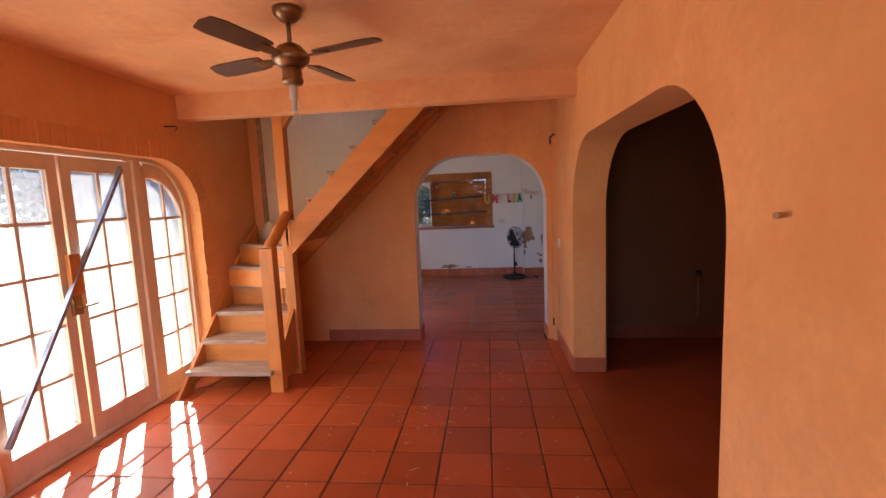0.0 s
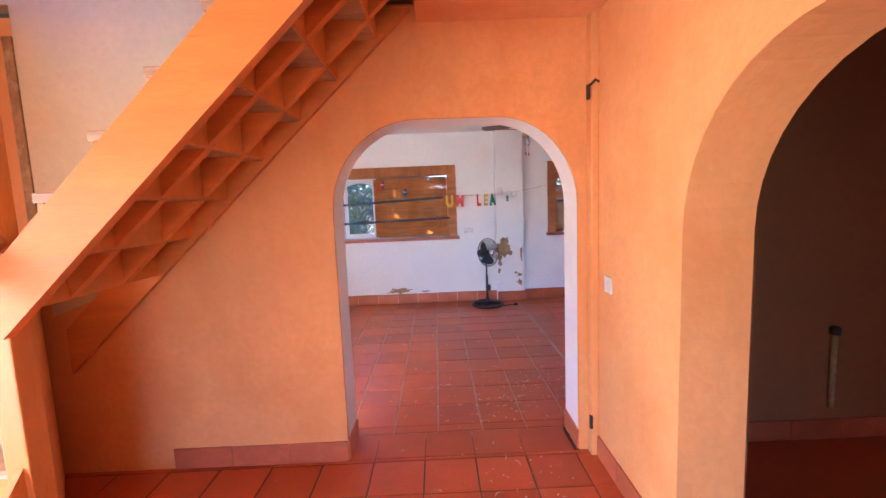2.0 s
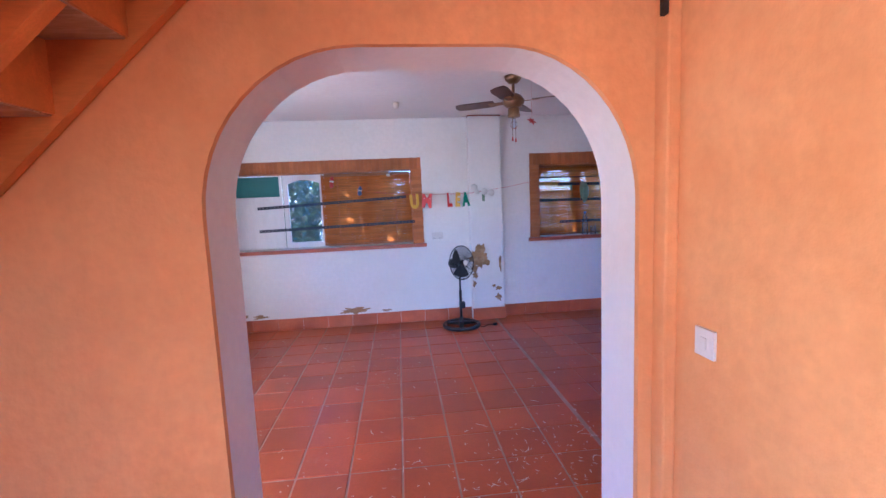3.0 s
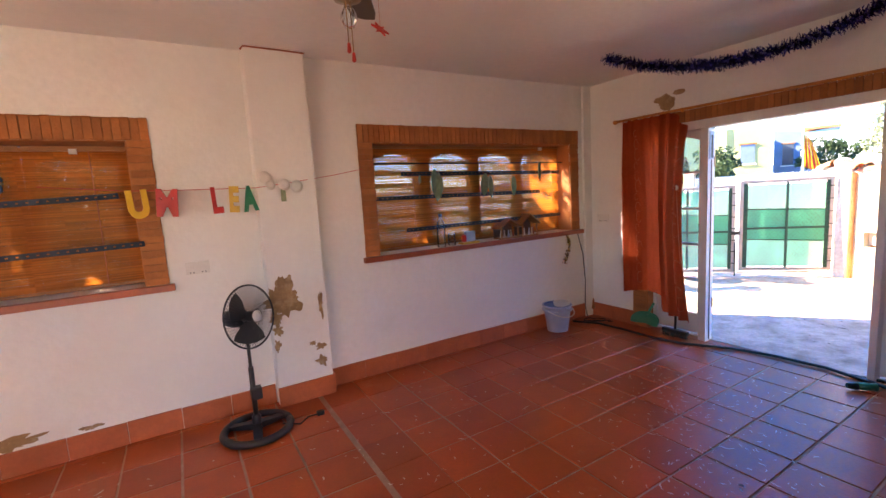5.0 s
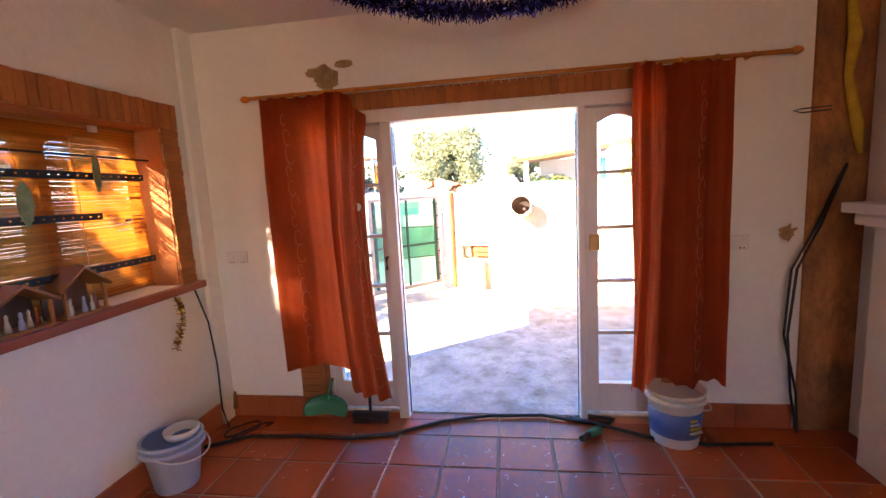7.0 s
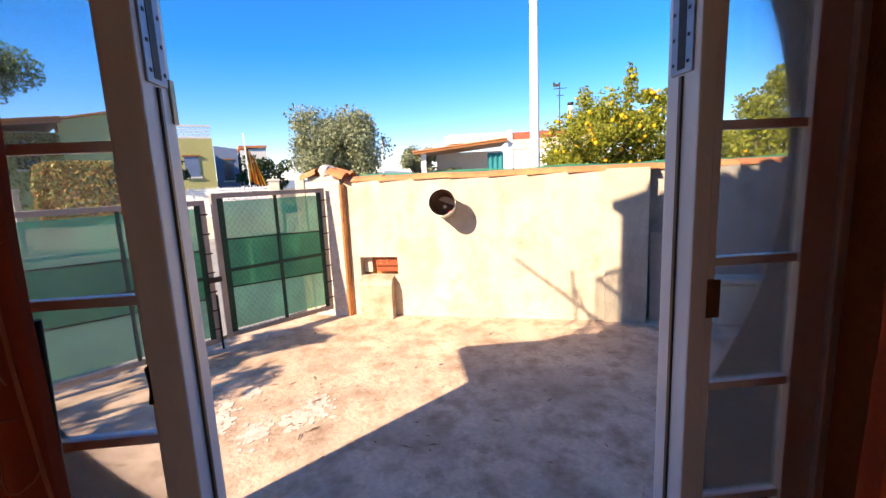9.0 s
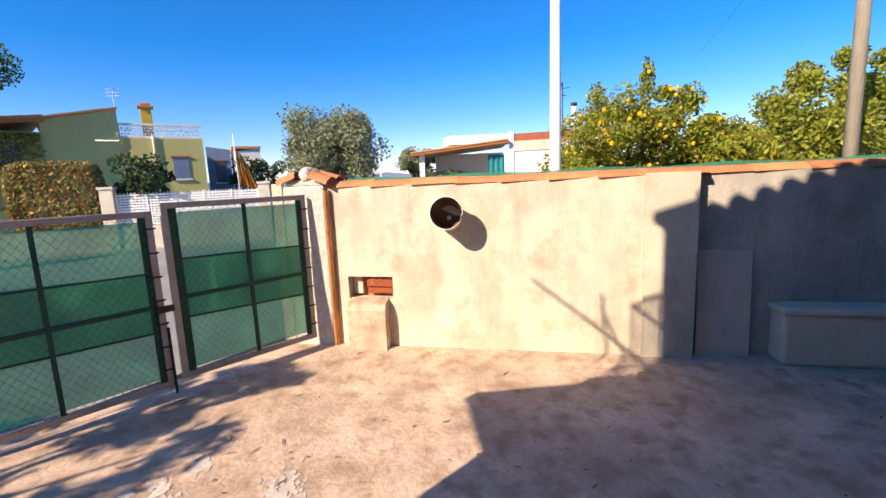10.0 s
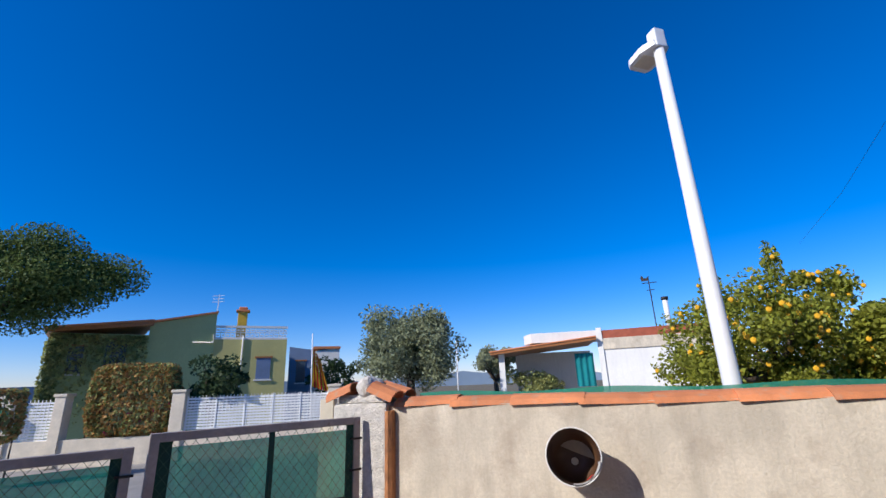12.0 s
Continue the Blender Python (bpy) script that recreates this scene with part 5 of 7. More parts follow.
def curtain_left(u, v):
    """u across from the wall end to the door, v from top to bottom."""
    top, bot = 8.515 - 0.675 * u, 8.518 - 0.735 * u
    y = top + (bot - top) * v
    g = smooth((u - 0.60) / 0.08)
    y += g * (0.02 + 0.04 * u) * math.sin(v * 3.1)
    x = 4.03 - pleats(u, v, 0.013) - g * (0.045 + 0.034 * math.sin(u * 50 + 1.2 * v)) - 0.012 * math.sin(v * 4 + u * 5)
    drop = 0.012 * abs(math.sin(u * 26)) * (1 - smooth(v * 8)) + 0.14 * smooth((u - 0.78) / 0.22) * (1 - smooth(v * 6))
    return Vector((x, y, 2.135 - drop - v * (1.76 - 0.05 * math.sin(u * 4.2) + 0.13 * g)))


def curtain_right(u, v):
    y = 6.345 - 0.53 * u + 0.02 * v * (1 - u) + 0.012 * math.sin(v * 6 + u * 9) * (1 - u)
    g = 1 - smooth((u - 0.22) / 0.14)
    x = 4.03 - pleats(u, v, 0.014) - g * (0.05 + 0.036 * math.sin(u * 44 + v * 1.5)) - 0.01 * math.sin(v * 3 + 4 * u) + 0.025 * smooth((u - 0.22) / 0.06) * (1 - smooth((u - 0.36) / 0.08))
    drop = 0.012 * abs(math.sin(u * 22)) * (1 - smooth(v * 8))
    return Vector((x, y, 2.135 - drop - v * (1.81 + 0.02 * math.sin(u * 13) + 0.012 * math.sin(u * 40))))


for fn, cols, label in ((curtain_left, (0.24, 0.90), "terracotta cotton curtain with pale ring embroidery, drawn aside"), (curtain_right, (0.70,), "terracotta cotton curtain with pale ring embroidery, hanging straight")):
    c = thing("curtain", label, "curtain", "terrace curtains")
    part("cloth", sheet(B(), fn, 130, 40), CURTAIN, c)
    bm = B()
    for u0 in cols:
        for k in range(15):
            v0, r = 0.08 + 0.06 * k, 0.022 + 0.008 * ((k * 7) % 3)
            pts = []
            for i in range(11):
                a = 0.6 + 4.6 * i / 10 + (k % 2)
                p = fn(u0 + 0.9 * r * math.cos(a) + 0.012 * ((k % 3) - 1), v0 + 0.9 * r * math.sin(a))
                pts.append(p + Vector((-0.004, 0, 0)))
            tube(bm, pts, 0.0022, 4)
    tagged(part("embroidery", bm, STITCH, c, "pale ring embroidery"), kind="stuff")
    if fn is curtain_left:
        tie = part("cord", tube(B(), [(3.985, 7.93, 1.62), (3.98, 7.91, 1.2), (3.985, 7.88, 0.75)], 0.004, 5), STITCH, c, "pale hanging cord")
part("ring", lathe(B(), [(0.012, -0.004), (0.024, -0.004), (0.024, 0.004), (0.012, 0.004)], 14, pose(3.975, 7.925, 1.45, 0, 90, 0)), WHITEPL, tie)


# ---- cleaning things and cables by the doors ----
def bucket(x, y, r0, r1, h, body, rim, name, label):
    b = thing(name, label, "bucket")
    part("body", lathe(B(), [(r0, 0), (r0 + 0.004, 0.01), (r1, h), (r1 + 0.012, h), (r1 + 0.012, h + 0.012), (r1 - 0.006, h + 0.012), (r0 - 0.006, 0.02), (0.01, 0.018)], 28, pose(x, y, 0)), body, b)
    part("rim", lathe(B(), [(r1 + 0.002, h - 0.05), (r1 + 0.014, h - 0.045), (r1 + 0.014, h - 0.03), (r1 + 0.004, h - 0.025)], 28, pose(x, y, 0)), rim, b)
    part("handle", tube(B(), [(x + (r1 + 0.014) * math.cos(a), y - 0.03 + (r1 + 0.02) * math.sin(a) * 0.9, h - 0.03 - 0.06 * abs(math.sin(a))) for a in [math.pi + math.pi * k / 14 for k in range(15)]], 0.005, 6), WHITEPL, b)
    return b


mbk = bucket(3.41, 8.88, 0.105, 0.145, 0.27, GREYPL, GREYPL, "mop_bucket", "grey-blue mop bucket with a blue rim and white wringer")
part("liner", lathe(B(), [(0.14, 0.27), (0.138, 0.284), (0.132, 0.284), (0.11, 0.10), (0.02, 0.09)], 24, pose(3.41, 8.88, 0)), BLUEPL, mbk)
part("wringer", lathe(B(), [(0.05, 0.22), (0.085, 0.285), (0.09, 0.31), (0.075, 0.31), (0.045, 0.23)], 18, pose(3.44, 8.84, 0)), WHITEPL, mbk, "pierced white wringer cup")
pb = bucket(4.0, 6.10, 0.125, 0.15, 0.31, WHITEPL, WHITEPL, "paint_bucket", "used white plastic paint bucket with a blue label")
part("label_band", lathe(B(), [(0.1315, 0.06), (0.1345, 0.062), (0.1460, 0.21), (0.1430, 0.212)], 28, pose(4.0, 6.10, 0)), BLUEPL, pb)
for k in range(4):
    part("label_bar", box(B(), -0.148, -0.05 + 0.012 * k, 0.10 + 0.025 * k, -0.136, 0.03, 0.11 + 0.025 * k, pose(4.0, 6.10, 0, 0, 0, 25)), YELLOWPL if k % 2 else WHITEPL, pb)
dp = thing("dustpan", "green plastic dustpan leaning on the wall", "dustpan")
dm = pose(4.03, 8.28, 0.075, 0, -36, 0) @ Matrix.Rotation(radians(90), 4, "Z") @ Matrix.Diagonal((1.2, 1.2, 1.2, 1))


def scoop(u, v, off=0.0):
    a, r = (u - 0.5) * math.pi * 1.15, v
    return dm @ Vector((0.125 * r * math.sin(a) * (1 + 0.12 * math.cos(a)), -0.10 - 0.085 * r * math.cos(a) + 0.09, 0.045 * r ** 5 * max(0.0, math.cos(a * 0.75)) + off))


part("tray", sheet(B(), scoop, 24, 8), GREENPL, dp)
part("back", sheet(B(), lambda u, v: scoop(u, v, -0.004), 24, 8), GREENPL, dp)
part("rim", tube(B(), [scoop(k / 24, 1.0) for k in range(25)], 0.006, 6), GREENPL, dp)
part("grip", tube(B(), [dm @ Vector((0, -0.08, 0.03)), dm @ Vector((0, -0.16, 0.04)), dm @ Vector((0, -0.20, 0.045))], 0.012, 8), GREENPL, dp)
br = thing("broom", "dark broom with grey bristles standing behind the curtain", "broom")
part("head", box(B(), 4.06, 7.86, 0.035, 4.11, 8.11, 0.075, bevel=0.01), BLACKPL, br)
bm = B()
for i in range(220):
    x, y = rnd.uniform(4.062, 4.108), rnd.uniform(7.865, 8.105)
    tube(bm, [(x, y, 0.04), (x + rnd.uniform(-0.02, 0.005), y + rnd.uniform(-0.012, 0.012), 0.0)], 0.0016, 3, False)
tagged(part("bristles", bm, BLACKPL, br), kind="stuff")
part("handle", tube(B(), [(4.085, 7.985, 0.07), (4.10, 7.96, 1.25)], 0.011, 8), IRON, br)
hose = thing("black_cable", "thick black cable lying along the floor by the doors", "cable")
part("cable", tube(B(), [(3.72, 8.95, 0.014), (3.86, 8.72, 0.014), (3.88, 8.40, 0.014), (3.87, 8.05, 0.014), (3.93, 7.80, 0.014), (4.10, 7.50, 0.014), (4.18, 7.20, 0.016), (4.20, 6.85, 0.016), (4.13, 6.60, 0.014), (4.10, 6.46, 0.014), (4.17, 6.40, 0.014), (4.21, 6.55, 0.014), (4.17, 6.70, 0.014)], 0.012, 7), BLACKPL, hose)
part("second_cable", tube(B(), [(4.17, 6.66, 0.02), (4.08, 6.45, 0.012), (3.96, 6.20, 0.012), (3.92, 5.95, 0.012), (3.95, 5.6, 0.012)], 0.011, 7), BLACKPL, hose)
part("connector", tube(B(), [(3.95, 6.60, 0.03), (4.02, 6.52, 0.03)], [0.024, 0.028], 10), GREENPL, hose, "green and black cable connector")
part("connector_end", tube(B(), [(3.91, 6.645, 0.03), (3.95, 6.60, 0.03)], [0.018, 0.026], 10), BLACKPL, hose)
wc = thing("window_cable", "thin dark cable hanging from the sill to the floor corner", "cable")
part("cable", tube(B(), [(3.90, RY1 - 0.02, 0.99), (3.95, RY1 - 0.05, 0.75), (3.97, RY1 - 0.06, 0.45), (3.95, RY1 - 0.07, 0.15), (3.93, RY1 - 0.12, 0.03)], 0.006, 6), BLACKPL, wc)
part("loops", tube(B(), [(3.93 - 0.1 * math.sin(a * 0.9), RY1 - 0.16 - 0.07 * math.cos(a) - 0.012 * a, 0.012 + 0.006 * (a % 2)) for a in [0.5 * k for k in range(28)]], 0.006, 5), BLACKPL, wc)
sp = thing("splinter_stub", "short broken wooden stub in the corner", "stub")
part("stub", tube(B(), [(4.05, RY1 - 0.10, 0.10), (4.055, RY1 - 0.10, 0.22)], [0.02, 0.008], 6), BROWNWOOD, sp)


# ---- fireplace corner ----
rc = setting("wall_raw_strip", box(B(), RX1 - 0.02, RY0 + 0.02, 0, RX1 + 0.01, 5.385, CEIL, bevel=0.006), SOOT, "strip of sooty bare brickwork in the corner", "wall")
fp = thing("fireplace", "fireplace with a white moulded mantel against bare sooty wall", "fireplace")
part("breast", box(B(), 2.95, RY0 + 0.02, 0, 3.86, RY0 + 0.10, CEIL), SOOT, fp)
part("mantel_shelf", box(B(), 2.80, RY0 + 0.02, 1.31, 3.86, 5.40, 1.36, bevel=0.008), WHITEWOOD, fp)
part("mantel_moulding", box(B(), 2.84, RY0 + 0.02, 1.25, 3.83, 5.36, 1.308, bevel=0.015), WHITEWOOD, fp)
part("surround", box(B(), 2.88, RY0 + 0.02, 0, 3.14, 5.28, 1.248, bevel=0.006), WHITE, fp)
part("surround", box(B(), 3.56, RY0 + 0.02, 0, 3.81, 5.28, 1.248, bevel=0.006), WHITE, fp)
part("surround_head", box(B(), 3.142, RY0 + 0.02, 0.95, 3.558, 5.28, 1.248, bevel=0.006), WHITE, fp)
fo = thing("foam_strip", "yellow foam and hanging cables on the bare corner", "foam")
part("foam", tube(B(), [(RX1 - 0.04, 5.26, 2.45), (RX1 - 0.05, 5.23, 2.2), (RX1 - 0.05, 5.25, 2.0), (RX1 - 0.06, 5.20, 1.75), (RX1 - 0.05, 5.17, 1.6)], [0.015, 0.03, 0.02, 0.028, 0.012], 8), FOAM, fo)
wb = thing("wall_cables", "two dark cables hanging loosely down the corner", "cable")
for k in (0, 1):
    part("cable", tube(B(), [(RX1 - 0.04, 5.22, 1.55), (RX1 - 0.04, 5.33 + 0.02 * k, 1.22), (RX1 - 0.05, 5.44 + 0.03 * k, 0.98), (RX1 - 0.05, 5.47 + 0.02 * k, 0.6), (RX1 - 0.05, 5.44 - 0.03 * k, 0.25), (RX1 - 0.06, 5.40, 0.01)], 0.008, 6), BLACKPL, wb)
part("wire_loop", tube(B(), [(RX1 - 0.02, 5.30, 1.86), (RX1 - 0.06, 5.46, 1.85), (RX1 - 0.08, 5.52, 1.84), (RX1 - 0.05, 5.46, 1.83), (RX1 - 0.02, 5.30, 1.84)], 0.004, 5), BLACKPL, wb)
flake("flaked_patch", "x", RX1, 5.47, 1.18, 0.05, 0.06, "torn plaster by the hanging cables", 14.1)


# ---- tinsel and paper stars ----
cw = thing("ceiling_wire", "short brown wire along the top of the white column", "wire")
part("wire", tube(B(), [(0.55, RY1 - 0.12, CEIL - 0.03), (0.57, RY1 - 0.122, CEIL - 0.006), (0.80, RY1 - 0.122, CEIL - 0.008), (0.98, RY1 - 0.121, CEIL - 0.012)], 0.006, 5), SILLRED, cw)
tn = thing("blue_tinsel", "blue and silver tinsel garland sagging from the ceiling", "garland")
tp0, tp1 = Vector((3.25, 8.09, 2.555)), Vector((3.88, 6.33, 2.60))


def sag_at(u):
    return tp0.lerp(tp1, u) + Vector((0, 0, -0.98 * u * (1 - u)))


part("thread", tube(B(), [sag_at(k / 24) for k in range(25)], 0.004, 5), TINSEL, tn)
bm = B()
for i in range(4200):
    c = sag_at(rnd.random())
    d = Vector((rnd.gauss(0, 1), rnd.gauss(0, 1), rnd.gauss(0, 1))).normalized() * rnd.uniform(0.03, 0.065)
    w = d.cross(Vector((rnd.gauss(0, 1), rnd.gauss(0, 1), 1))).normalized() * 0.0030
    bm.faces.new([bm.verts.new(q) for q in (c - w, c + w, c + d + w, c + d - w)])
tagged(part("foil", bm, TINSEL, tn), kind="stuff")
for x, y, z in ((0.92, 7.45, 2.26), (1.72, 7.25, 2.50)):
    s = thing("paper_star", "small red foil star hanging from the ceiling", "decoration", "red stars")
    out = [((0.045 if k % 2 == 0 else 0.016) * math.cos(k * math.pi / 6), (0.045 if k % 2 == 0 else 0.016) * math.sin(k * math.pi / 6)) for k in range(12)]
    part("star", prism(B(), out, "z", -0.004, 0.004, pose(x, y, z, 50, 20, 0)), REDPL, s)
    part("thread", tube(B(), [(x, y, z), (x, y, CEIL)], 0.001, 3), STITCH, s)
stub = thing("lamp_holder", "small white lamp holder on the ceiling", "lamp holder")
part("holder", lathe(B(), [(0.02, 0), (0.03, 0.03), (0.03, 0.06)], 12, pose(-0.31, 8.15, CEIL - 0.06)), WHITEPL, stub)

# ---- garden outside the windows, with added sun-blocking trees ----
tree("garden_shrub", "dense dark shrub close outside the window", (-1.6, 11.8, -0.1), 2.6, 0.06, ball_clumps((-1.6, 11.75, 1.6), 1.45, 34, 0.40, 31, 0.7), 7000, 0.12, BUSHLEAF, limbs=8, shell=0.3)
tree("garden_shrub", "yellow-green shrub outside the window", (1.7, 11.6, -0.1), 1.9, 0.05, ball_clumps((1.5, 11.5, 1.0), 0.8, 12, 0.45, 33, 0.7), 1800, 0.10, IVYLEAF, limbs=6, shell=0.3)
# added out of view: its crown blocks the sun from the first window
tree("garden_tree", "unseen leafy tree added to keep sun off the first window", (-4.4, 12.8, -0.1), 5.0, 0.14, ball_clumps((-3.9, 12.3, 4.0), 2.0, 34, 0.42, 35, 0.8), 8000, 0.16, BUSHLEAF, limbs=10, shell=0.2)
tree("garden_tree", "airy tree behind the house, shading the gate", (3.9, 12.8, -0.1), 3.4, 0.08, ball_clumps((4.0, 12.9, 3.0), 0.85, 16, 0.30, 37, 0.7) + ball_clumps((4.55, 12.45, 3.3), 0.4, 6, 0.35, 38, 0.7), 2300, 0.10, OLIVE, limbs=10, shell=0.3)
# another added, unseen crown, shading most of the second window
tree("garden_tree", "unseen leafy tree added to keep sun off the second window", (-0.6, 12.6, -0.1), 5.0, 0.10, ball_clumps((-0.3, 12.35, 4.2), 1.25, 22, 0.40, 36, 0.9), 4200, 0.13, OLIVE, limbs=8, shell=0.25)
setting("garden_wall_north", box(B(), -8, 13.2, YARD - 0.1, 4.6, 13.4, 1.6), YARDWALL, "cream rendered garden wall behind the house", "wall")
for tx, ty, leaf, seed in ((-21.5, 12.5, BUSHLEAF, 41), (-21.0, 18.5, OLIVE, 43), (-20.0, 24.5, BUSHLEAF, 45)):
    tree("garden_tree", "leafy tree beyond the terrace", (tx, ty, -0.1), 7.0, 0.2, ball_clumps((tx, ty, 3.9), 3.6, 40, 0.36, seed, 0.8), 9000, 0.3, leaf)


# ---- yard: boundary wall ----
WA, WD = Vector((8.31, 7.99, 0)), Vector((-0.3086, -0.9512, 0))
WN = Vector((-0.9512, 0.3086, 0))                 # towards the house


def on_wall(s, out=0.0, z=0.0):
    return WA + WD * s + WN * out + Vector((0, 0, z))


WM = Matrix((WD, WN, Vector((0, 0, 1)))).transposed().to_4x4()
WM.translation = WA
bm = B()
HT = 1.50
for s0, s1, z0, z1 in ((0.091, 0.25, YARD - 0.1, HT), (0.70, 3.30, YARD - 0.1, HT), (0.25, 0.70, 0.64, HT), (0.25, 0.70, YARD - 0.1, 0.42)):
    box(bm, s0, -0.20, z0, s1, 0, z1, WM)
box(bm, 2.90, 0, YARD - 0.1, 3.30, 0.035, HT + 0.01, WM)
setting("yard_wall", bm, YARDWALL, "weathered cream rendered boundary wall with dark streaks", "wall")
setting("yard_wall_bare", box(B(), 3.302, -0.34, YARD - 0.1, 8.0, -0.14, HT, WM), BAREWALL, "bare grey cement stretch of the boundary wall, stained", "wall")
# hole with bare bricks and the rendered block below it
niche = thing("meter_niche", "hole in the yard wall showing bare red hollow bricks", "niche")
part("back", box(B(), 0.24, -0.19, 0.40, 0.71, -0.14, 0.66, WM), SOOT, niche)
for i, (s0, s1, z0, z1) in enumerate(((0.42, 0.68, 0.53, 0.63), (0.42, 0.68, 0.46, 0.525), (0.26, 0.36, 0.45, 0.62))):
    part("brick", box(B(), s0, -0.14, z0, s1, -0.05 - 0.02 * i, z1, WM, 0.004), SILLRED if i < 2 else BOARD, niche)
for i in range(4):
    part("brick_hole", box(B(), 0.47 + 0.05 * (i % 2) * 1.6, -0.052, 0.555 + 0.035 * (i // 2), 0.485 + 0.05 * (i % 2) * 1.6, -0.046, 0.57 + 0.035 * (i // 2), WM), PATCH, niche)
part("block", prism(B(), [(-0.01, YARD), (0.13, YARD), (0.125, 0.34), (0.09, 0.40), (-0.01, 0.435)], "x", 0.27, 0.65, WM), CONCRETE, niche, "rendered block at the foot of the wall")


def clay_tile(parent, m, length, r0=0.085, r1=0.07, name="roof_tile", rise=0.75):
    """A half-round clay tile with real thickness, along x."""
    bm, n = B(), 6
    def ring(x, r):
        return [bm.verts.new(m @ Vector((x, r * math.cos(math.pi * k / n), r * math.sin(math.pi * k / n) * rise))) for k in range(n + 1)]
    a, b, c, d = ring(0, r0), ring(length, r1), ring(length, r1 - 0.012), ring(0, r0 - 0.012)
    for p, q in ((a, b), (b, c), (c, d), (d, a)):
        for k in range(n):
            bm.faces.new((p[k], p[k + 1], q[k + 1], q[k]))
    for k in (0, n):
        bm.faces.new((a[k], b[k], c[k], d[k]))
    bmesh.ops.recalc_face_normals(bm, faces=bm.faces)
    return part(name, bm, ROOFTILE, parent)


coping = tagged(new("wall_coping"), "row of orange half-round clay tiles along the top of the yard wall", "roof tiles", kind="structure")
for i in range(20):
    s = 0.13 + 0.40 * i
    off = -0.10 if s < 3.2 else -0.24
    m = WM @ pose(s, off, HT - 0.012 + rnd.uniform(-0.004, 0.004), 0, rnd.uniform(-1.2, 1.2) - 1.0, rnd.uniform(-2, 2))
    clay_tile(coping, m, 0.44, 0.125, 0.108, rise=0.5)
net = thing("green_net_edge", "strip of green shade netting showing above the wall tiles", "net")
part("strip", sheet(B(), lambda u, v: on_wall(0.2 + 5.2 * u, -0.26 + 0.01 * math.sin(u * 60), HT + 0.025 + 0.045 * v * (1 + 0.2 * math.sin(u * 31))), 60, 1), SHADE, net)

# gate pillar of white pebbledash with a little tiled cap
gp = thing("gate_pillar", "white pebbledash gate pillar with a small clay tile cap", "gate pillar")
PM = WM.copy()
part("shaft", box(B(), -0.33, -0.36, YARD - 0.1, 0.09, 0.05, 1.52, PM, 0.02), STONE, gp)
part("edge", prism(B(), [(0.085, -0.02), (0.135, -0.02), (0.13, 0.045), (0.11, 0.065), (0.085, 0.06)], "z", YARD, 1.47, PM), SOOT, gp, "rusty stained edge")
for dx, dy, slope, turn, length in ((-0.18, -0.02, 20, 180, 0.20), (-0.04, 0.0, 22, 0, 0.20), (-0.05, -0.17, 18, 4, 0.22), (-0.18, -0.19, 18, 184, 0.20)):
    clay_tile(gp, PM @ pose(dx, dy, 1.60, 0, 0, turn) @ pose(0, 0, 0, 0, slope, 0), length, 0.095, 0.105, "cap_tile")
bm = B()
bmesh.ops.create_icosphere(bm, subdivisions=3, radius=0.10, matrix=PM @ pose(-0.10, -0.06, 1.61))
for v in bm.verts:
    v.co += Vector((0, 0, 0.04 * noise.noise(v.co * 9))) + (v.co - PM @ Vector((-0.10, -0.06, 1.61))) * 0.5 * noise.noise(v.co * 7)
part("cap_mound", bm, STONE, gp, "rounded lump of mortar")
part("cap_bed", box(B(), -0.31, -0.34, 1.52, 0.07, 0.03, 1.575, PM, 0.02), STONE, gp)


ridge = tagged(new("roof_edge_tiles"), "row of half-round clay tiles along the upper roof edge", "roof tiles", kind="structure")
for i in range(44):
    clay_tile(ridge, pose(3.95, -1.9 + 0.24 * i, UZ1 + 0.09, 0, 8, rnd.uniform(-2, 2)), 0.46, 0.10, 0.09)


# ---- roof terrace railing and fallen aerial at the corner of the upper storey ----
rl = thing("roof_railing", "thin iron railing at the corner of the roof terrace", "railing")
for z in (3.02, 3.70):
    part("rail", tube(B(), [(4.29, 8.97, z), (4.29, 9.29, z), (3.2, 9.29, z)], 0.016, 6), IRON, rl)
for k in range(5):
    part("baluster", tube(B(), [(4.29, 8.99 + 0.072 * k, CEIL + 0.24), (4.29, 8.99 + 0.072 * k, 3.70)], 0.011, 6), IRON, rl)
for k in range(9):
    part("baluster", tube(B(), [(4.17 - 0.115 * k, 9.29, CEIL + 0.24), (4.17 - 0.115 * k, 9.29, 3.70)], 0.011, 6), IRON, rl)
ra = thing("leaning_aerial", "old television aerial leaning out over the roof railing", "aerial")
part("mast", tube(B(), [(4.28, 9.10, 3.10), (4.24, 9.80, 3.70), (4.20, 10.5, 4.27)], 0.016, 6), IRON, ra)
for y, z, a in ((9.32, 3.30, 40), (9.46, 3.42, 75), (9.60, 3.54, 110)):
    d = Vector((0.1, math.cos(radians(a)) * 0.26, math.sin(radians(a)) * 0.26))
    part("rod", tube(B(), [Vector((4.27, y, z)) - d, Vector((4.27, y, z)) + d], 0.012, 5), IRON, ra)


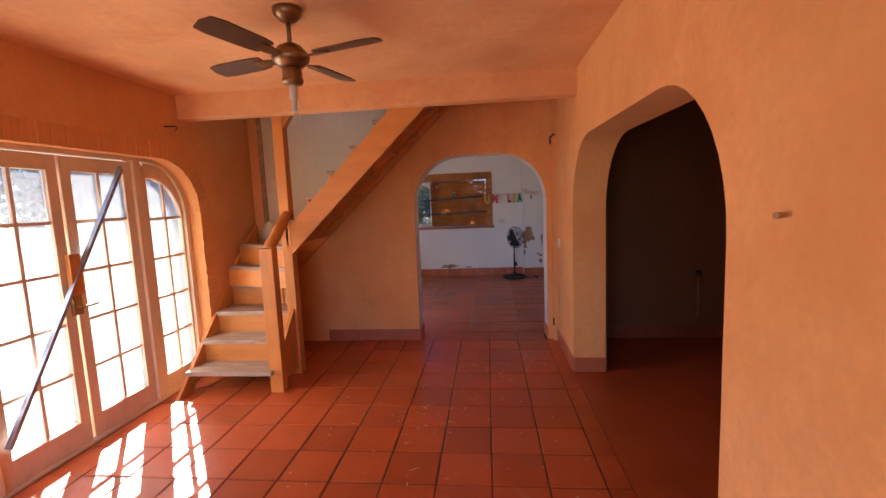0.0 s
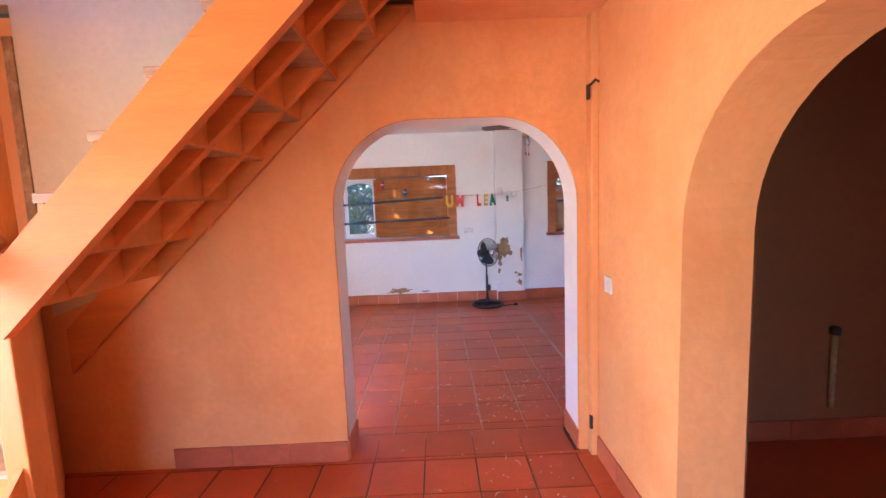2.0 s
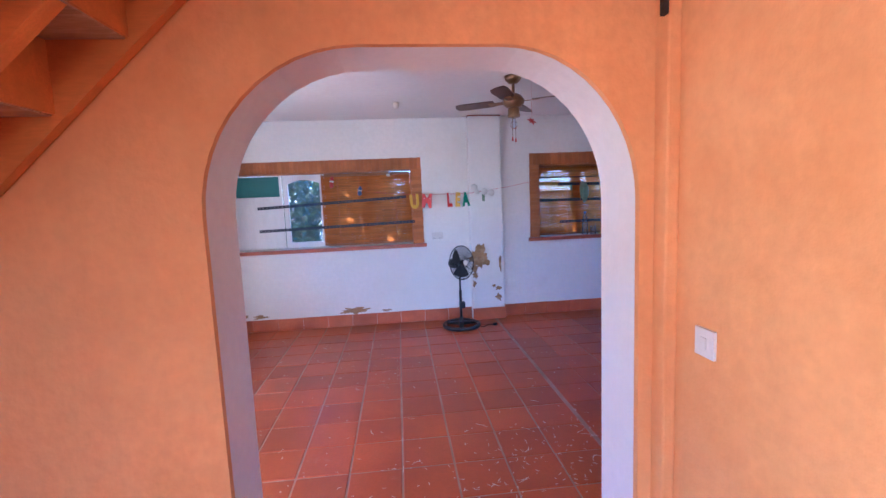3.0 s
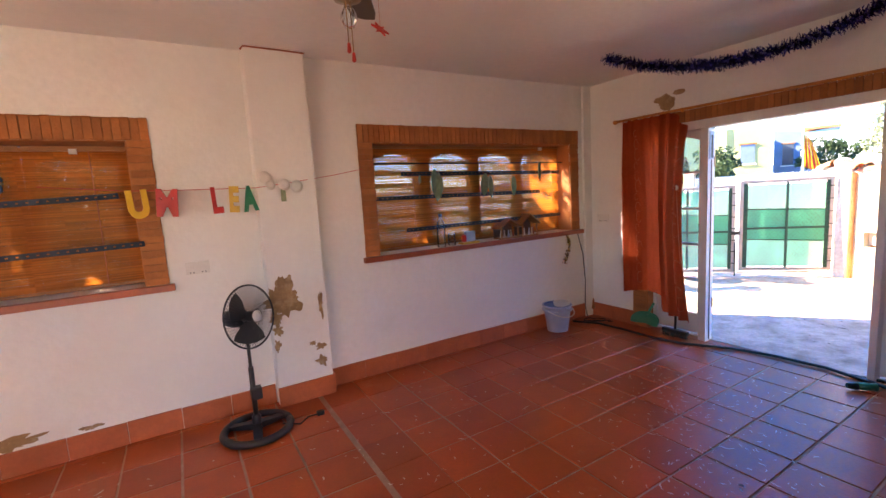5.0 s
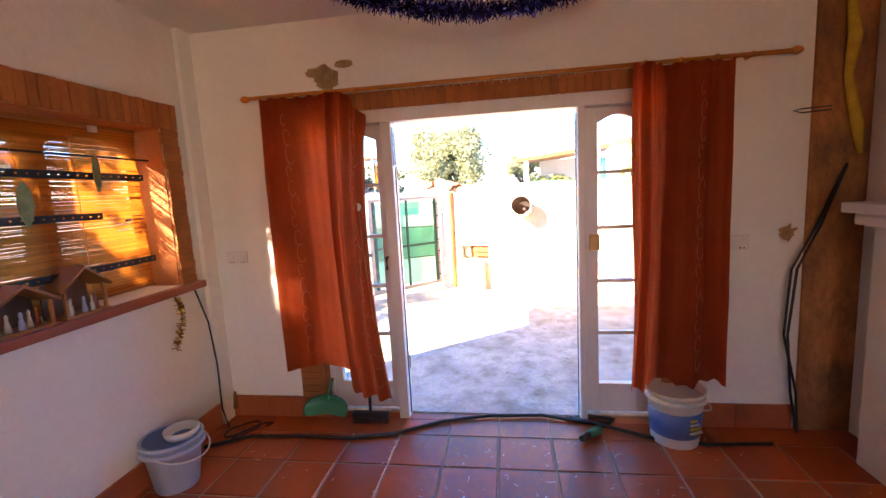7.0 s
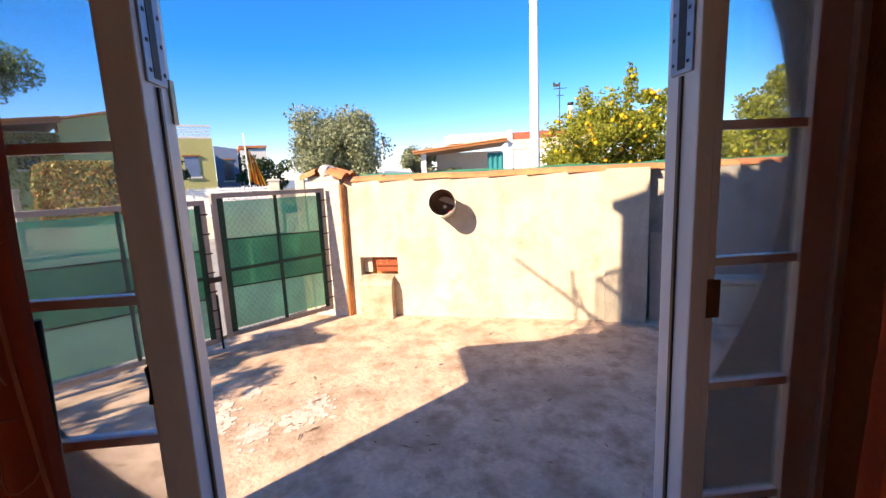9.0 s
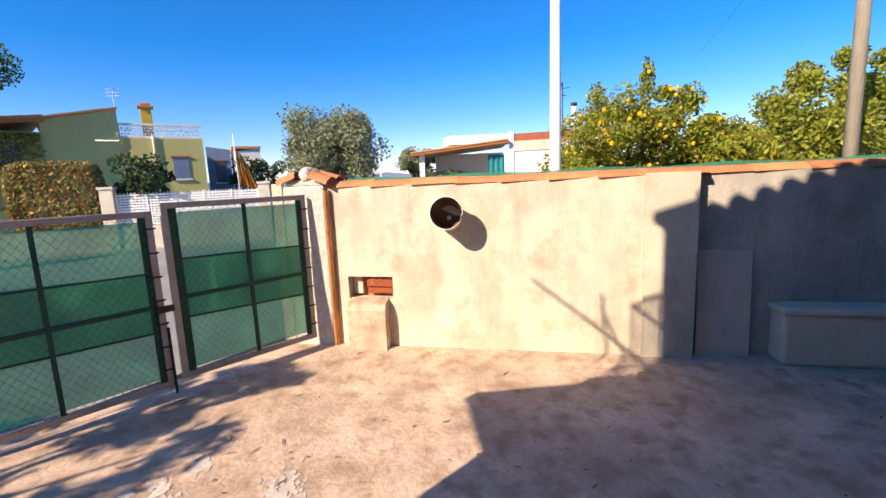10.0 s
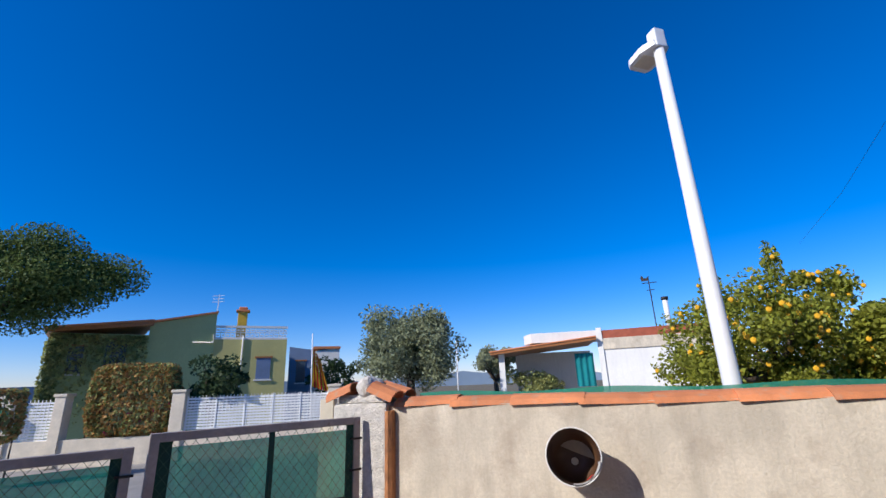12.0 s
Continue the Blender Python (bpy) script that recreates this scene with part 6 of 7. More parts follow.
# ---- yard: gates ----
def gate_leaf(p, q, z0, z1, label):
    """A steel framed leaf from p to q with chain-link wire and green shade cloth."""
    g = thing("yard_gate", label, "gate", "yard gates")
    d = (q - p).normalized()
    L = (q - p).length
    nrm = Vector((d.y, -d.x, 0))
    if nrm.x > 0:
        nrm = -nrm
    m = Matrix((d, nrm, Vector((0, 0, 1)))).transposed().to_4x4()
    m.translation = p
    f = 0.045
    H = z1 - z0
    for name, a in (("frame_post", (0, -0.02, z0, f, 0.02, z1)), ("frame_post", (L - f, -0.02, z0, L, 0.02, z1)), ("frame_rail", (f, -0.02, z1 - f, L - f, 0.02, z1)), ("frame_rail", (f, -0.02, z0, L - f, 0.02, z0 + f))):
        part(name, box(B(), *a, m, 0.004), GATEPAINT, g)
    part("middle_rail", box(B(), f, 0.0, z0 + H * 0.46, L - f, 0.025, z0 + H * 0.46 + 0.03, m), SHADEEDGE, g)
    part("middle_post", box(B(), L * 0.47, 0.0, z0 + f, L * 0.47 + 0.028, 0.022, z1 - f, m), SHADEEDGE, g)
    bm = B()
    a, b, c, e = f, L - f, z0 + f, z1 - f
    step = 0.040
    for sgn in (1, -1):
        k = -int((e - c) / step) - 1
        while a + k * step * 1.35 < b + (e - c):
            x0 = a + k * step * 1.35
            # x runs with height at a fixed slope; keep the piece inside the frame
            lo, hi = max(0.0, (a - x0) / 0.8), min(e - c, (b - x0) / 0.8)
            if hi > lo + 0.02:
                za, zb = (c + lo, c + hi) if sgn > 0 else (e - lo, e - hi)
                tube(bm, [m @ Vector((x0 + 0.8 * lo, 0.014, za)), m @ Vector((x0 + 0.8 * hi, 0.014, zb))], 0.0014, 3, False)
            k += 1
    part("chain_link", bm, WIRE, g, "green chain-link wire")
    wob = rnd.uniform(0, 6)
    part("shade_cloth", sheet(B(), lambda u, v: m @ Vector((a + 0.02 + (b - a - 0.04) * u, -0.012 - 0.008 * math.sin(u * 14 + wob) * math.sin(v * 9), c + 0.02 + (e - c - 0.05) * v)), 24, 24), SHADE, g, "translucent green shade cloth")
    part("cloth_overlap", sheet(B(), lambda u, v: m @ Vector((a + 0.02 + (b - a - 0.04) * u, -0.024 - 0.006 * math.sin(u * 11 + wob), c + (e - c) * (0.30 + 0.03 * u + (0.36 + 0.02 * math.sin(3 * u)) * v))), 20, 8), SHADE, g, "doubled band of green shade cloth")
    for v in (0.31, 0.67):
        part("seam", tube(B(), [m @ Vector((a + (b - a) * k / 8, 0.004, c + (e - c) * (v + 0.03 * k / 8))) for k in range(9)], 0.008, 5), SHADEEDGE, g)
    part("cloth_hem", box(B(), a, -0.006, c, a + 0.045, 0.006, e, m), SHADEEDGE, g)
    part("cloth_hem", box(B(), b - 0.06, -0.006, c, b, 0.006, e, m), SHADEEDGE, g)
    for k in range(7):
        z = c + (e - c) * (k + 0.5) / 7
        part("wire_tie", box(B(), -0.012, 0.0, z, f + 0.02, 0.026, z + 0.012, m), IRON, g)
    return g, m, L


G0, G1, G2 = Vector((8.25, 8.105, 0)), Vector((7.46, 9.02, 0)), Vector((6.50, 10.06, 0))
gate_leaf(G0, G1 + (G0 - G1).normalized() * 0.03, 0.055, 1.44, "grey steel yard gate with chain-link and green shade cloth, closed")
g2, gm, gl = gate_leaf(G1 - (G0 - G1).normalized() * 0.03, G2, 0.03, 1.385, "grey steel yard gate with green shade cloth and drop bolt, closed")
part("drop_bolt", tube(B(), [gm @ Vector((0.0, 0.03, YARD + 0.01)), gm @ Vector((0.0, 0.03, 0.5))], 0.010, 7), IRON, g2)
part("latch", box(B(), -0.06, 0.02, 0.62, 0.06, 0.045, 0.67, gm, 0.004), IRON, g2, "rusty latch")
post = thing("gate_post", "grey steel post behind the gate pillar", "post")
part("tube", box(B(), 8.50, 8.36, YARD, 8.60, 8.46, 1.55, bevel=0.006), PILLAR, post)


# ---- yard: loose things ----
pot = thing("wall_bucket", "old paint bucket fixed sideways high on the yard wall, dark inside", "bucket")
pm = (WN * 0.94 + Vector((0, 0, 0.24)) + WD * 0.09).to_track_quat("Z", "Y").to_matrix().to_4x4()
pm.translation = on_wall(1.27, -0.01, 1.18)
part("shell", lathe(B(), [(0.115, 0.0), (0.135, 0.24), (0.138, 0.27), (0.142, 0.272), (0.142, 0.285), (0.136, 0.285), (0.128, 0.24), (0.108, 0.02)], 28, pm), WHITEPL, pot)
# dark lining also puts the shade inside the bucket into its colour
part("lining", lathe(B(), [(0.02, 0.0225), (0.107, 0.0235), (0.1255, 0.23), (0.1345, 0.283)], 24, pm, False), DARKWOOD, pot, "brown mud lining, darkened for the shade inside")
low = pm.to_3x3().inverted() @ (Vector((0, 0, -0.8)) + WD * 0.6)
la = math.atan2(low.y, low.x)
part("peeled_patch", sheet(B(), lambda u, v: pm @ Vector(((0.122 + 0.0105 * v) * math.cos(la + (u - 0.5) * 1.5), (0.122 + 0.0105 * v) * math.sin(la + (u - 0.5) * 1.5), 0.215 + 0.03 * abs(u - 0.5) + 0.07 * v)), 10, 3), WHITEPL, pot, "bare white plastic where the mud has peeled")
part("label_spot", lathe(B(), [(0.004, 0), (0.022, 0.001), (0.022, 0.004), (0.004, 0.006)], 14, pm @ pose(0.121 * math.cos(la), 0.121 * math.sin(la), 0.255, 0, 0, math.degrees(la)) @ pose(0, 0, 0, 0, -90, 0)), REDPL, pot)

panel = thing("leaning_board", "pale chipboard panel leaning on the yard wall in the shade", "board")
part("board", box(B(), 3.35, -0.088, YARD, 3.76, -0.063, 0.86, WM @ pose(0, 0, 0, 3, 0, 0), 0.004), BOARD, panel)
tank = thing("storage_box", "low beige box with a rounded top standing by the yard wall", "box")
part("body", box(B(), 3.92, -0.13, YARD, 4.90, 0.10, 0.37, WM, 0.03), RADIATOR, tank)
part("lid", box(B(), 3.90, -0.135, 0.37, 4.92, 0.12, 0.43, WM, 0.028), RADIATOR, tank)
# white lime spills and leaf litter on the paving
for cx, cy, r in ((6.05, 8.58, 0.17), (6.15, 7.92, 0.11), (5.98, 8.02, 0.09), (5.85, 8.25, 0.08), (6.45, 8.45, 0.06)):
    bm = B()
    for j in range(int(420 * r) + 20):
        px, py = cx + rnd.gauss(0, r * 0.62) * 1.3, cy + rnd.gauss(0, r * 0.5)
        q, n = rnd.uniform(0.006, 0.03) * (1.6 if j % 5 == 0 else 1), 9
        bm.faces.new([bm.verts.new((px + q * rnd.uniform(0.5, 1.2) * math.cos(i * math.tau / n) * 1.2, py + q * rnd.uniform(0.5, 1.2) * math.sin(i * math.tau / n), YARD + 0.003 + 0.00001 * j)) for i in range(n)])
    solid("lime_spill", bm, LIME, "dried white lime spill on the concrete", "stain", "lime spills", "stuff")
bm = B()
for i in range(420):
    x, y = rnd.uniform(4.7, 8.0), rnd.uniform(3.2, 9.2)
    a, l = rnd.uniform(0, 6.28), rnd.uniform(0.006, 0.022) * (1 if i % 6 else 2.5)
    w = 0.002 if i % 3 else 0.006
    c, s = math.cos(a), math.sin(a)
    if (x - 8.31) * WN.x + (y - 7.99) * WN.y < 0.02 or (x - 7.46) * 0.73 + (y - 9.02) * 0.68 > -0.05:
        continue
    q = [(x + c * l - s * w, y + s * l + c * w), (x - c * l * 0.2 - s * w * 1.4, y - s * l * 0.2 + c * w), (x - c * l, y - s * l), (x + s * w, y - c * w)]
    bm.faces.new([bm.verts.new((px, py, YARD + 0.005 + 0.004 * (k % 2))) for k, (px, py) in enumerate(q)])
solid("leaf_litter", bm, material("dry_leaf_litter", (0.22, 0.13, 0.07), per_island=0.5, big=9), "dry leaves and twigs scattered on the concrete", "leaves", kind="stuff")


# ---- street ----
setting("road", prism(B(), [(9.3, -60), (40, -60), (40, 60), (9.0, 60), (7.0, 20), (6.3, 10.6), (8.9, 8.3), (7.9, 4.0), (6.2, -2)], "z", YARD - 0.3, YARD - 0.02), ROADMAT, "pale grey street beyond the gate", "road")

# street lamp
lampost = thing("street_lamp", "slim white street lamp with a flat head", "street lamp")
LX, LY = 8.12, 5.72
part("pole", tube(B(), [(LX, LY, YARD - 0.1), (LX, LY, 1.5), (LX, LY, 4.15)], [0.062, 0.055, 0.038], 16), LAMPWHITE, lampost)
part("bracket", box(B(), -0.045, -0.05, 4.10, 0.045, 0.05, 4.27, pose(LX, LY, 0, 0, 0, 20), 0.01), LAMPWHITE, lampost)
lm = pose(LX, LY, 4.13, 0, 6, 22) @ Matrix.Diagonal((0.78, 0.78, 0.9, 1))
head = part("head", prism(B(), [(-0.04, -0.09), (0.10, -0.15), (0.26, -0.14), (0.31, -0.10), (0.31, 0.10), (0.26, 0.14), (0.10, 0.15), (-0.04, 0.09)], "z", -0.03, 0.03, lm), LAMPWHITE, lampost)
part("lens", prism(B(), [(0.10, -0.10), (0.26, -0.10), (0.26, 0.10), (0.10, 0.10)], "z", -0.034, -0.029, lm), PILLAR, head, "flat lamp lens")


# ---- trees across the street ----
tree("olive_tree", "grey-green olive tree with a rounded uneven crown", (27.0, 10.3, -0.2), 5.4, 0.22, ball_clumps((27.0, 10.25, 3.45), 2.2, 70, 0.38, 3, 0.95), 34000, 0.15, OLIVE, shell=0.2)
tree("olive_tree", "smaller grey-green olive tree beside the white house", (31.2, 6.0, -0.2), 3.8, 0.16, ball_clumps((31.2, 6.0, 2.6), 1.3, 22, 0.38, 5), 5000, 0.17, OLIVE, shell=0.3)
lem = ball_clumps((12.8, 2.3, 1.75), 1.75, 60, 0.25, 11, 0.8) + [((12.85, 2.05, 3.35), (0.16, 0.16, 0.5)), ((13.3, 2.9, 3.1), (0.22, 0.2, 0.35)), ((12.5, 1.3, 2.9), (0.3, 0.3, 0.35)), ((12.55, 1.15, 1.75), (0.55, 0.55, 0.75)), ((12.4, 0.6, 1.6), (0.5, 0.5, 0.7)), ((13.4, 3.6, 2.3), (0.35, 0.35, 0.5))] + ball_clumps((12.6, 0.8, 1.75), 1.15, 26, 0.30, 13, 0.75) + ball_clumps((12.7, 1.7, 2.55), 0.8, 12, 0.35, 15, 0.7)
lt = tree("lemon_tree", "leafy lemon tree full of ripe yellow fruit", (12.9, 2.4, -0.2), 3.6, 0.12, lem, 52000, 0.075, LEMONLEAF, limbs=10, shell=0.2)
bm = B()
for p in clump_points(lem, 420, 0.95):
    bmesh.ops.create_icosphere(bm, subdivisions=1, radius=rnd.uniform(0.032, 0.045), matrix=Matrix.Translation(p) @ Matrix.Diagonal((1, 1, 1.2, 1)))
tagged(part("fruit", bm, LEMON, lt, "ripe yellow lemons"), kind="stuff")
lem2 = ball_clumps((12.1, -0.1, 1.6), 1.6, 36, 0.30, 12, 0.7) + [((12.35, 0.85, 2.1), (0.5, 0.5, 0.55)), ((12.5, 1.0, 1.6), (0.5, 0.5, 0.6))]
lt2 = tree("citrus_tree", "second citrus tree with yellowing leaves", (12.2, 0.0, -0.2), 2.9, 0.1, lem2, 16000, 0.10, LEMONLEAF, limbs=6, shell=0.4)
tree("shrub", "tall grey-green shrub behind the citrus trees", (14.6, -3.6, -0.2), 4.4, 0.12, ball_clumps((14.2, -4.4, 2.7), 1.9, 36, 0.32, 14), 20000, 0.13, LEMONLEAF, shell=0.2)
pine_c = [((19.1 + 1.25 * g[0], 22.2 + 1.25 * g[1], 5.73 + 1.25 * g[2]), (1.3, 1.3, 0.9)) for g in ((0.3, -0.6, 0.2), (0.9, -1.3, 0.1), (-0.6, 0.3, 0.4), (0.2, 0.2, 0.9), (-0.8, -0.6, -0.3), (0.0, -1.0, -0.5), (-1.4, 0.8, -0.8), (-0.8, 1.4, 0.4), (-1.9, 1.4, -0.1), (-0.4, -0.2, -1.0), (-1.5, 1.6, 0.9), (-2.4, 2.4, 0.2), (-1.6, 0.6, -1.2))]
tree("pine_tree", "dark green umbrella pine with a broad flat crown", (17.0, 23.9, -0.2), 5.6, 0.33, pine_c, 60000, 0.105, PINENEEDLE, limbs=12, shell=0.05, trunk_to=0.75)
tree("bush", "dark green shrub behind the white fence", (18.15, 14.85, -0.2), 2.4, 0.1, ball_clumps((18.15, 14.8, 1.75), 1.0, 20, 0.4, 21, 0.75), 3500, 0.13, BUSHLEAF)
tree("bush", "dark shrub by the distant houses", (31.5, 15.3, -0.2), 3.0, 0.1, ball_clumps((31.5, 15.3, 2.3), 1.3, 14, 0.45, 22, 0.75), 2200, 0.2, BUSHLEAF)
tree("bush", "yellow-green shrub under the porch roof", (28.0, 4.3, -0.2), 2.3, 0.1, ball_clumps((28.0, 4.3, 1.6), 1.3, 14, 0.45, 23, 0.6), 2200, 0.16, IVYLEAF)


def clipped_hedge(x0, y0, x1, y1, w, z0, z1, n, label, flowers=0):
    """A clipped hedge: twigs inside and leaves crowded on its rounded faces."""
    h = thing("hedge", label, "hedge", "street hedges")
    a, b = Vector((x0, y0, 0)), Vector((x1, y1, 0))
    d = (b - a).normalized()
    nr = Vector((-d.y, d.x, 0))
    L = (b - a).length
    bm = B()
    for i in range(int(L / 0.25) + 1):
        q = a + d * min(L, i * 0.25)
        tube(bm, [q + Vector((0, 0, YARD)), q + nr * rnd.uniform(-.1, .1) + Vector((0, 0, z1 * 0.9))], [0.02, 0.008], 5)
    part("stems", bm, BARK, h)
    pts = []
    for _ in range(n):
        u, v, k = rnd.uniform(-0.5, 0.5), rnd.uniform(-0.5, 0.5), rnd.uniform(-0.5, 0.5)
        big = max(abs(u), abs(v), abs(k)) or 1
        f = 0.5 / big * rnd.uniform(0.82, 1.03)
        u, v, k = u * f, v * f, k * f
        r = max(0.0, math.sqrt(u * u + v * v + k * k) - 0.62)
        f = 1 - r * 0.75
        pts.append(a.lerp(b, 0.5) + d * u * f * L + nr * v * f * w + Vector((0, 0, (z0 + z1) / 2 + k * f * (z1 - z0) + 0.06 * noise.noise((u * 5, v * 5, k * 4)))))
    part("leaves", leaves(B(), pts[::2], 0.11), HEDGELEAF, h, "russet leaves")
    part("green_leaves", leaves(B(), pts[1::2], 0.11), IVYLEAF, h, "green leaves")
    if flowers:
        part("flowers", leaves(B(), [p for p in pts if p.z < z0 + (z1 - z0) * 0.45][:flowers], 0.10), FLOWER, h, "magenta flowers")["kind"] = "stuff"
    return h


clipped_hedge(16.90, 17.52, 17.38, 15.48, 0.7, 0.63, 2.43, 12000, "clipped russet and green hedge with magenta flowers", 130)
clipped_hedge(13.6, 17.9, 14.6, 17.0, 0.6, 0.80, 1.85, 3000, "low clipped green hedge behind the street wall")


# ---- street: fence and pillars opposite ----
F0, F1, FD = Vector((16.946, 16.628, 0)), Vector((18.54, 9.82, 0)), None
FD = (F1 - F0).normalized()


def fence_line(s, z=0.0, out=0.0):
    return F0 + FD * s + Vector((FD.y, -FD.x, 0)) * -out + Vector((0, 0, z))


FM = Matrix((FD, Vector((-FD.y, FD.x, 0)), Vector((0, 0, 1)))).transposed().to_4x4()
FM.translation = F0
wall_low = setting("street_wall", box(B(), -5.2, -0.12, YARD - 0.3, 8.6, 0.12, 0.60, FM), PILLAR, "low beige rendered wall along the street", "wall")
for s, w in ((1.38, 0.32), (-1.44, 0.25), (-2.68, 0.34), (5.45, 0.32)):
    p = thing("street_pillar", "beige rendered pillar in the fence across the street", "pillar", "fence pillars")
    part("shaft", box(B(), s - w / 2, -0.17, YARD, s + w / 2, 0.17, 1.66, FM, 0.01), PILLAR, p)
    part("cap", box(B(), s - w / 2 - 0.03, -0.2, 1.66, s + w / 2 + 0.03, 0.2, 1.73, FM, 0.01), PILLAR, p)


def slat_fence(s0, s1, z0, z1, label, name="slat_fence"):
    f = thing(name, label, "fence", "white street fences")
    n = max(1, round((s1 - s0) / 0.75))
    for i in range(n + 1):
        s = s0 + (s1 - s0) * i / n
        part("post", box(B(), s - 0.015, -0.03, z0, s + 0.015, 0.02, z1, FM), FENCEPAINT, f)
    for j in range(int((z1 - z0) / 0.075)):
        z = z0 + 0.075 * j
        part("slat", box(B(), s0, -0.012, z, s1, 0.012, z + 0.052, FM), FENCEPAINT, f)
    bm = B()
    for i in range(int((s1 - s0) / 0.09)):
        box(bm, s0 + 0.09 * i, -0.018, z0, s0 + 0.09 * i + 0.018, -0.0125, z1, FM)
    tagged(part("lattice", bm, FENCEPAINT, f), kind="stuff")
    return f


slat_fence(1.57, 5.26, 0.62, 1.545, "white slatted fence panels above the street wall")
slat_fence(-2.48, -1.59, -0.02, 1.60, "white slatted street gate", "slat_gate")
mb = thing("letter_box", "small green letter box on the street pillar", "letter box")
part("case", box(B(), -2.80, -0.30, 1.02, -2.54, -0.17, 1.40, FM, 0.02), GREENPL, mb)
flag = thing("flag_on_pole", "hanging red and yellow striped flag on a slim pole", "flag")
FX, FY = 20.25, 12.72
part("pole", tube(B(), [(FX, FY, 0.5), (FX - 0.03, FY + 0.06, 3.45)], 0.02, 7), LAMPWHITE, flag)
for i in range(9):
    w = 0.085
    part("stripe", sheet(B(), lambda u, v: Vector((FX + 0.02 + (i + u) * w * 0.25 + 0.03 * math.sin(v * 5 + i), FY + 0.02 - (i + u) * w * 0.7 * (1 - 0.6 * v), 2.95 - 0.08 * (i + u) * 0.6 - 1.25 * (1 - v) * (1 - 0.02 * i))), 1, 10), FLAGY if i % 2 == 0 else FLAGR, flag)


# ---- houses opposite ----
def window_on(parent, m, u0, z0, u1, z1, mat, name="window", depth=0.06, grille=0):
    w = part(name, box(B(), u0 - 0.08, -depth, z0 - 0.08, u1 + 0.08, 0.02, z0, m), WHITEHOUSE, parent)
    part("frame", box(B(), u0 - 0.08, -depth, z1, u1 + 0.08, 0.02, z1 + 0.08, m), BROWNWOOD, w)
    part("pane", box(B(), u0, -0.03, z0, u1, 0.05, z1, m), mat, w)
    for i in range(grille):
        u = u0 + (u1 - u0) * (i + 0.5) / grille
        part("bar", box(B(), u - 0.012, -0.07, z0, u + 0.012, -0.05, z1, m), IRON, w)
    return w


def frame_between(p, q):
    d = (Vector(q) - Vector(p)).normalized()
    m = Matrix((d, Vector((-d.y, d.x, 0)), Vector((0, 0, 1)))).transposed().to_4x4()
    m.translation = p
    return m, (Vector(q) - Vector(p)).length


gh = thing("green_house", "two-storey green rendered house with creeper, brown eaves and roof terrace", "house")
A, Bc, C, E_ = (22.1, 24.3, 0), (24.3, 21.8, 0), (25.8, 19.6, 0), (27.3, 16.65, 0)
part("wall", prism(B(), [A[:2], Bc[:2], (30.5, 27.0), (28.3, 29.5)], "z", -0.5, 4.2), GREENHOUSE, gh)
bm = B()
m2, l2 = frame_between(Bc, C)
prism(bm, [(0, -0.5), (l2, -0.5), (l2, 5.30), (0, 4.72)], "y", 0.0, 6.0, m2)
part("gable_wall", bm, GREENHOUSE, gh)
part("gable_coping", prism(B(), [(-0.15, 4.72), (l2 + 0.05, 5.32), (l2 + 0.05, 5.40), (-0.15, 4.80)], "y", -0.12, 6.1, m2), ROOFTILE, gh)
m1, l1 = frame_between(A, Bc)
part("roof", prism(B(), [(-0.2, 4.16), (l1 + 0.1, 4.60), (l1 + 0.1, 4.78), (-0.2, 4.30)], "y", -0.45, 6.0, m1), BROWNWOOD, gh)
part("roof_tiles", prism(B(), [(-0.25, 4.30), (l1 + 0.1, 4.78), (l1 + 0.1, 4.86), (-0.25, 4.38)], "y", -0.5, 6.0, m1), ROOFTILE, gh)
window_on(gh, m1, 0.65, 2.55, 1.15, 3.65, DARKGLASS, grille=3)
window_on(gh, m1, 1.85, 2.65, 2.60, 3.95, DARKGLASS, grille=4)
pts = [m1 @ Vector((rnd.uniform(0, l1), -0.08 - 0.15 * rnd.random(), 4.1 - 3.2 * rnd.random() ** 2 * (1.15 - 0.7 * rnd.random()))) for _ in range(1900)] + [m1 @ Vector((rnd.uniform(-0.1, 0.5), -0.1 - 0.15 * rnd.random(), rnd.uniform(0.8, 4.0))) for _ in range(1200)]
part("creeper", leaves(B(), pts, 0.17), IVYLEAF, gh, "pale creeper on the front wall")
m3, l3 = frame_between(C, E_)
part("terrace_wall", prism(B(), [(0, -0.5), (l3, -0.5), (l3, 4.05), (0, 4.05)], "y", 0.0, 7.0, m3), YELLOWHOUSE, gh)
bm = B()
box(bm, 0, 0, 4.05, l3, 0.14, 4.12, m3), box(bm, 0, 0, 4.62, l3, 0.16, 4.72, m3)
for i in range(int(l3 / 0.22)):
    for j in range(2):
        u, z = 0.22 * i, 4.12 + 0.25 * j
        box(bm, u, 0.02, z, u + 0.035, 0.12, z + 0.25, m3), box(bm, u, 0.02, z, u + 0.22, 0.12, z + 0.035, m3)
        box(bm, u + 0.07, 0.02, z + 0.09, u + 0.17, 0.12, z + 0.17, m3)
part("terrace_balustrade", bm, WHITEHOUSE, gh, "white pierced block balustrade")
part("chimney", box(B(), 0.9, 0.8, 4.05, 1.35, 1.25, 5.55, m3, 0.02), YELLOWPL, gh, "yellow chimney")
part("chimney_cap", box(B(), 0.8, 0.7, 5.55, 1.45, 1.35, 5.64, m3, 0.01), ROOFTILE, gh)
part("chimney_pots", box(B(), 0.92, 0.82, 5.64, 1.33, 1.23, 5.80, m3, 0.05), ROOFTILE, gh)
window_on(gh, m3, 1.95, 2.15, 2.60, 3.15, SHUTTER)
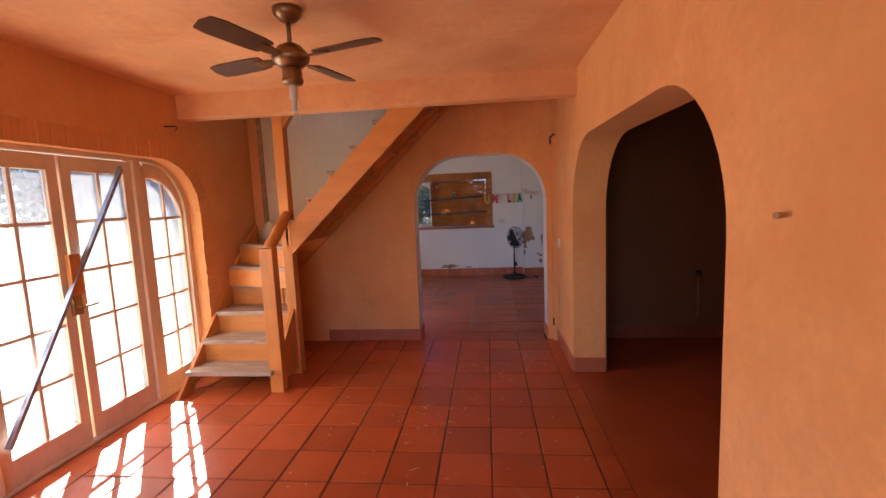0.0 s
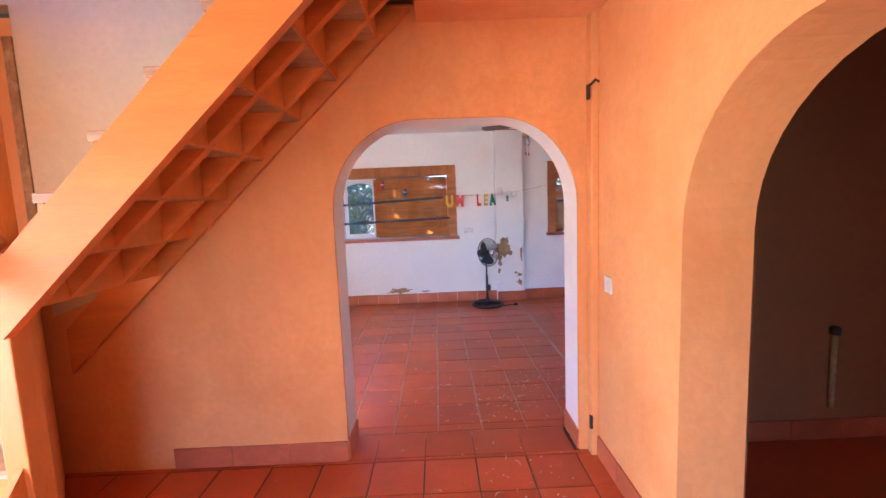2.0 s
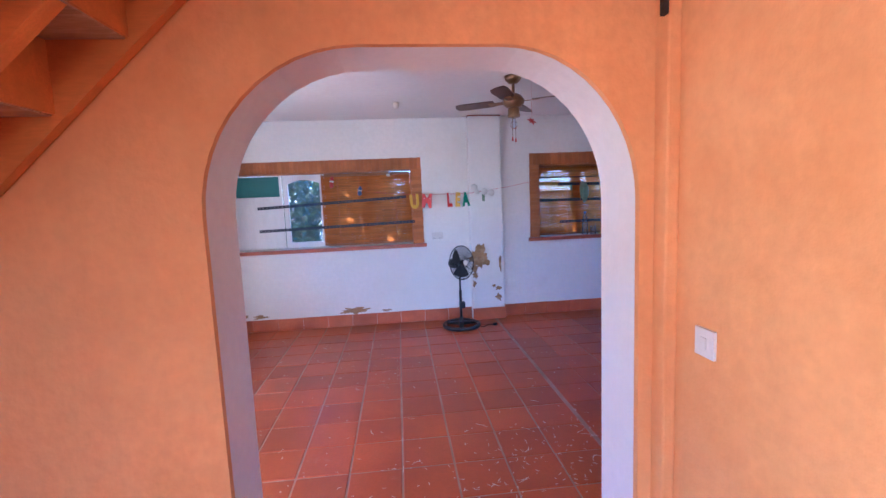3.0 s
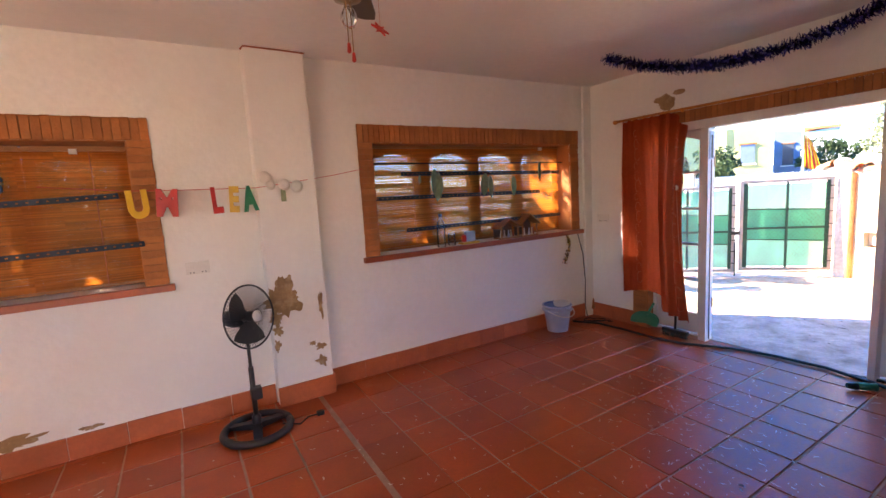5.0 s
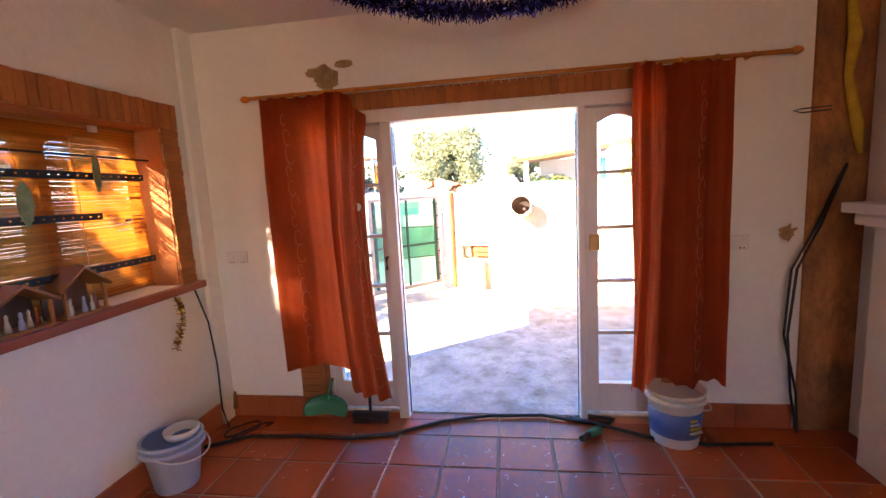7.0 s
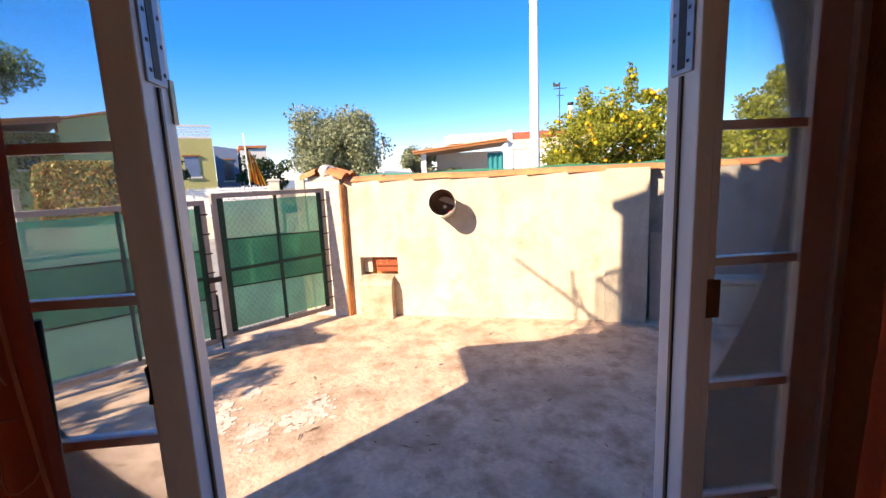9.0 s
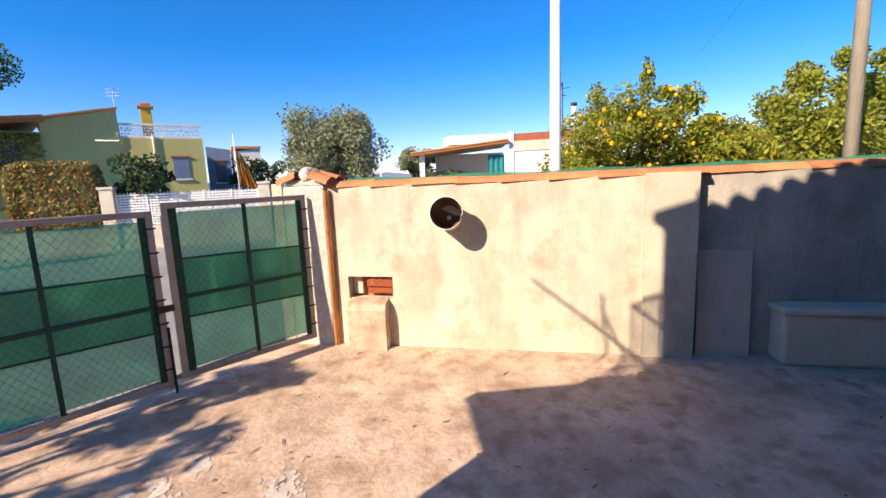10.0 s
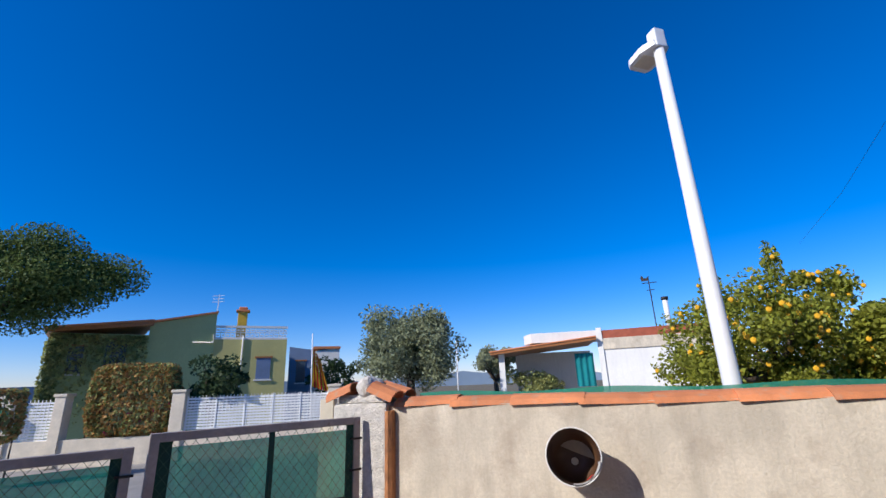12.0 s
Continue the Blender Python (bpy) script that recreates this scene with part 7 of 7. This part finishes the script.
part("drain_pipe", tube(B(), [m3 @ Vector((1.25, -0.05, 1.0)), m3 @ Vector((1.25, -0.05, 4.2))], 0.035, 7), WHITEHOUSE, gh)
part("waste_pipe", tube(B(), [m2 @ Vector((l2 - 0.9, -0.05, 3.9)), m2 @ Vector((l2 - 0.05, -0.05, 3.9)), m2 @ Vector((l2 - 0.05, -0.05, 4.3))], 0.035, 7), WHITEHOUSE, gh)
an = thing("roof_aerial", "thin television aerial on the green house", "aerial")
part("mast", tube(B(), [m2 @ Vector((l2, 0.3, 5.2)), m2 @ Vector((l2, 0.3, 6.3))], 0.02, 5), LAMPWHITE, an)
for k, z in enumerate((5.9, 6.05, 6.2)):
    part("rod", tube(B(), [m2 @ Vector((l2 - 0.25, 0.3, z)), m2 @ Vector((l2 + 0.25, 0.25, z + 0.05))], 0.012, 4), LAMPWHITE, an)

fh = thing("far_house", "small blue-grey and white houses far down the street", "house")
m4, l4 = frame_between((32.9, 18.8, 0), (34.0, 15.9, 0))
part("wall", prism(B(), [(0, -0.5), (1.35, -0.5), (1.35, 4.0), (0, 4.2)], "y", 0, 5, m4), SHUTTER, fh)
part("white_wall", prism(B(), [(1.5, -0.5), (l4, -0.5), (l4, 4.1), (1.5, 3.9)], "y", 0, 5, m4), WHITEHOUSE, fh)
part("roof", box(B(), 1.45, -0.1, 4.05, l4 + 0.05, 5, 4.2, m4), ROOFTILE, fh)
window_on(fh, m4, 0.45, 2.0, 1.0, 3.3, DARKGLASS)

wh = thing("white_house", "low white house with a wooden porch roof and brick parapet", "house")
m5, l5 = frame_between((26.31, 1.3, 0), (24.6, -3.2, 0))
part("wall", box(B(), 0, 0, -0.5, l5, 5.0, 2.85, m5), WHITEHOUSE, wh)
part("cornice", box(B(), -0.05, -0.06, 2.85, l5, 0.2, 3.35, m5, 0.02), YARDWALL, wh)
part("parapet", box(B(), 0, -0.02, 3.35, l5, 0.18, 3.72, m5), SILLRED, wh, "flaking red brick parapet")
part("corner_pier", box(B(), -0.12, -0.08, -0.4, 0.12, 0.2, 3.85, m5), WHITEHOUSE, wh)
part("roof_slope", prism(B(), [(27.6, 1.0), (26.3, 1.3), (26.7, 4.4), (28.0, 4.6)], "z", 3.30, 3.75), WHITEHOUSE, wh)
m6, l6 = frame_between((27.1, 6.35, 0), (26.35, 1.5, 0))
part("porch_roof", prism(B(), [(0, 2.82), (l6, 3.28), (l6, 3.42), (0, 2.94)], "y", -0.4, 3.6, m6), BROWNWOOD, wh, "brown boarded porch roof")
part("porch_edge", prism(B(), [(-0.05, 2.94), (l6, 3.42), (l6, 3.47), (-0.05, 2.99)], "y", -0.45, 3.6, m6), ROOFTILE, wh)
part("porch_post", box(B(), 0.35, 0.0, -0.4, 0.62, 0.25, 2.9, m6), WHITEHOUSE, wh)
part("porch_back", box(B(), 1.0, 3.0, -0.4, l6, 3.2, 3.0, m6), WHITEHOUSE, wh)
part("awning", sheet(B(), lambda u, v: m6 @ Vector((l6 - 1.0 + 0.85 * u, 0.3 + 0.05 * math.sin(u * 20), 2.75 - 1.5 * v)), 18, 4), TEAL, wh, "teal awning curtain")
part("flue", tube(B(), [m5 @ Vector((3.05, 1.0, 3.4)), m5 @ Vector((3.05, 1.0, 5.0))], 0.12, 10), LAMPWHITE, wh)
part("flue_cap", tube(B(), [m5 @ Vector((3.05, 1.0, 5.0)), m5 @ Vector((3.05, 1.0, 5.14))], 0.16, 10), IRON, wh)
vane = thing("weather_vane", "thin iron weather vane on the white house", "weather vane")
part("mast", tube(B(), [m5 @ Vector((2.5, 0.8, 3.3)), m5 @ Vector((2.5, 0.8, 6.15))], 0.025, 5), IRON, vane)
part("arrow", tube(B(), [m5 @ Vector((2.2, 0.8, 5.85)), m5 @ Vector((2.85, 0.8, 5.85))], 0.02, 5), IRON, vane)
part("arrow", tube(B(), [m5 @ Vector((2.35, 0.8, 5.5)), m5 @ Vector((2.7, 0.8, 5.5))], 0.02, 5), IRON, vane)
part("cock", prism(B(), [(2.2, 5.95), (2.5, 5.95), (2.55, 6.2), (2.42, 6.08), (2.3, 6.1), (2.22, 6.25), (2.16, 6.1)], "y", 0.79, 0.81, m5), IRON, vane)
wp = thing("wooden_pole", "weathered wooden utility pole beyond the yard wall", "pole")
part("shaft", tube(B(), [(10.13, 0.33, -0.2), (10.16, 0.36, 7.0)], [0.10, 0.085], 10), POLEWOOD, wp)
wirep = thing("overhead_wire", "thin black overhead wire from the wooden pole", "wire")
part("wire", tube(B(), [(10.16, 0.36, 6.6), (13.0, -1.0, 6.3), (17.0, -3.2, 6.3), (24, -7, 6.8)], 0.005, 4), IRON, wirep)
farpost = thing("far_lamp_post", "far slim white lamp post", "street lamp")
part("pole", tube(B(), [(33.0, 8.2, -0.2), (33.0, 8.2, 4.2)], 0.05, 7), LAMPWHITE, farpost)
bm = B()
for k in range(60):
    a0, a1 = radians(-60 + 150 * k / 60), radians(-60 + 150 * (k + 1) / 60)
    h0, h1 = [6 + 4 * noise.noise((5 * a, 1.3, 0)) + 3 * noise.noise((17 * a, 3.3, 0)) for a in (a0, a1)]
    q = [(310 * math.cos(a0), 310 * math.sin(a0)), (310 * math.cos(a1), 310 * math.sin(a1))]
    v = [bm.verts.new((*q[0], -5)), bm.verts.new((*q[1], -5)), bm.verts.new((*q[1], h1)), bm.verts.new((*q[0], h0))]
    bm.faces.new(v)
setting("backdrop", bm, HILL, "hills on the horizon, haze put into their blue", "hills")


# ---- floor and skirting tiles ----
def lay_floor(name, label, rects, x0, y0, x1, y1, tx, ty, joint, pitch=TP):
    base = setting(name, box(B(), x0, y0, -0.12, x1, y1, -0.005), joint, label, "floor")
    g = random.Random(name)
    kinds = []
    for k in range(5):
        b = 0.004
        bm = B()
        h = pitch / 2 - 0.0035 - 0.0008 * k
        box(bm, -h, -h, -0.006, h, h, 0.0)
        bmesh.ops.bevel(bm, geom=[e for e in bm.edges if all(v.co.z > -0.001 for v in e.verts)], offset=b, segments=1, affect="EDGES")
        kinds.append(mesh(bm, TERRA))
    i0, j0 = math.floor((x0 - tx) / pitch) - 1, math.floor((y0 - ty) / pitch) - 1
    for i in range(i0, i0 + int((x1 - x0) / pitch) + 3):
        for j in range(j0, j0 + int((y1 - y0) / pitch) + 3):
            cx, cy = tx + (i + 0.5) * pitch, ty + (j + 0.5) * pitch
            for a, b, c, d in rects:
                u0, u1, v0, v1 = max(a, cx - pitch / 2), min(c, cx + pitch / 2), max(b, cy - pitch / 2), min(d, cy + pitch / 2)
                if u1 - u0 < 0.03 or v1 - v0 < 0.03:
                    continue
                if u1 - u0 > pitch - 1e-4 and v1 - v0 > pitch - 1e-4:
                    o = new("tile", g.choice(kinds))
                else:
                    o = new("tile", mesh(box(B(), u0 - cx + 0.003, v0 - cy + 0.003, -0.006, u1 - cx - 0.003, v1 - cy - 0.003, 0.0), TERRA))
                o.parent = base
                o.matrix_basis = pose(cx, cy, g.uniform(-0.0012, 0.0012), g.uniform(-0.25, 0.25), g.uniform(-0.25, 0.25), 0)
    return base


lay_floor("floor_hall", "worn terracotta floor tiles with pale joints and paint specks", [(HX0 - 0.1, HY0 + 1.9, HX1, HY1), (DW0, HY1, DW1, 5.17)], HX0 - 0.3, HY0, HX1 + 0.0, 5.172, TX, TY, DARKGROUT)
lay_floor("floor_room", "worn terracotta floor tiles with pale joints and lime stains", [(RX0, 5.172, 0.87, RY1), (0.87, RY0 + 0.02, RX1, RY1), (RX1, D0 + 0.02, RX1 + 0.1, D1 - 0.02)], RX0, RY0 + 0.02, RX1 + 0.2, RY1, 3.955, 7.128, GROUT, 0.311)
setting("floor_side_room", box(B(), HX1, HY0, -0.12, 4.04, HY1, -0.003), TERRA, "dark terracotta floor of the unlit room", "floor")

bm = B()
g = random.Random(5)
spots = [(-0.2 + 0.35 * k, 5.5 + 0.19 * k, 0.22) for k in range(10)] + [(2.9, 7.0, 0.35), (3.2, 7.5, 0.3), (3.5, 6.7, 0.25), (-1.6, 8.0, 0.5), (-0.6, 7.2, 0.5), (1.2, 7.9, 0.4), (2.4, 6.4, 0.3), (-0.6, 3.2, 0.3), (0.1, 4.2, 0.25)]
for i in range(1500):
    if i % 3:
        cx, cy, r = spots[g.randrange(len(spots))]
        x, y = g.gauss(cx, r), g.gauss(cy, r)
    else:
        x, y = (g.uniform(RX0, 4.0), g.uniform(5.3, RY1)) if i % 4 else (g.uniform(-1.6, 0.45), g.uniform(1.5, 5.0))
    if not (RX0 + 0.1 < x < 4.05 and 1 < y < RY1 - 0.1) or (y < 5.25 and (x > 0.40 or x < -0.85 and y > 4.7)) or (y < 4.95 and x < -1.8):
        continue
    # short bent scuffs of paint
    a, l, w, bend = g.uniform(0, 6.28), g.uniform(0.004, 0.018) * (2.4 if i % 11 == 0 else 1), g.uniform(0.0015, 0.004), g.uniform(-1.2, 1.2)
    up, lo = [], []
    for q in range(4):
        t = q / 3 - 0.5
        ang = a + bend * t
        px, py = x + l * 2 * t * math.cos(ang), y + l * 2 * t * math.sin(ang)
        k = w * (1 - 1.3 * abs(t)) * g.uniform(0.6, 1.4)
        up.append(bm.verts.new((px - math.sin(ang) * k, py + math.cos(ang) * k, 0.0035)))
        lo.append(bm.verts.new((px + math.sin(ang) * k, py - math.cos(ang) * k, 0.0035)))
    bm.faces.new(lo + up[::-1])
solid("paint_specks", bm, SPECK, "small white paint and lime specks on the floor tiles", "stain", kind="stuff")


def skirting(name, runs, h, label, mat=SKIRT):
    """Skirting of separate tiles along runs of (x0, y0, x1, y1, nx, ny)."""
    base = tagged(new(name), label, "baseboard", kind="structure")
    for x0, y0, x1, y1, nx, ny in runs:
        p, q = Vector((x0, y0, 0)), Vector((x1, y1, 0))
        d, L = (q - p).normalized(), (q - p).length
        m = Matrix((d, Vector((nx, ny, 0)), Vector((0, 0, 1)))).transposed().to_4x4()
        n = max(1, round(L / TP))
        me = mesh(box(B(), 0.0015, -0.004, 0.0, L / n - 0.0015, 0.012, h, bevel=0.003), mat)
        for i in range(n):
            o = new("skirting_tile", me)
            o.parent = base
            mm = m.copy()
            mm.translation = p + d * L * i / n + Vector((0, 0, rnd.uniform(0, 0.003)))
            o.matrix_basis = mm
    return base


skirting("baseboard_hall", [(-2.04, HY1, DW0, HY1, 0, -1), (HX1, 3.945, HX1, HY1 - 0.07, -1, 0), (HX1, HY0, HX1, 1.49, -1, 0), (HX1 + 0.28, 3.94, HX1, 3.94, 0, -1), (DW0, HY1 + 0.01, DW0, 5.165, 1, 0), (DW1, HY1 + 0.01, DW1, 5.165, -1, 0)], 0.13, "terracotta skirting tiles along the peach walls")
# the darker sill red puts the room's shade into this skirting
skirting("baseboard_side_room", [(0.89, HY1, 4.04, HY1, 0, -1)], 0.13, "skirting tiles darkened to red-brown for the unlit room", SILLRED)
skirting("baseboard_room", [(RX0, RY1, 0.555, RY1, 0, -1), (0.555, RY1 - 0.115, 0.98, RY1 - 0.115, 0, -1), (0.98, RY1 - 0.115, 0.98, RY1, 1, 0), (0.98, RY1, 4.02, RY1, 0, -1), (RX1, D1 + 0.14, RX1, RY1 - 0.02, -1, 0), (RX0, 5.19, RX0, RY1, 1, 0), (RX1, 5.4, RX1, D0 - 0.1, -1, 0)], 0.15, "terracotta skirting tiles along the white walls")
